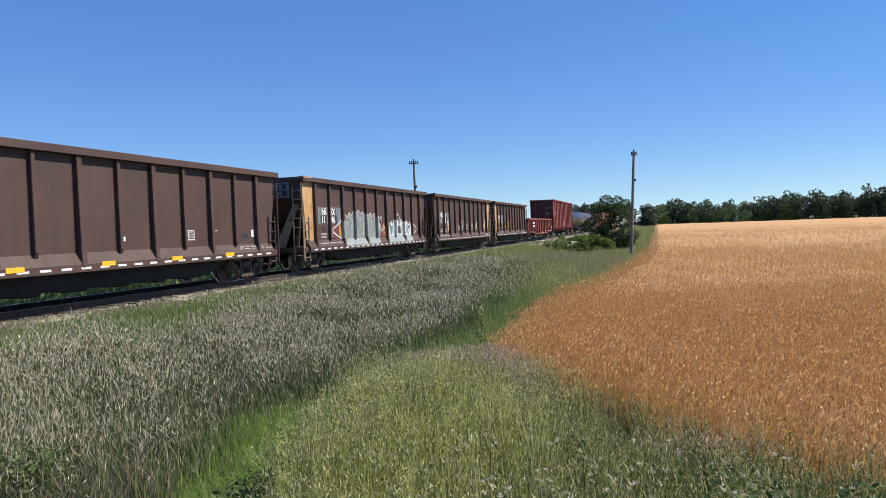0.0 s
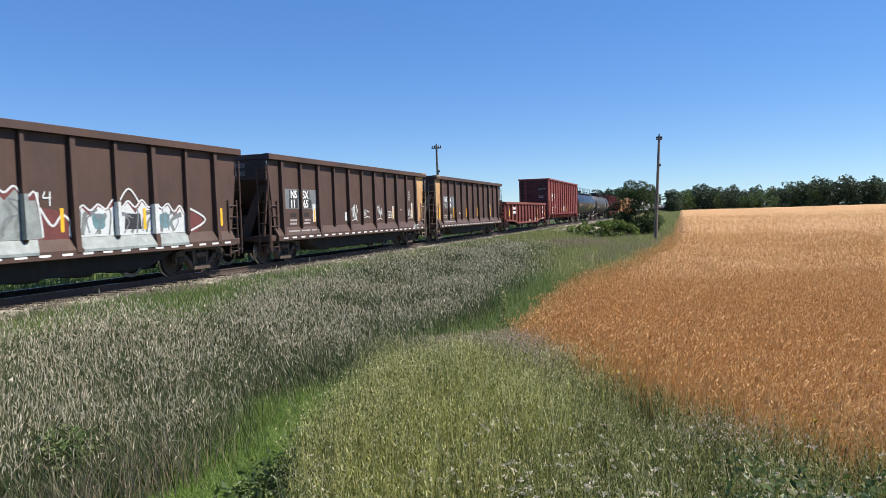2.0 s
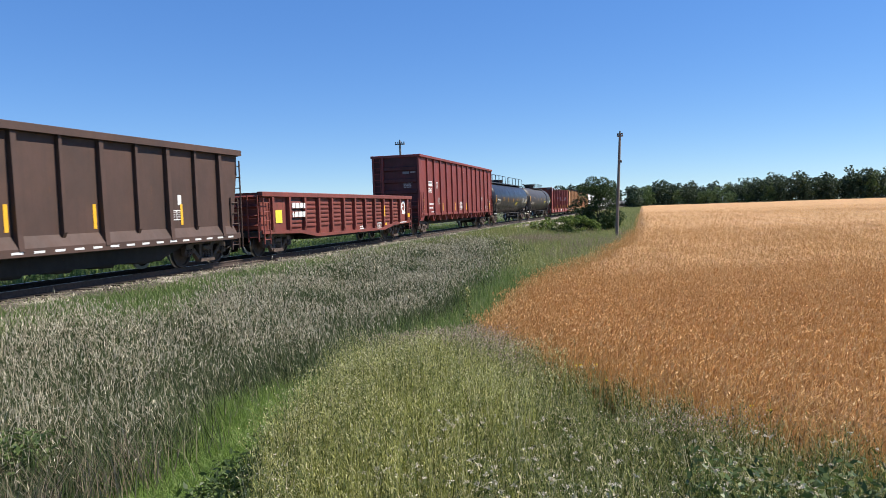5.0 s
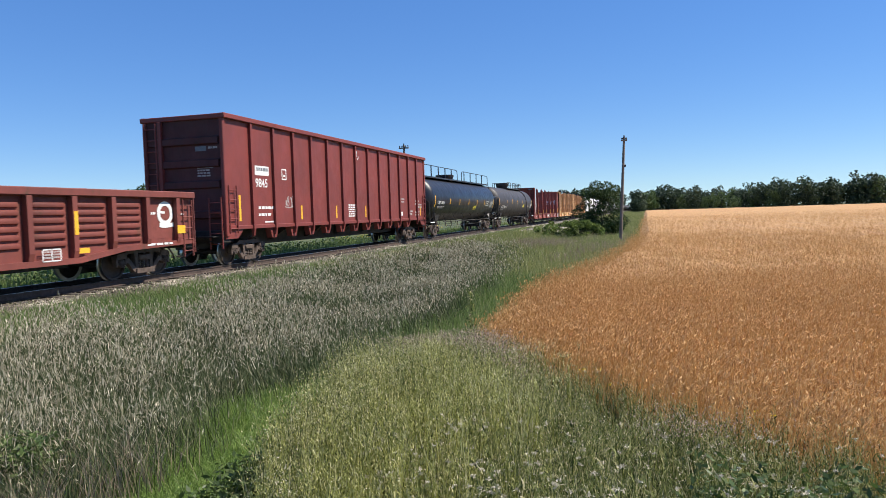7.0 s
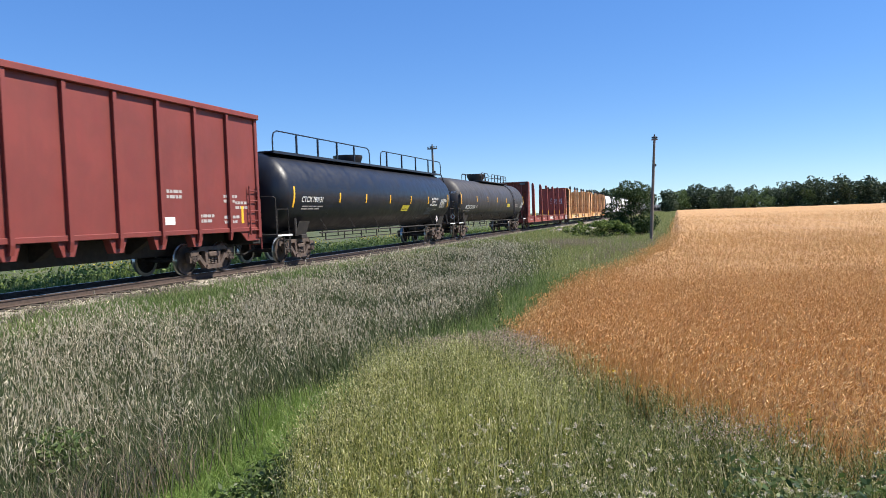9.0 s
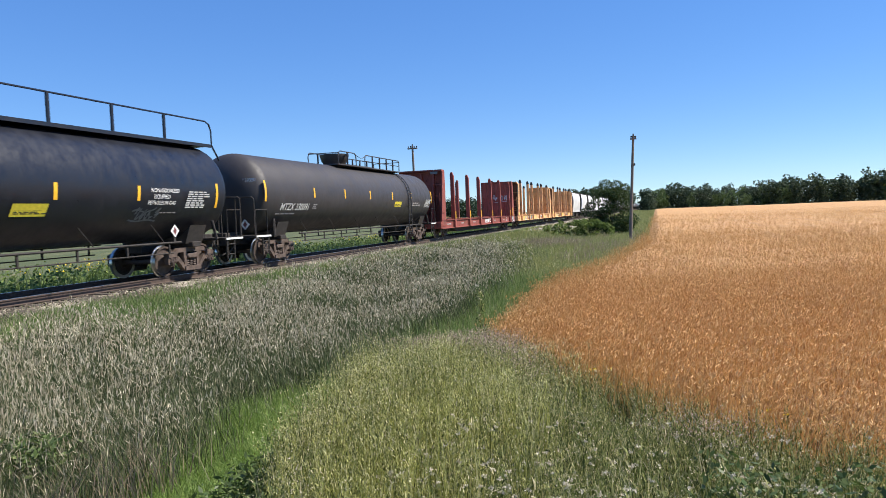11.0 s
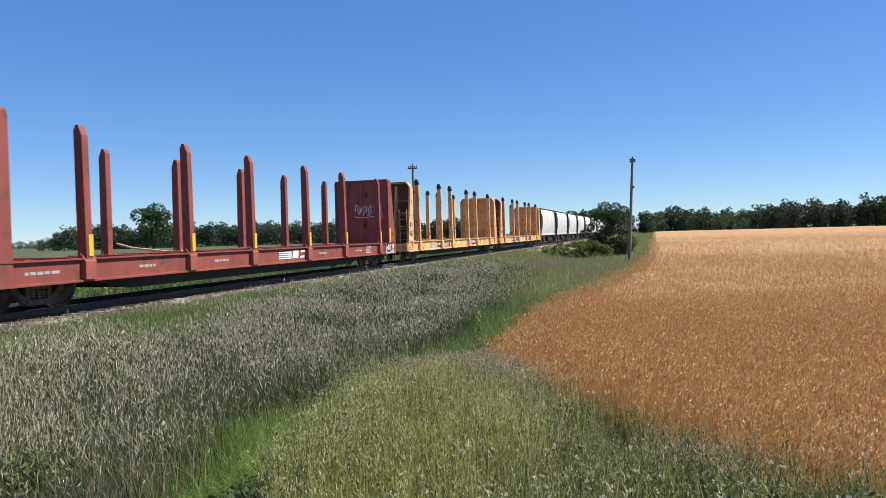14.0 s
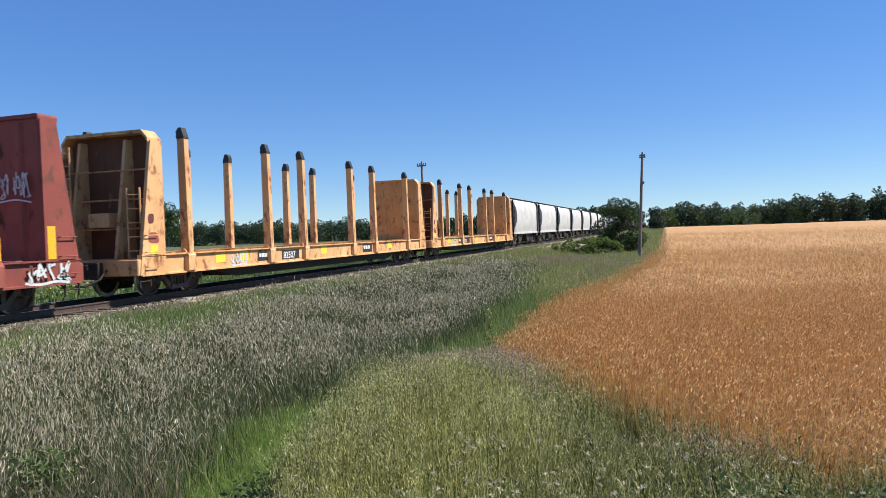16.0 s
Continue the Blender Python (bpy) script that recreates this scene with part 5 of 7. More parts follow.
for y0, y1, top, n, sd in ((3.85, 7.95, 2.2, 4, 5), (9.1, 12.8, 1.9, 4, 6)):
    r = random.Random(sd)
    for i in range(n):
        a, w = y0 + (y1 - y0) * i / n, (y1 - y0) / n
        inner.add(*ribbon([(a + 0.02, 1.3), (a + 0.10 * w, top - 0.1), (a + 0.02, top + 0.05)], 0.045))
        inner.add(*ribbon([(a + w * r.uniform(0.25, 0.4), 1.35), (a + w * 0.3, 1.7), (a + w * 0.65, r.uniform(1.75, 1.95)), (a + w * 0.4, top - 0.05), (a + w * 0.8, top - 0.15)], 0.04))
        inner.add(*ribbon([(a + w * 0.55, 1.32), (a + w * 0.75, 1.6), (a + w * 0.6, 1.75), (a + w * 0.9, top - 0.2)], 0.035))
shade = Shape()
r = random.Random(12)
for y0, y1, top, n in ((3.9, 7.9, 2.1, 9), (9.1, 12.8, 1.8, 7)):
    for i in range(n):
        a, w = y0 + (y1 - y0) * i / n, (y1 - y0) / n
        shade.add(*ribbon([(a + w * 0.2, 1.32), (a + w * r.uniform(0.0, 0.5), 1.6), (a + w * r.uniform(0.4, 0.9), 1.8), (a + w * 0.5, top - r.uniform(0.0, 0.2))], r.uniform(0.06, 0.15)))
shade.v = [(a, b, 0.0055) for a, b, c in shade.v]
mark(h2, shade, SPRAY_SHADE, PANEL_X, o, 0.0, "graffiti", "darker grey shading in the painted shapes")
mark(h2, Shape().quad((10.55, 1.42, 0.007), (11.15, 1.40, 0.007), (11.12, 1.80, 0.007), (10.6, 1.82, 0.007)), MARK_BLACK, PANEL_X, o, 0.0, "graffiti", "black painted square")
lines.add(*ribbon([(8.05, 2.3), (8.05, 2.05)], 0.05)).add(*ribbon([(8.25, 2.32), (8.2, 2.18), (8.4, 2.2)], 0.04)).add(*ribbon([(8.38, 2.32), (8.36, 2.0)], 0.04))
for i in range(3):
    teal.quad(*[(a, b, 0.006) for a, b, c in blob(9.75 + 1.15 * i, 1.62, 0.42, 0.4, 80 + i, 7)])
lines.v, inner.v = [(a, b, c + 0.010) for a, b, c in lines.v], [(a, b, c + 0.008) for a, b, c in inner.v]
mark(h2, teal, SPRAY_TEAL, PANEL_X, o, 0.0, "graffiti", "teal spray-painted fill")
mark(h2, inner, MARK_STEEL, PANEL_X, o, 0.0, "graffiti", "dark inner lines of the painted shapes")
mark(h2, lines, SPRAY_WHITE, PANEL_X, o, 0.0, "graffiti", "jagged white spray-painted outline")
for k in range(11):
    ry = 1.12 + 1.31 * k
    word = first_word if 3.7 < ry < 8.1 else second_word if 9.0 < ry < 12.9 else None
    if word:
        zt, hw = np.interp(ry, [p[0] for p in word], [p[1] for p in word]), 0.075 if k % 2 == 0 else 0.05
        part("graffiti", Shape().quad((1.580, o + ry - hw, 1.27), (1.580, o + ry + hw, 1.27), (1.570, o + ry + hw, float(zt)), (1.570, o + ry - hw, float(zt))), SPRAY_GREY if word is first_word else SPRAY_WHITE, h2, "spray paint across a rib")
        part("graffiti", Shape().quad((1.445, o + ry - hw - 0.004, 1.27), (1.57, o + ry - hw - 0.004, 1.27), (1.56, o + ry - hw - 0.004, float(zt)), (1.445, o + ry - hw - 0.004, float(zt))), SPRAY_GREY if word is first_word else SPRAY_WHITE, h2, "spray paint across a rib")
spill = Shape()
for a, b in ((3.75, 8.0), (9.0, 12.9)):
    spill.add([(1.437, a, 1.262), (1.590, a + 0.1, 0.985), (1.590, b - 0.1, 0.985), (1.437, b, 1.262), (1.590, a + 0.1, 0.92), (1.590, b - 0.1, 0.92)], [(0, 1, 2, 3), (1, 4, 5, 2)])
part("graffiti", Shape().add([(x + 0.006, y + o, z) for x, y, z in spill.v], spill.f), SPRAY_GREY, h2, "grey spray paint running over the sill")
for k in (3.3, 5.9, 8.5, 11.1, 14.35):
    mark(h2, plate(0.1, 0.55), YELLOW, 1.447, o + k + 0.12, 1.4, "reflector", "yellow reflective strip")
keyed(h2)

h3, o = hopper_car(41.85, HOPPER, TAN, "brown open-top hopper car with white scrawled tags on its side", 0.9, 1.31)
number_block(h3, o, 2.21, ("NS", "11"), ("SX", "65"))
for k, (y0, w, z0, hgt, n) in enumerate(((6.25, 0.78, 1.40, 0.66, 7), (7.55, 0.75, 1.52, 0.46, 4), (8.9, 0.78, 1.40, 0.72, 6), (12.85, 0.6, 1.40, 0.6, 5))):
    mark(h3, scrawl(w, hgt, 11 + k, n, 0.038), SPRAY_WHITE, 1.440, o + y0, z0, "graffiti", "white illegible spray-painted tag")
part("graffiti", Shape().add(*[(lambda s: [(1.592, o + 13.3 + a, 0.98 + b * 0.5 - 0.1) for a, b, c in s.v])(scrawl(0.8, 0.5, 31, 5, 0.04)), scrawl(0.8, 0.5, 31, 5, 0.04).f]), SPRAY_WHITE, h3)
for k, mat, w, hgt in ((0.98, SPRAY_WHITE, 0.06, 0.7), (3.12, SPRAY_WHITE, 0.22, 0.68), (3.2, YELLOW, 0.09, 0.5), (4.92, SPRAY_WHITE, 0.16, 0.68), (4.97, YELLOW, 0.06, 0.55), (5.82, SPRAY_WHITE, 0.18, 0.36), (10.92, SPRAY_WHITE, 0.18, 0.62), (10.97, YELLOW, 0.09, 0.5), (13.45, SPRAY_WHITE, 0.2, 0.8), (13.5, YELLOW, 0.09, 0.6)):
    mark(h3, plate(w, hgt), mat, 1.438 if mat is SPRAY_WHITE else 1.4415, o + k, 1.42, "reflector", "yellow reflective strip" if mat is YELLOW else "white sprayed-over streak")
data_panel(h3, PANEL_X, o + 10.25, 1.48, 21)
mark(h3, bars(1, 0.4, 0.08, 25), MARK_GREY, PANEL_X, o + 11.9, 1.8)
mark(h3, bars(4, 0.2, 0.5, 26), MARK_GREY, PANEL_X, o + 13.1, 2.3)
keyed(h3)

h4, o = hopper_car(59.0, TAN, HOPPER, "brown open-top hopper car with a bright tan rusted end panel", 1.14, 1.31)
number_block(h4, o, 2.45, ("NS", "11"), ("SX", "90"))
for k in (0.75, 3.45, 6.1, 8.7, 12.2):
    mark(h4, plate(0.11, 0.62), YELLOW, 1.441, o + k, 1.36, "reflector", "yellow reflective strip")
data_panel(h4, PANEL_X, o + 11.75, 1.5, 41)
mark(h4, plate(0.17, 0.3), MARK_WHITE, PANEL_X, o + 12.1, 1.95, "placard")
mark(h4, plate(0.16, 0.12), MARK_WHITE, PANEL_X, o + 4.7, 1.55, "placard")
keyed(h4)
for car, digits in ((h2, "1146"), (h3, "1165"), (h4, "1190")):
    if car is not h3:
        part("plaque_backing", Shape().box((-0.05, 0.79, 3.0), (0.95, 0.845, 3.6)), MARK_STEEL, car)
        part("plaque", plate(0.75, 0.22), MARK_BLACK, car, "dark blue number plaque", on_end(0.08, 0.786, 3.33))
        part("plaque", plate(0.75, 0.22), MARK_BLACK, car, "dark blue number plaque", on_end(0.12, 0.786, 3.06))
    part("marking", text_mesh("NSSX", 0.22, 0.95), MARK_GREY, car, "", on_end(0.14, 0.782, 3.36))
    part("marking", text_mesh(digits, 0.22, 0.95), MARK_GREY, car, "", on_end(0.22, 0.782, 3.09))


# ---- gondola ----
def gondola():
    length, o = 17.1, 0.75
    car = thing("gondola_car", "faded red low-sided gondola car with corrugated panels", "gondola car", at=pose(TRACK_X, 75.8 - o, 0))
    posts = [o + 0.75 + (length - 1.5) * k / 12 for k in range(13)]
    belly = [(o, 0.90), (o + 3.0, 0.82), (o + 4.5, 0.62), (o + length - 4.5, 0.62), (o + length - 3.0, 0.82), (o + length, 0.90)]
    for sgn in (1, -1):
        wall = part("side_wall", Shape().prism("x", belly + [(o + length, 2.28), (o, 2.28)], sgn * 1.38, sgn * 1.41), GONDOLA, car)
        part("top_chord", Shape().box((min(sgn * 1.34, sgn * 1.58), o - 0.05, 2.24), (max(sgn * 1.34, sgn * 1.58), o + length + 0.05, 2.43), 0.02), GONDOLA, car)
        for py in posts:
            z0 = 0.66 if o + 4 < py < o + length - 4 else 0.84
            part("post", Shape().prism("y", [(sgn * 1.40, z0), (sgn * 1.50, z0), (sgn * 1.565, z0 + 0.25), (sgn * 1.565, 2.24), (sgn * 1.40, 2.24)], py - 0.075, py + 0.075), GONDOLA, wall)
        for a, b in zip(posts[1:-2], posts[2:-1]):
            for k in range(6):
                z = 1.10 + 0.185 * k
                s = Shape()
                ring = [(1.41, -0.07), (1.46, -0.05), (1.475, 0.0), (1.46, 0.05), (1.41, 0.07)]
                pts = [(sgn * 1.40, a + 0.13, z)] * 5 + [(sgn * x, a + 0.22, z + d) for x, d in ring] + [(sgn * x, b - 0.22, z + d) for x, d in ring] + [(sgn * 1.40, b - 0.13, z)] * 5
                s.add(pts, [(r * 5 + i, r * 5 + i + 1, r * 5 + i + 6, r * 5 + i + 5) for r in range(3) for i in range(4)])
                part("corrugation", s, GONDOLA, wall, smooth=True)
        part("side_sill", Shape().prism("x", [(p[0], p[1] - 0.02) for p in belly] + [(p[0], p[1] + 0.12) for p in reversed(belly)], sgn * 1.41, sgn * 1.52), GONDOLA, car)
    for k, y0 in ((1, o), (-1, o + length)):
        end = part("end_wall", Shape().box((-1.4, min(y0, y0 + k * 0.05), 0.95), (1.4, max(y0, y0 + k * 0.05), 2.40)), GONDOLA, car)
        for z in (1.2, 1.55, 1.9, 2.25):
            part("corrugation", Shape().prism("x", [(y0, z - 0.08), (y0 - k * 0.1, z), (y0, z + 0.08)], -1.35, 1.35), GONDOLA, end)
        part("end_sill", Shape().box((-1.45, min(y0 - k * 0.05, y0 + k * 0.3), 0.75), (1.45, max(y0 - k * 0.05, y0 + k * 0.3), 1.0), 0.02), UNDER, car)
        part("ladder", ladder_shape(1.52, min(y0 + k * 0.08, y0 + k * 0.5), 0.5, 2.2, 0.42, "y", 5), GONDOLA, car)
        part("ladder", ladder_shape(1.0, y0 - k * 0.15, 0.6, 2.3, 0.42, "x", 5), GONDOLA, car)
    part("floor_plate", Shape().box((-1.38, o, 0.98), (1.38, o + length, 1.05)), GONDOLA, car)
    part("centre_sill", Shape().box((-0.3, o - 0.2, 0.5), (0.3, o + length + 0.2, 0.95), 0.02).box((-1.2, o + 4.6, 0.5), (1.2, o + length - 4.6, 0.64)), UNDER, car)
    part("brake_wheel", Shape().turned("y", [(0, 0.2), (0.03, 0.23), (0.03, 0.28), (0, 0.28), (0, 0.2)], (-0.7, o - 0.2, 1.8), 16), UNDER, car)
    e = o + length
    logo = Shape().add(*ribbon([(0.36 + 0.28 * math.cos(a), 0.38 + 0.28 * math.sin(a)) for a in [2 * math.pi * i / 12 for i in range(14)]], 0.13)).add(*ribbon([(0.1, 0.05), (0.35, 0.02), (0.78, 0.06)], 0.12)).add(*ribbon([(0.05, 0.42), (0.35, 0.40)], 0.07))
    mark(car, plate(1.35, 1.15), GONDOLA, 1.416, e - 2.05, 1.08, "panel", "plain end panel")
    mark(car, logo, MARK_WHITE, 1.43, e - 1.55, 1.42, "emblem", "faded round white emblem")
    mark(car, bars(1, 0.42, 0.12, 3), MARK_WHITE, 1.43, e - 2.02, 1.72)
    mark(car, bars(1, 0.35, 0.1, 4), MARK_GREY, 1.43, e - 0.68, 1.7)
    mark(car, plate(0.35, 0.24), YELLOW, 1.572, e - 0.84, 1.2, "reflector", "yellow reflective plate")
    mark(car, plate(0.12, 0.58), YELLOW, 1.572, posts[-4] - 0.05, 1.3, "reflector", "yellow reflective strip")
    mark(car, plate(0.38, 0.13), YELLOW, 1.526, posts[-4] + 0.05, 0.84, "reflector", "yellow reflective plate")
    data_panel(car, 1.526, posts[-5] + 0.3, 0.70, 61)
    mark(car, bars(2, 0.5, 0.2, 7), MARK_WHITE, 1.526, posts[-7] + 0.5, 0.70)
    mark(car, bars(1, 1.1, 0.1, 8), MARK_WHITE, 1.526, e - 2.1, 0.86)
    mark(car, plate(1.5, 0.95), MARK_BLACK, 1.42, o + 2.1, 1.2, "patch", "black patch with white lettering")
    mark(car, bars(2, 1.2, 0.7, 9), MARK_WHITE, 1.57, o + 2.2, 1.32)
    mark(car, plate(0.5, 0.5), LEMON, 1.43, o + 1.1, 1.25, "sticker")
    truck(car, o + 1.75)
    truck(car, o + length - 1.75)
    couplers(car, length + 1.5)
    return keyed(car)


gondola()


# ---- high-sided chip car ----
def chip_car():
    length, o = 21.7, 0.75
    car = thing("chip_car", "tall oxide-red open freight car with ribbed steel sides", "freight car", at=pose(TRACK_X, 94.62 - o, 0))
    posts = [o + 1.66 + 1.5315 * k for k in range(13)]
    for sgn in (1, -1):
        lower = [(o, 1.12)]
        wall = part("side_wall", Shape().prism("x", [(o, 1.25), (o + length, 1.25), (o + length, 4.98), (o, 4.98)], sgn * 1.46, sgn * 1.50), SIENNA, car)
        for py in posts:
            part("post", Shape().prism("y", [(sgn * 1.49, 0.98), (sgn * 1.56, 0.98), (sgn * 1.60, 1.2), (sgn * 1.60, 4.93), (sgn * 1.49, 4.93)], py - 0.055, py + 0.055), SIENNA, wall)
        part("top_chord", Shape().box((min(sgn * 1.42, sgn * 1.64), o - 0.03, 4.90), (max(sgn * 1.42, sgn * 1.64), o + length + 0.03, 5.07), 0.02), SIENNA, car)
        part("side_sill", Shape().box((min(sgn * 1.40, sgn * 1.55), o, 1.22), (max(sgn * 1.40, sgn * 1.55), o + length, 1.36), 0.015), SIENNA, car)
        for py in posts:
            if o + 2.8 < py < o + length - 2.8:
                part("hopper_flap", Shape().prism("x", [(py - 0.30, 1.24), (py + 0.30, 1.24), (py + 0.16, 0.86), (py - 0.16, 0.86)], sgn * 1.25, sgn * 1.47), SIENNA, car)
        part("corner_post", Shape().box((min(sgn * 1.42, sgn * 1.56), o - 0.02, 1.0), (max(sgn * 1.42, sgn * 1.56), o + 0.14, 4.95), 0.02), SIENNA, car)
        part("corner_post", Shape().box((min(sgn * 1.42, sgn * 1.56), o + length - 0.14, 1.0), (max(sgn * 1.42, sgn * 1.56), o + length + 0.02, 4.95), 0.02), SIENNA, car)
        part("corner_step", Shape().prism("x", [(o, 0.92), (o + 0.72, 0.92), (o + 1.1, 1.24), (o, 1.24)], sgn * 1.46, sgn * 1.50), SIENNA, car)
        part("corner_step", Shape().prism("x", [(o + length, 0.92), (o + length - 0.72, 0.92), (o + length - 1.1, 1.24), (o + length, 1.24)], sgn * 1.46, sgn * 1.50), SIENNA, car)
        for yy in (o + 0.15, o + length - 0.62):
            part("ladder", ladder_shape(sgn * 1.58, yy, 1.1, 2.7, 0.46, "y", 5), SIENNA, car)
    for k, y0 in ((1, o), (-1, o + length)):
        # both end walls wear the shade-darkened red, whichever way they face
        end = part("end_wall", Shape().box((-1.46, min(y0 + k * 0.04, y0 + k * 0.09), 1.2), (1.46, max(y0 + k * 0.04, y0 + k * 0.09), 4.95)), END_SHADE, car)
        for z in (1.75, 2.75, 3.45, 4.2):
            part("end_rib", Shape().prism("x", [(y0 + k * 0.05, z - 0.15), (y0 - k * 0.05, z - 0.1), (y0 - k * 0.05, z + 0.1), (y0 + k * 0.05, z + 0.15)], -1.3, 1.36), END_SHADE, end)
        part("end_chord", Shape().box((-1.6, min(y0 - k * 0.04, y0 + k * 0.12), 4.90), (1.6, max(y0 - k * 0.04, y0 + k * 0.12), 5.06), 0.02), SIENNA, end)
        part("end_post", Shape().box((-0.92, min(y0 - k * 0.1, y0 + k * 0.05), 2.3), (-0.78, max(y0 - k * 0.1, y0 + k * 0.05), 4.9), 0.02), SIENNA, end)
        part("ladder", ladder_shape(-1.42, y0 - k * 0.12, 1.1, 4.85, 0.46, "x", 10), SIENNA, car)
        part("ladder", ladder_shape(1.0, y0 - k * 0.14, 0.6, 2.3, 0.46, "x", 5), SIENNA, car)
        part("end_sill", Shape().box((-1.45, min(y0 - k * 0.1, y0 + k * 0.35), 0.80), (1.45, max(y0 - k * 0.1, y0 + k * 0.35), 1.22), 0.02), UNDER, car)
        part("crossover_step", Shape().box((-1.3, min(y0 - k * 0.4, y0 - k * 0.12), 1.0), (1.3, max(y0 - k * 0.4, y0 - k * 0.12), 1.03)), UNDER, car)
        part("uncoupling_lever", Shape().tube([(1.4, y0 - k * 0.2, 0.75), (0.8, y0 - k * 0.25, 0.95), (0.15, y0 - k * 0.3, 0.9)], 0.018, 6), UNDER, car)
    part("floor_plate", Shape().box((-1.45, o + 0.1, 1.26), (1.45, o + length - 0.1, 1.34)), SIENNA, car)
    part("centre_sill", Shape().box((-0.35, o - 0.2, 0.6), (0.35, o + length + 0.2, 1.2), 0.03), UNDER, car)
    for py in posts[2:-2:2]:
        part("cross_bearer", Shape().prism("y", [(-1.25, 1.2), (1.25, 1.2), (0.5, 0.75), (-0.5, 0.75)], py - 0.1, py + 0.1), UNDER, car)
    mark(car, plate(0.95, 0.34), MARK_WHITE, 1.504, o + 1.95, 3.12, "patch", "white panel with painted-out lettering")
    mark(car, bars(1, 0.75, 0.2, 4), MARK_STEEL, 1.508, o + 2.05, 3.2)
    mark(car, text_mesh("9845", 0.44, 0.95), MARK_WHITE, 1.506, o + 1.95, 2.70)
    for f in ((0, 0, 0.36, 0.05), (0, 0.37, 0.36, 0.42), (0, 0, 0.05, 0.42), (0.31, 0, 0.36, 0.42), (0.12, 0.12, 0.25, 0.2)):
        mark(car, Shape().quad((f[0], f[1], 0), (f[2], f[1], 0), (f[2], f[3], 0), (f[0], f[3], 0)), MARK_WHITE, 1.504, o + 3.85, 3.02, "emblem")
    for k, (w, z) in enumerate(((0.95, 1.85), (0.95, 1.6))):
        mark(car, bars(1, w, 0.16, 30 + k), MARK_WHITE, 1.504, o + 2.1, z)
    mark(car, plate(0.9, 0.05), MARK_WHITE, 1.504, o + 2.5, 1.42, "marking")
    mark(car, bars(6, 0.95, 0.62, 33), MARK_WHITE, 1.504, o + 10.0, 1.5, label="small white stencilled lettering")
    mark(car, plate(0.55, 0.22), MARK_WHITE, 1.504, o + 17.0, 1.52, "placard")
    mark(car, Shape().add(*ribbon([(0, 0.1), (0.25, 0.4), (0.3, 0.0), (0.5, 0.15)], 0.05)), SPRAY_WHITE, 1.506, o + 10.9, 4.28, "graffiti")
    for k, (a, b) in enumerate(((17.25, 2.2), (18.6, 1.5), (19.8, 2.1), (19.8, 1.45), (20.4, 1.9))):
        mark(car, bars(2, 0.7, 0.3, 50 + k), MARK_GREY, 1.504, o + a, b)
    mark(car, scrawl(0.9, 0.5, 77, 4, 0.03), MARK_GREY, 1.504, o + 4.0, 1.95, "graffiti")
    for k in (0.84, 5.3, 8.6, 12.0, 15.4, 20.7):
        mark(car, plate(0.12, 0.55 if k > 1 else 0.9), YELLOW, 1.506, o + k, 1.5, "reflector", "yellow reflective strip")
    part("placard", plate(0.42, 0.16), MARK_STEEL, car, "", on_end(0.45, o + 0.034, 3.86))
    part("marking", bars(1, 0.35, 0.12, 2), MARK_GREY, car, "", on_end(0.95, o + 0.034, 3.88))
    part("marking", bars(5, 0.55, 0.45, 2), MARK_GREY, car, "", on_end(0.5, o + 0.034, 2.98))
    truck(car, o + 2.0)
    truck(car, o + length - 2.0)
    couplers(car, length + 1.5)
    return keyed(car)


chip_car()


# ---- tank cars ----
def tank_shell(y0, y1, r, zc, cap):
    prof = [(y0 + cap * (1 - math.cos(a)), r * math.sin(a)) for a in [math.pi / 2 * k / 8 for k in range(9)]]
    prof += [(y1 - (p - y0), q) for p, q in reversed(prof)]
    return Shape().turned("y", prof, (0, 0, zc), 40)


def railing(car, mat, x, y0, y1, z0, z1, posts, curl=0.25):
    """A top handrail with rounded drop ends and its posts."""
    s = Shape().tube([(x, y0, z0), (x, y0, z1 - curl), (x, y0 + curl * 0.3, z1 - curl * 0.3), (x, y0 + curl, z1), (x, y1 - curl, z1), (x, y1 - curl * 0.3, z1 - curl * 0.3), (x, y1, z1 - curl), (x, y1, z0)], 0.026, 6)
    rail = part("handrail", s, mat, car)
    for k in range(posts):
        y = y0 + (y1 - y0) * (k + 1) / (posts + 1)
        part("rail_post", Shape().box((x - 0.03, y - 0.035, z0), (x + 0.03, y + 0.035, z1)), mat, rail)
    return rail


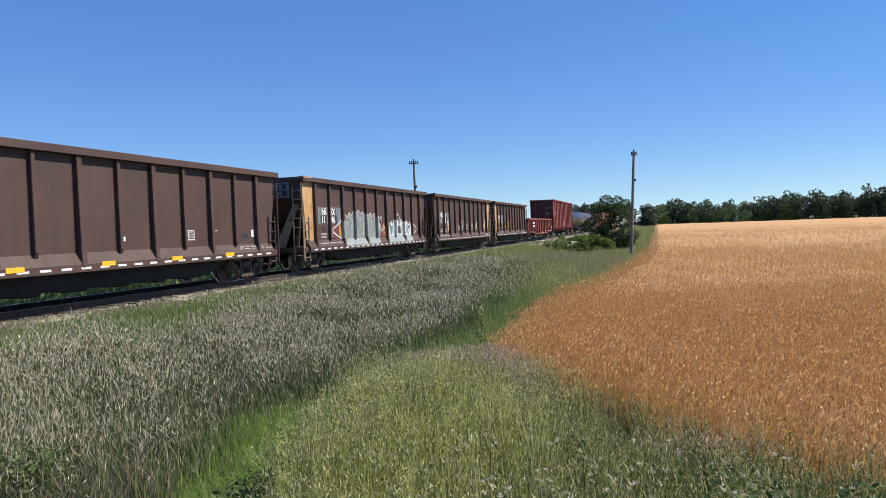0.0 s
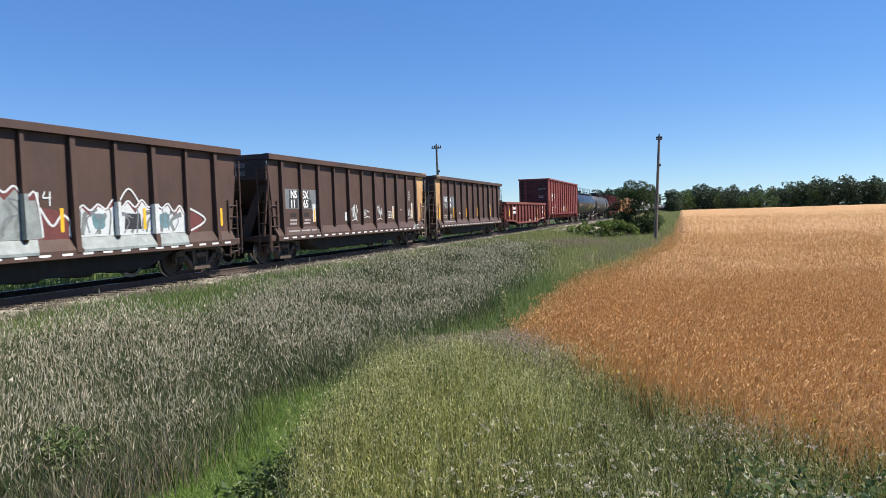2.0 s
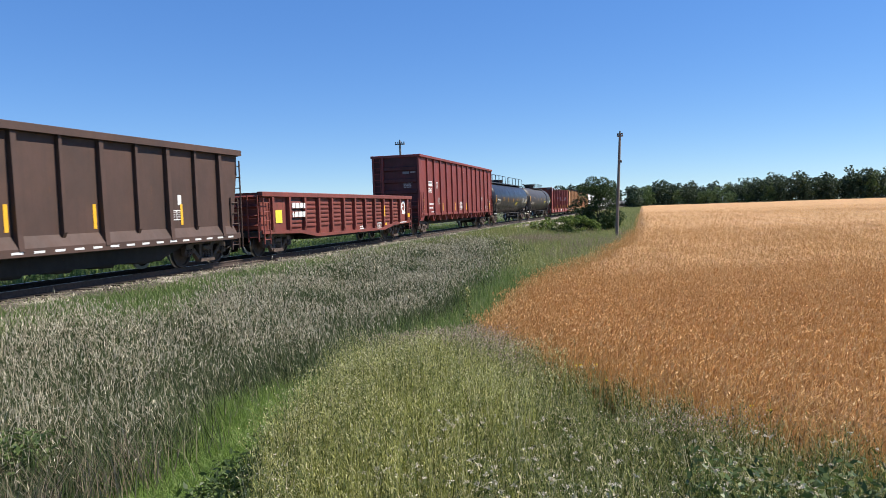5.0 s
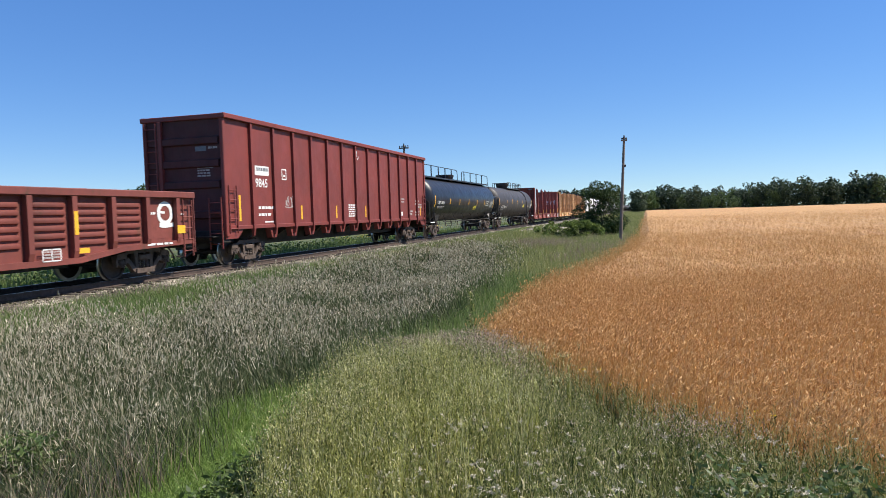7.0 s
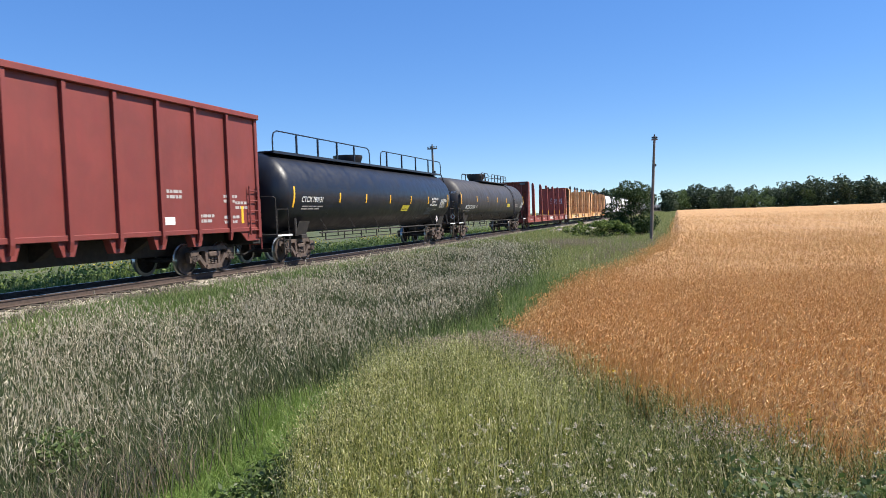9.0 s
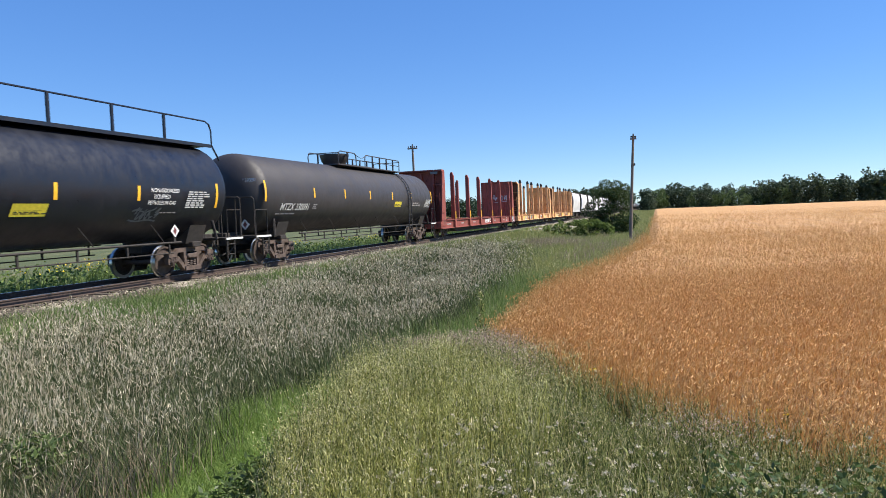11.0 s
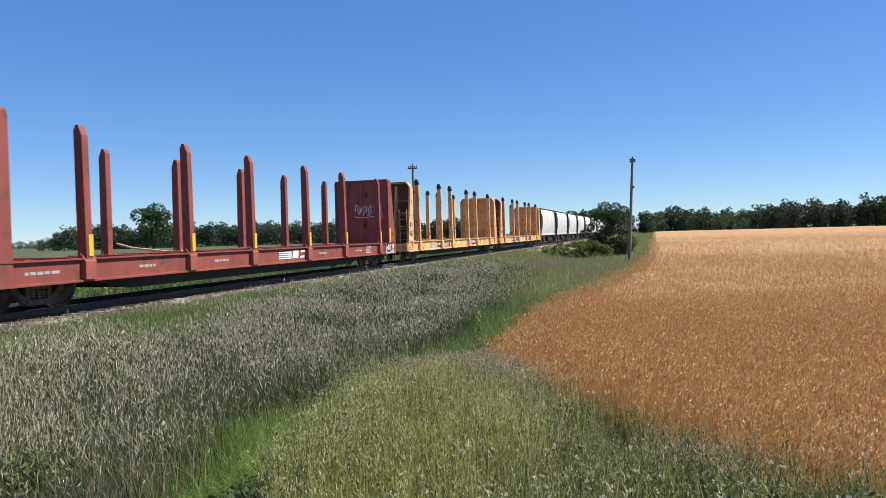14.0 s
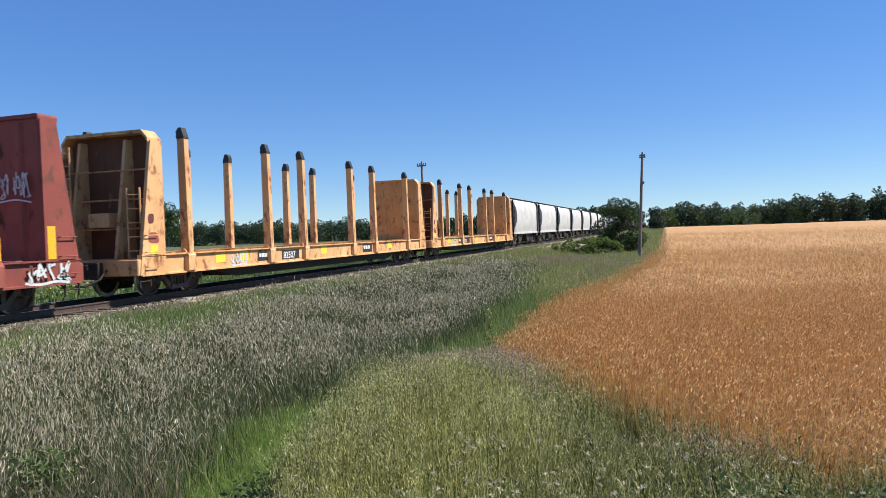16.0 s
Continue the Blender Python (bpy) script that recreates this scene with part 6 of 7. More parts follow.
def tank_car(y, length, r, zc, mat, label, turning=True):
    o = 0.75
    car = thing("tank_car", label, "tank car", "tank cars in the train", at=pose(TRACK_X, y - o, 0))
    part("tank", tank_shell(o, o + length, r, zc, 0.75), mat, car, smooth=True)
    for sgn in (1, -1):
        part("side_rail", Shape().tube([(sgn * 1.45, o + 2.9, 1.02), (sgn * 1.45, o + length - 2.9, 1.02)], 0.035, 6), UNDER, car, "grab rail along the underside")
        low = part("lower_rail", Shape().tube([(sgn * 1.42, o + 3.2, 0.72), (sgn * 1.42, o + length - 3.2, 0.72)], 0.02, 6), UNDER, car)
        for k in range(9):
            yy = o + 3.4 + (length - 6.8) * k / 8
            part("rail_post", Shape().box((sgn * 1.43 - 0.02, yy - 0.025, 0.70), (sgn * 1.43 + 0.02, yy + 0.025, 1.04)), UNDER, low)
        for k in range(6):
            yy = o + 3.6 + (length - 7.2) * k / 5
            part("rail_bracket", Shape().tube([(sgn * 1.44, yy, 1.02), (sgn * 1.30, yy - 0.35, 1.55)], 0.014, 5), UNDER, car)
    for k, y0 in ((1, o), (-1, o + length)):
        part("saddle", Shape().prism("y", [(-1.35, 1.5), (-1.15, 0.95), (1.15, 0.95), (1.35, 1.5), (0.9, 1.15), (-0.9, 1.15)], y0 + k * 1.5, y0 + k * 2.3), UNDER, car)
        part("stub_sill", Shape().box((-0.3, min(y0 - k * 0.3, y0 + k * 3.2), 0.72), (0.3, max(y0 - k * 0.3, y0 + k * 3.2), 1.18), 0.03), UNDER, car)
        plat = part("end_platform", Shape().box((-1.5, min(y0 - k * 0.3, y0 + k * 0.75), 0.98), (1.5, max(y0 - k * 0.3, y0 + k * 0.75), 1.06), 0.01), UNDER, car)
        part("platform_edge", Shape().box((1.50, min(y0 - k * 0.25, y0 + k * 0.7), 0.99), (1.51, max(y0 - k * 0.25, y0 + k * 0.7), 1.05)), MARK_WHITE, plat)
        part("end_rail", Shape().tube([(-1.45, y0 - k * 0.25, 1.05), (-1.45, y0 - k * 0.25, 2.33), (-1.35, y0 - k * 0.25, 2.40), (1.35, y0 - k * 0.25, 2.40), (1.45, y0 - k * 0.25, 2.33), (1.45, y0 - k * 0.25, 1.05)], 0.022, 6), UNDER, plat)
        for x in (-0.7, 0.0, 0.7):
            part("rail_post", Shape().tube([(x, y0 - k * 0.25, 1.05), (x, y0 - k * 0.25, 2.40)], 0.02, 6), UNDER, plat)
        part("side_hoop", Shape().tube([(1.46, y0 - k * 0.2, 1.05), (1.46, y0 - k * 0.2, 1.95), (1.46, y0 + k * 0.55, 1.95), (1.46, y0 + k * 0.55, 0.5)], 0.02, 6), UNDER, plat)
        part("step", ladder_shape(1.46, min(y0 + k * 0.2, y0 + k * 0.62), 0.35, 1.0, 0.42, "y", 2), UNDER, plat)
        truck(car, y0 + k * 1.95, turning)
        part("body_bolster", Shape().box((-1.3, y0 + k * 1.95 - 0.2, 0.84), (1.3, y0 + k * 1.95 + 0.2, 1.0), 0.02), UNDER, car)
        strut = Shape().tube([(1.35, y0 + k * 1.2, 1.62), (1.42, y0 + k * 1.1, 1.02)], 0.05, 6)
        part("brace", strut, UNDER, car)
    couplers(car, length + 1.5)
    return car, o


def on_tank(r, zc, y, z):
    """Pose for a flat marking upon the shell at height z."""
    a = math.asin(max(-1, min(1, (z - zc) / r)))
    return Matrix.Translation((r * math.cos(a) + 0.006, y, z)) @ Matrix(((0, -math.sin(a), math.cos(a), 0), (1, 0, 0, 0), (0, math.cos(a), math.sin(a), 0), (0, 0, 0, 1)))


def shell_strip(r, zc, y, z0, z1, w):
    """A reflective strip that follows the shell's curve."""
    a0, a1 = math.asin((z0 - zc) / r), math.asin((z1 - zc) / r)
    s, n = Shape(), 6
    pts = [((r + 0.006) * math.cos(a0 + (a1 - a0) * i / n), zc + (r + 0.006) * math.sin(a0 + (a1 - a0) * i / n)) for i in range(n + 1)]
    return s.add([(x, y + d, z) for x, z in pts for d in (0, w)], [(2 * i, 2 * i + 1, 2 * i + 3, 2 * i + 2) for i in range(n)])


def housing(car, y, z, mat):
    """The round protective housing over the valves."""
    part("valve_housing", Shape().turned("z", [(-0.15, 0.52), (0.05, 0.55), (0.12, 0.62), (0.38, 0.70), (0.46, 0.70), (0.46, 0.64), (0.40, 0.0)], (0, y, z), 24), mat, car, "round dark valve housing", smooth=True)


R1, Z1 = 1.52, 2.58
t1, o = tank_car(117.7, 20.2, R1, Z1, BLUEBLACK, "glossy blue-black pressure tank car with full-length top railing")
part("walkway", Shape().box((-0.85, o + 0.7, Z1 + 1.47), (0.85, o + 19.85, Z1 + 1.53), 0.01).box((0.82, o + 0.7, Z1 + 1.44), (0.88, o + 19.85, Z1 + 1.54)), BLUEBLACK, t1, "top walkway grating")
for x in (0.82,):
    railing(t1, BLUEBLACK, x, o + 0.75, o + 9.3, 4.08, 4.86, 4, 0.3)
    long_rail = railing(t1, BLUEBLACK, x, o + 10.6, o + 19.95, 4.08, 4.86, 0, 0.3)
    for yy in (11.4, 13.45, 15.55, 17.65):
        part("rail_post", Shape().box((x - 0.03, o + yy - 0.035, 4.08), (x + 0.03, o + yy + 0.035, 4.86)), BLUEBLACK, long_rail)
housing(t1, o + 8.6, 4.05, BLUEBLACK)
part("end_stay", Shape().tube([(0.85, o + 19.9, 4.1), (0.95, o + 20.15, 3.6)], 0.03, 6), BLUEBLACK, t1)
for k in (0.9, 4.6, 7.2, 10.0, 12.8, 15.55, 19.05):
    wide = k in (0.9, 19.05)
    part("reflector", shell_strip(R1, Z1, o + k, 2.02 if wide else 2.22, 2.78 if wide else 2.62, 0.11), YELLOW, t1, "yellow reflective strip")
part("sticker", plate(0.95, 0.33), LEMON, t1, "yellow safety sticker", on_tank(R1, Z1, o + 11.72, 1.84))
part("marking", bars(3, 0.8, 0.12, 71), MARK_BLACK, t1, "", on_tank(R1 + 0.004, Z1, o + 11.8, 1.88))
for k, (w, dz) in enumerate((("NON-ODORIZED", 0.0), ("LIQUIFIED", -0.17), ("PETROLEUM GAS", -0.34))):
    part("marking", text_mesh(w, 0.16, 0.95), MARK_WHITE, t1, "", on_tank(R1, Z1, o + 15.98 + (0.1, 0.22, 0.0)[k], 2.46 + dz))
part("marking", bars(8, 0.95, 0.55, 73), MARK_WHITE, t1, "dense white stencilled table", on_tank(R1, Z1, o + 17.6, 2.0))
part("marking", bars(1, 0.8, 0.05, 74), MARK_GREY, t1, "", on_tank(R1, Z1, o + 16.5, 1.86))
part("graffiti", scrawl(1.1, 0.5, 75, 5, 0.05), MARK_STEEL, t1, "faint grey scrawl", on_tank(R1, Z1, o + 15.4, 1.66))
part("marking", text_mesh("CTCX 780131", 0.30, 0.95), MARK_WHITE, t1, "", on_tank(R1, Z1, o + 1.5, 2.22))
part("marking", bars(2, 1.6, 0.2, 76), MARK_GREY, t1, "", on_tank(R1, Z1, o + 1.6, 1.9))
for tank_y in (17.05,):
    d = Shape().quad((0, -0.19, 0), (0.19, 0, 0), (0, 0.19, 0), (-0.19, 0, 0))
    part("placard", d, MARK_WHITE, t1, "white diamond placard", on_side(1.46, o + tank_y, 1.36))
    part("placard", Shape().quad((0, -0.12, 0), (0.08, 0, 0), (0, 0.12, 0), (-0.08, 0, 0)), SPRAY_RED, t1, "", on_side(1.464, o + tank_y, 1.36))
part("placard_post", Shape().box((1.40, o + 17.0, 1.0), (1.44, o + 17.1, 1.3)), UNDER, t1)
keyed(t1)

R2, Z2 = 1.50, 2.56
t2, o = tank_car(139.25, 20.3, R2, Z2, CHARCOAL, "matt charcoal tank car with a short railed top platform")
part("walkway", Shape().box((-0.85, o + 8.1, Z2 + 1.46), (0.85, o + 16.2, Z2 + 1.52), 0.01), CHARCOAL, t2)
for x in (-0.78, 0.78):
    railing(t2, CHARCOAL, x, o + 8.2, o + 10.2, 4.02, 4.68, 1, 0.2)
    railing(t2, CHARCOAL, x, o + 11.3, o + 16.2, 4.02, 4.68, 4, 0.15)
    part("handrail", Shape().tube([(x, o + 11.3, 4.38), (x, o + 16.2, 4.38)], 0.02, 6), CHARCOAL, t2)
for yy in (8.2, 16.2):
    part("handrail", Shape().tube([(-0.78, o + yy, 4.6), (0.78, o + yy, 4.6)], 0.022, 6), CHARCOAL, t2)
housing(t2, o + 9.4, 4.16, CHARCOAL)
part("safety_chain", Shape().tube([(0.78, o + 10.2, 4.6), (0.78, o + 10.85, 4.47), (0.78, o + 11.3, 4.6)], 0.012, 5), CHARCOAL, t2)
part("ladder", ladder_shape(1.54, o + 15.5, 0.5, 2.7, 0.42, "y", 7), CHARCOAL, t2)
climb = Shape()
for d in (0.0, 0.42):
    climb.tube([(1.54 * math.cos(a), o + 15.5 + d, Z2 + 1.54 * math.sin(a)) for a in [0.1 + 0.12 * i for i in range(11)]], 0.022, 6)
for i in range(9):
    a = 0.16 + 0.13 * i
    climb.tube([(1.54 * math.cos(a), o + 15.5, Z2 + 1.54 * math.sin(a)), (1.54 * math.cos(a), o + 15.92, Z2 + 1.54 * math.sin(a))], 0.016, 6)
part("ladder", climb, CHARCOAL, t2, "ladder bent over the shell")
for k in (0.45, 4.2, 7.15, 10.05, 13.05, 16.0, 19.7):
    wide = k in (0.45, 19.7)
    part("reflector", shell_strip(R2, Z2, o + k, 2.25 if wide else 2.42, 3.0 if wide else 2.82, 0.11), YELLOW, t2, "yellow reflective strip")
part("marking", text_mesh("MTZX 330091", 0.40, 0.95), MARK_WHITE, t2, "", on_tank(R2, Z2, o + 1.62, 1.93))
part("marking", bars(1, 1.6, 0.1, 81), MARK_GREY, t2, "", on_tank(R2, Z2, o + 1.4, 1.74))
part("marking", bars(3, 0.3, 0.24, 82), MARK_GREY, t2, "", on_tank(R2, Z2, o + 4.2, 1.95))
part("sticker", plate(1.0, 0.28), LEMON, t2, "yellow safety sticker", on_tank(R2, Z2, o + 13.5, 2.06))
part("marking", bars(2, 0.8, 0.09, 84), MARK_BLACK, t2, "", on_tank(R2 + 0.004, Z2, o + 13.6, 2.1))
part("marking", bars(2, 1.3, 0.24, 83), MARK_GREY, t2, "", on_tank(R2, Z2, o + 16.3, 2.06))
part("marking", bars(7, 0.95, 0.5, 85), MARK_WHITE, t2, "dense white stencilled table", on_tank(R2, Z2, o + 18.5, 2.0))
part("marking", text_mesh("MTZX 330091", 0.19, 0.8), MARK_WHITE, t2, "", on_end(0.42, o + 0.165, 2.95))
part("placard", Shape().quad((0, -0.19, 0), (0.19, 0, 0), (0, 0.19, 0), (-0.19, 0, 0)), MARK_WHITE, t2, "white diamond placard", on_end(1.1, o - 0.30, 1.45))
part("placard", Shape().quad((0, -0.12, 0), (0.08, 0, 0), (0, 0.12, 0), (-0.08, 0, 0)), SPRAY_RED, t2, "", on_end(1.1, o - 0.304, 1.45))
keyed(t2)


# ---- bulkhead flat cars ----
def stake_shape(sgn, tip, lean):
    s = Shape().prism("y", [(sgn * 1.30, 0.62), (sgn * 1.56, 0.62), (sgn * 1.58, 0.95), (sgn * 1.54, tip - 0.25), (sgn * 1.44, tip), (sgn * 1.36, tip), (sgn * 1.30, tip - 0.12)], -0.10, 0.10)
    return s


def bulkhead_car(y, length, tip, top, stakes, paint, end_paint, label, black_tips, chamfer, far_shift=0.0):
    o = 0.75
    car = thing("bulkhead_flatcar", label, "flat car", "bulkhead flat cars in the train", at=pose(TRACK_X, y - o, 0))
    for sgn in (1, -1):
        part("side_sill", Shape().prism("y", [(sgn * 1.38, 0.60), (sgn * 1.54, 0.60), (sgn * 1.54, 0.64), (sgn * 1.46, 0.66), (sgn * 1.46, 1.12), (sgn * 1.54, 1.14), (sgn * 1.54, 1.18), (sgn * 1.38, 1.18)], o + 0.1, o + length - 0.1), paint, car)
        part("side_skirt", Shape().prism("x", [(o + 3.6, 0.61), (o + 5.0, 0.30), (o + length - 5.0, 0.30), (o + length - 3.6, 0.61)], sgn * 1.05, sgn * 1.15), UNDER, car)
        for sy in stakes:
            p = part("stake", stake_shape(sgn, tip, 0), paint, car, "upright steel stake", pose(0, o + sy + (far_shift if sgn < 0 else 0.0), 0))
            if black_tips:
                part("tip", Shape().prism("y", [(sgn * 1.285, tip - 0.3), (sgn * 1.555, tip - 0.3), (sgn * 1.545, tip - 0.24), (sgn * 1.455, tip + 0.02), (sgn * 1.35, tip + 0.02), (sgn * 1.285, tip - 0.1)], -0.112, 0.112), MARK_BLACK, p, "black rubber tip")
            part("stake_pocket", Shape().prism("y", [(sgn * 1.44, 0.62), (sgn * 1.61, 0.66), (sgn * 1.61, 1.1), (sgn * 1.44, 1.3)], -0.17, 0.17), end_paint if not black_tips else paint, p)
            if not black_tips:
                part("reflector", Shape().box((1.57 if sgn > 0 else -1.60, -0.04, 1.22), (1.60 if sgn > 0 else -1.57, 0.10, 1.75)), YELLOW, p, "yellow reflective strip")
    part("deck", Shape().box((-1.45, o, 0.98), (1.45, o + length, 1.08)), end_paint, car, "rusty steel deck")
    for k in range(12):
        yy = o + 1.6 + (length - 3.2) * k / 11
        part("bunk", Shape().box((-1.35, yy - 0.09, 1.08), (1.35, yy + 0.09, 1.2), 0.01), end_paint, car)
    part("centre_sill", Shape().box((-0.35, o - 0.2, 0.55), (0.35, o + length + 0.2, 1.0), 0.02).prism("x", [(o + 3.5, 0.6), (o + 5.0, 0.32), (o + length - 5.0, 0.32), (o + length - 3.5, 0.6)], -0.8, 0.8), UNDER, car)
    for k, y0 in ((1, o), (-1, o + length)):
        c = chamfer
        face = [(-1.45, 1.05), (1.45, 1.05), (1.45, top - c), (1.45 - c, top), (-1.45 + c, top), (-1.45, top - c)]
        # the near recess of the yellow cars gets the colour with shade in it
        bh = part("bulkhead", Shape().prism("y", face, y0 + k * 0.92, y0 + k * 1.02), RECESS if k > 0 and black_tips else end_paint, car, "tall steel end bulkhead")
        for sgn in (1, -1):
            part("side_plate", Shape().prism("x", [(y0 + k * 0.05, 0.62), (y0 + k * 1.06, 0.62), (y0 + k * 1.06, top - c), (y0 + k * 0.62, top - c)], sgn * 1.42, sgn * 1.52), paint, bh)
        for x in ((-0.95, 0.62) if black_tips else (-0.85, 0.0, 0.85)):
            part("gusset", Shape().prism("x", [(y0 + k * 0.15, 1.05), (y0 + k * 0.93, 1.05), (y0 + k * 0.93, top - 0.15), (y0 + k * 0.68, top - 0.15)], x - 0.05, x + 0.05), paint, bh)
            if black_tips:
                continue
            part("face_rib", Shape().prism("z", [(x - 0.12, y0 + k * 1.02), (x - 0.07, y0 + k * 1.10), (x + 0.07, y0 + k * 1.10), (x + 0.12, y0 + k * 1.02)], 1.1, top - 0.1), end_paint, bh)
        part("top_cap", Shape().prism("y", [(-1.48, top - c - 0.05), (-1.5 + c, top - 0.02), (1.5 - c, top - 0.02), (1.48, top - c - 0.05), (1.48, top - c + 0.06), (1.5 - c, top + 0.07), (-1.5 + c, top + 0.07), (-1.48, top - c + 0.06)], y0 + k * 0.55, y0 + k * 1.08), paint, bh)
        for z in (1.9, 2.7, 3.5):
            part("cross_bar", Shape().tube([(-1.42, y0 + k * 0.5, z), (1.42, y0 + k * 0.5, z)], 0.025, 6), end_paint, bh)
        part("ladder", ladder_shape(-1.38, y0 + k * 0.3, 1.1, top - 0.3, 0.42, "x", 9), paint, bh)
        part("ladder", ladder_shape(0.95, y0 + k * 0.3, 1.1, 3.0, 0.42, "x", 5), paint, bh)
        for z in (0.85, 1.25, 1.7):
            part("grab_iron", grab(1.52, min(y0 + k * 0.25, y0 + k * 0.7), z, 0.45), paint, bh)
        part("end_sill", Shape().box((-1.5, min(y0 - k * 0.02, y0 + k * 0.25), 0.62), (1.5, max(y0 - k * 0.02, y0 + k * 0.25), 1.06), 0.02), paint, car)
        part("step", ladder_shape(1.44, min(y0 + k * 0.1, y0 + k * 0.5), 0.3, 0.62, 0.4, "y", 1), UNDER, car)
        truck(car, y0 + k * 2.1)
    part("brake_cylinder", Shape().turned("y", [(-0.45, 0.0), (-0.45, 0.16), (0.45, 0.16), (0.45, 0.0)], (0.9, o + length / 2 + 2, 0.45), 12), MARK_GREY, car)
    couplers(car, length + 1.5)
    return car, o


c1, o = bulkhead_car(160.95, 24.55, 4.42, 4.42, [3.17, 7.17, 10.57, 14.6, 18.1, 22.2], FLAT_RED, RUST_RED, "faded red bulkhead flat car with upright stakes, empty", False, 0.04, -0.14)
mark(c1, scrawl(1.65, 0.72, 91, 11, 0.036), SPRAY_WHITE, 0, 0, 0, "graffiti", "white illegible tag").matrix_basis = on_end(-0.4, o + 23.42, 2.5)
mark(c1, scrawl(1.2, 0.5, 92, 6, 0.06), SPRAY_WHITE, 1.545, o + 22.9, 0.64, "graffiti", "white illegible tag")
stripes = Shape()
for k in range(4):
    stripes.quad((0, 0.075 * k, 0), (0.95, 0.075 * k, 0), (0.95 + 0.03, 0.075 * k + 0.045, 0), (0, 0.075 * k + 0.045, 0))
stripes.add([(1.02, 0, 0), (1.14, 0, 0), (1.20, 0.3, 0), (1.08, 0.3, 0), (1.34, 0, 0), (1.46, 0, 0), (1.52, 0.3, 0), (1.40, 0.3, 0), (1.6, 0, 0), (1.95, 0, 0), (1.97, 0.08, 0), (1.62, 0.08, 0), (1.66, 0.22, 0), (2.0, 0.22, 0), (2.02, 0.3, 0), (1.68, 0.3, 0)], [(0, 1, 2, 3), (4, 5, 6, 7), (8, 9, 10, 11), (12, 13, 14, 15), (7, 2, 1, 4)])
mark(c1, stripes, MARK_WHITE, 1.466, o + 12.35, 0.76, "emblem", "white striped railroad emblem")
data_panel(c1, 1.466, o + 20.6, 0.74, 93)
for k, yy in enumerate((1.4, 5.0, 8.4, 15.6, 19.3)):
    mark(c1, bars(1, 0.8, 0.12, 94 + k), MARK_GREY, 1.466, o + yy, 0.8)
mark(c1, plate(0.22, 0.75), YELLOW, 1.526, o + 23.55, 1.2, "reflector", "yellow reflective strip")
part("placard", plate(0.5, 0.16), MARK_STEEL, c1, "", on_end(0.7, o + 0.54, 4.2))
for line in ([(1.4, o + 6.9, 1.25), (0.6, o + 7.3, 1.22), (-0.4, o + 7.0, 1.35), (-1.3, o + 7.3, 1.5)], [(1.4, o + 10.4, 1.25), (0.9, o + 11.0, 1.22), (0.3, o + 11.3, 1.2)]):
    part("tie_down_strap", Shape().tube(line, 0.035, 5), CANVAS, c1, "loose tan tie-down strap on the deck")
keyed(c1)

YSTAKES = [2.1, 6.55, 9.05, 13.45, 15.95, 20.4]
for n, (y0, length) in enumerate(((187.35, 23.35), (211.85, 23.2))):
    car, o = bulkhead_car(y0, length, 4.80, 4.52, YSTAKES, FLAT_YELLOW, RUST_YELLOW, "rusty yellow bulkhead flat car with black-tipped stakes, empty", True, 0.22, -0.65)
    for k, yy in enumerate((3.4, 4.7, 7.6, 10.4, 17.6)):
        mark(car, plate(0.5, 0.3), LEMON, 1.466, o + yy, 0.80, "patch", "yellow painted patch")
    mark(car, plate(0.95, 0.3), MARK_BLACK, 1.467, o + 5.2 + 0.55, 0.74, "patch")
    mark(car, bars(1, 0.7, 0.22, 101 + n), MARK_WHITE, 1.471, o + 5.85, 0.78)
    mark(car, text_mesh("82507" if n == 0 else "82", 0.34, 1.0), MARK_WHITE, 1.472, o + 8.0 - 0.55, 0.76)
    mark(car, plate(1.25, 0.34), MARK_BLACK, 1.468, o + 7.35, 0.72, "patch")
    mark(car, bars(1, 0.9, 0.26, 103), MARK_WHITE, 1.472, o + 14.6, 0.76)
    mark(car, plate(1.1, 0.34), MARK_BLACK, 1.468, o + 14.5, 0.72, "patch")
    mark(car, scrawl(0.9, 0.4, 105 + n, 5, 0.05), SPRAY_WHITE, 1.467, o + 4.2, 0.66, "graffiti")
    mark(car, plate(0.3, 0.26), LEMON, 1.526, o + 0.45, 1.18, "sticker")
    mark(car, Shape().quad(*[(a, b, 0) for a, b, c in blob(0.15, 0.15, 0.26, 0.3, 3, 6)]), SPRAY_RED, 1.526, o + 0.38, 2.0, "graffiti", "red painted blot")
    mark(car, Shape().quad(*[(a, b, 0) for a, b, c in blob(0.2, 0.15, 0.5, 0.3, 4, 8)]), RUST_RED, 1.526, o + 0.38, 1.5, "graffiti")
    part("junction_box", Shape().box((-0.45, o + 0.35, 1.95), (0.25, o + 0.75, 2.35), 0.02), FLAT_YELLOW, car)
    keyed(car)


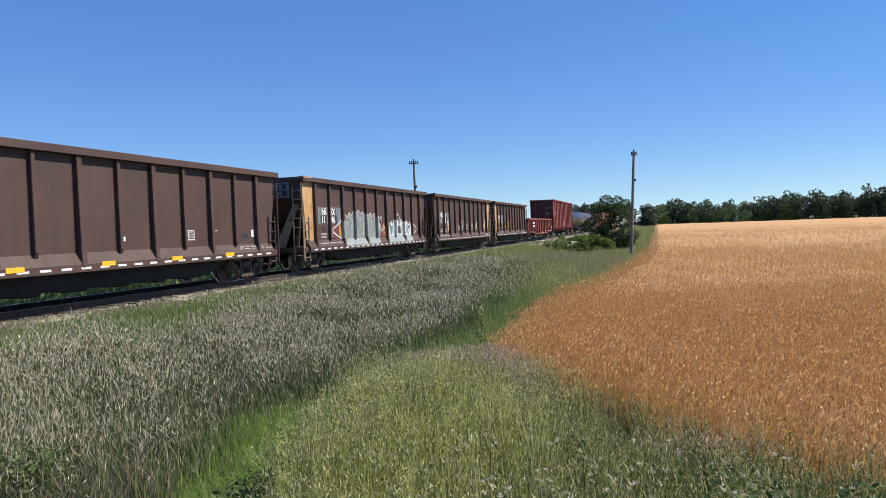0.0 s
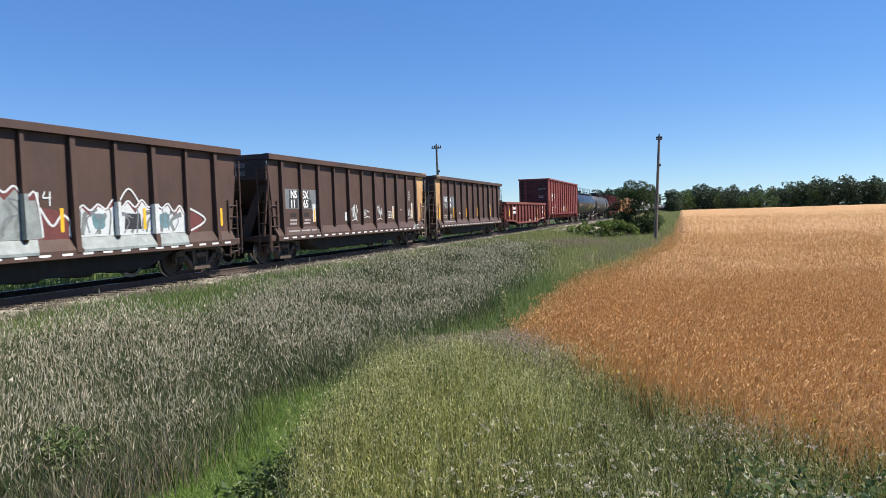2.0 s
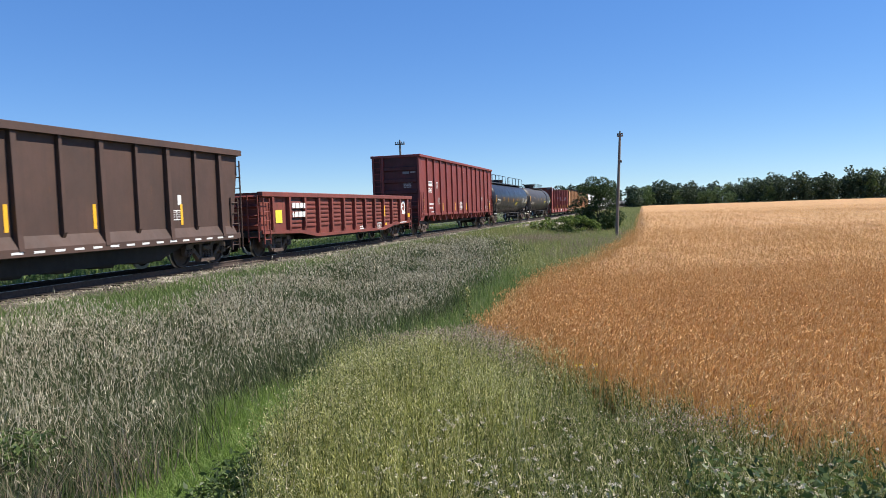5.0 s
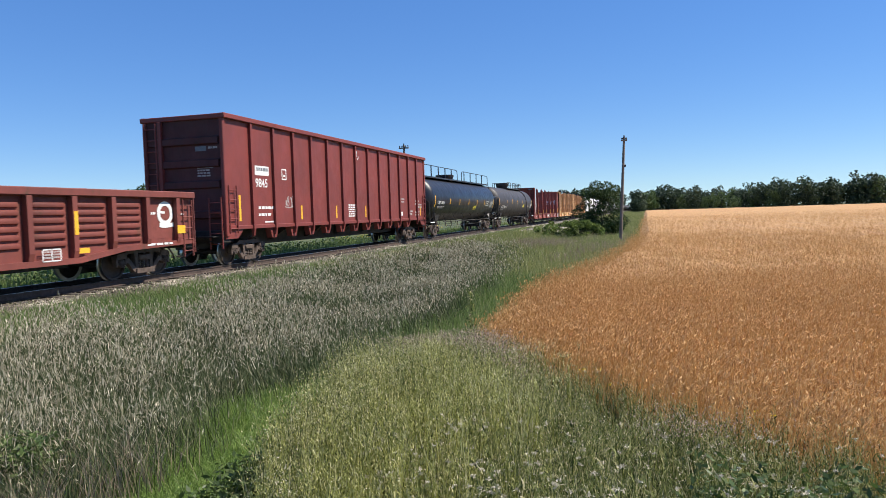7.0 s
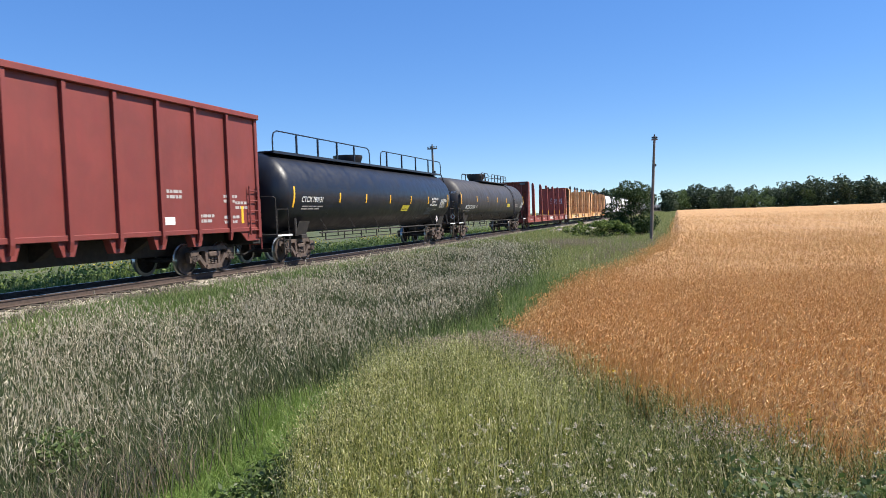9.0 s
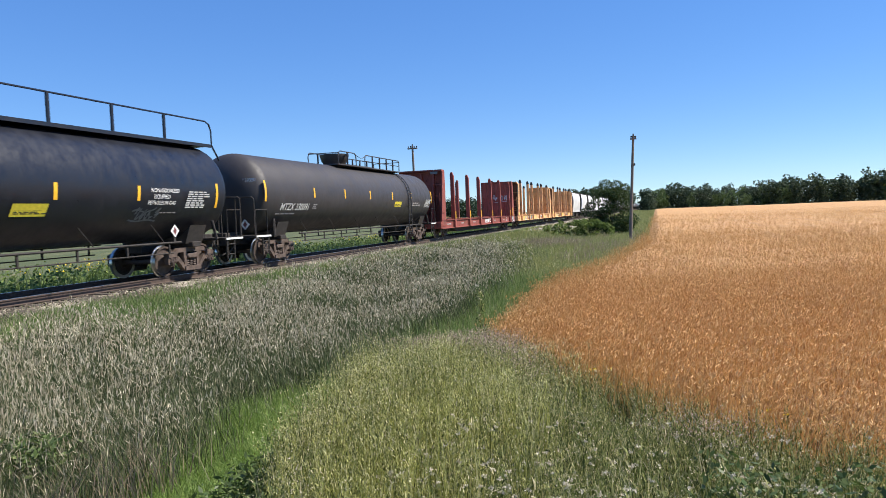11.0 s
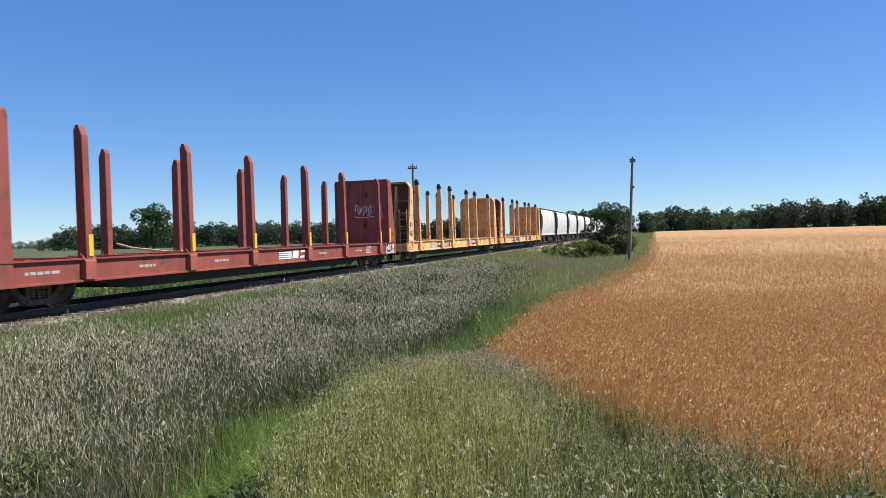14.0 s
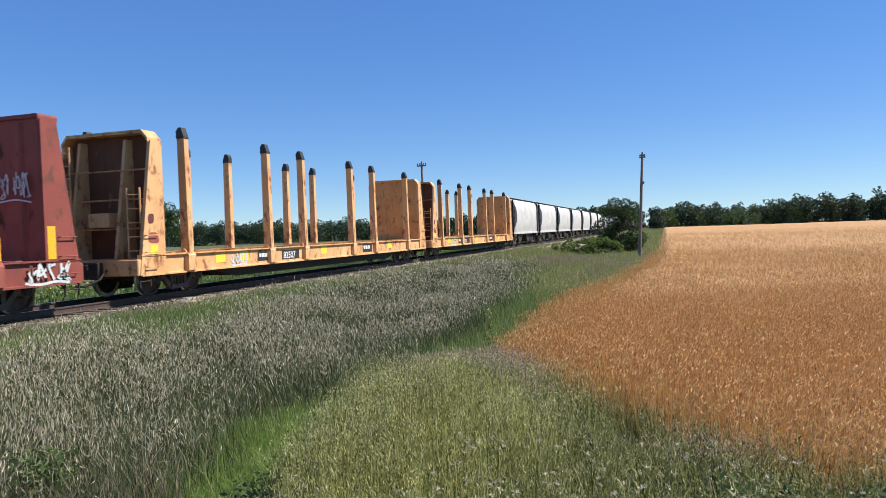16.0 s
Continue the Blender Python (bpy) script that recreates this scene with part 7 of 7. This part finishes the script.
# ---- covered hoppers and the cars behind ----
def covered_hopper():
    o, length = 0.65, 12.8
    car = thing("covered_hopper", "white round-sided covered hopper car", "hopper car", "white covered hopper cars", at=pose(TRACK_X, 0, 0))
    half = [(1.32, 1.30), (1.44, 1.7), (1.52, 2.4), (1.54, 3.0), (1.50, 3.6), (1.36, 4.1), (1.1, 4.38), (0.6, 4.48)]
    prof = half + [(-x, z) for x, z in reversed(half)]
    s, rings = Shape(), []
    for yy, kx in ((o + 0.15, 1.0), (o + 0.9, 1.0), (o + length - 0.9, 1.0), (o + length - 0.15, 1.0)):
        bow = (1 if yy < o + 5 else -1) * 1.15
        rings += [(x * kx, yy + bow * math.sin(math.pi * max(0, min(1, (z - 1.3) / 3.1))), z) for x, z in prof]
    n = len(prof)
    s.add(rings, [(r * n + i, r * n + (i + 1) % n, (r + 1) * n + (i + 1) % n, (r + 1) * n + i) for r in range(3) for i in range(n)] + [tuple(range(n)), tuple(range(3 * n, 4 * n))])
    part("body", s, WHITE_CAR, car, smooth=True)
    for k, y0 in ((1, o), (-1, o + length)):
        # the white car's end parts take the same colour with shade in it
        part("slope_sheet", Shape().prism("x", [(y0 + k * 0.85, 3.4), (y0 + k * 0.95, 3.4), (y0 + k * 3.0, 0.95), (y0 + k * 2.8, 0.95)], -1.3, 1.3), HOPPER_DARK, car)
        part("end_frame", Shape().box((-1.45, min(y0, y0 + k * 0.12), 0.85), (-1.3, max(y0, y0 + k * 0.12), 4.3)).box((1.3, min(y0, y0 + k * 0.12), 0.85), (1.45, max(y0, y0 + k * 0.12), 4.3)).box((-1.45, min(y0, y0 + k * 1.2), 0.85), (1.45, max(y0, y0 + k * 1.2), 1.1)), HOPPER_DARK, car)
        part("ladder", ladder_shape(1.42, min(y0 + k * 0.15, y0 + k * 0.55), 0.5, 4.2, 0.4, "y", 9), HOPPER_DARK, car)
        truck(car, y0 + k * 1.7, False)
    for yy in (o + 4.3, o + 8.5):
        part("discharge_bay", Shape().prism("x", [(yy - 1.7, 1.3), (yy + 1.7, 1.3), (yy + 0.4, 0.3), (yy - 0.4, 0.3)], -1.15, 1.15), UNDER, car)
    part("side_sill", Shape().box((-1.42, o, 1.12), (1.42, o + length, 1.32)), WHITE_CAR, car)
    walk_way = part("roof_walk", Shape().box((-1.0, o, 4.52), (-0.55, o + length, 4.56)).box((0.55, o, 4.52), (1.0, o + length, 4.56)), UNDER, car)
    for k in range(9):
        part("hatch", Shape().box((-0.45, o + 0.9 + 1.25 * k, 4.46), (0.45, o + 1.7 + 1.25 * k, 4.64), 0.04), UNDER, walk_way)
    couplers(car, length + 1.3)
    return car


first_hopper = covered_hopper()
for k in range(7):
    y = 235.35 + 14.12 * k
    car = first_hopper if k == 0 else copy_thing(first_hopper, pose(TRACK_X, y, 0))
    car.matrix_basis = pose(TRACK_X, y, 0)
    keyed(car)

y = 235.35 + 14.12 * 7
tank_far = []
for mat, label in ((GREY_CAR, "pale grey tank car far down the line"), (CHARCOAL, "dark tank car far down the line")):
    car, o = tank_car(0, 15.4, 1.45, 2.5, mat, label, False)
    housing(car, o + 7.7, 3.9, mat)
    tank_far.append(car)
for k in range(22):
    src = tank_far[0 if k in (0, 3, 4, 9, 10, 15) else 1]
    car = src if k in (0, 1) else copy_thing(src, pose(TRACK_X, y, 0))
    car.matrix_basis = pose(TRACK_X, y, 0)
    keyed(car)
    y += 16.9


# ---- what moves ----
def motions():
    steps = [k / 2 for k in range(33)]
    for car, y in cars:
        walk(car, [(t, pose(TRACK_X, y - travel(t), 0)) for t in steps])
    turns = [(k / FPS, -math.degrees(travel(k / FPS) / WHEEL_R)) for k in range(16 * FPS + 1)]
    for w, dy in wheelsets:
        walk(w, [(t, pose(0, dy, WHEEL_R, -a)) for t, a in turns])


motions()
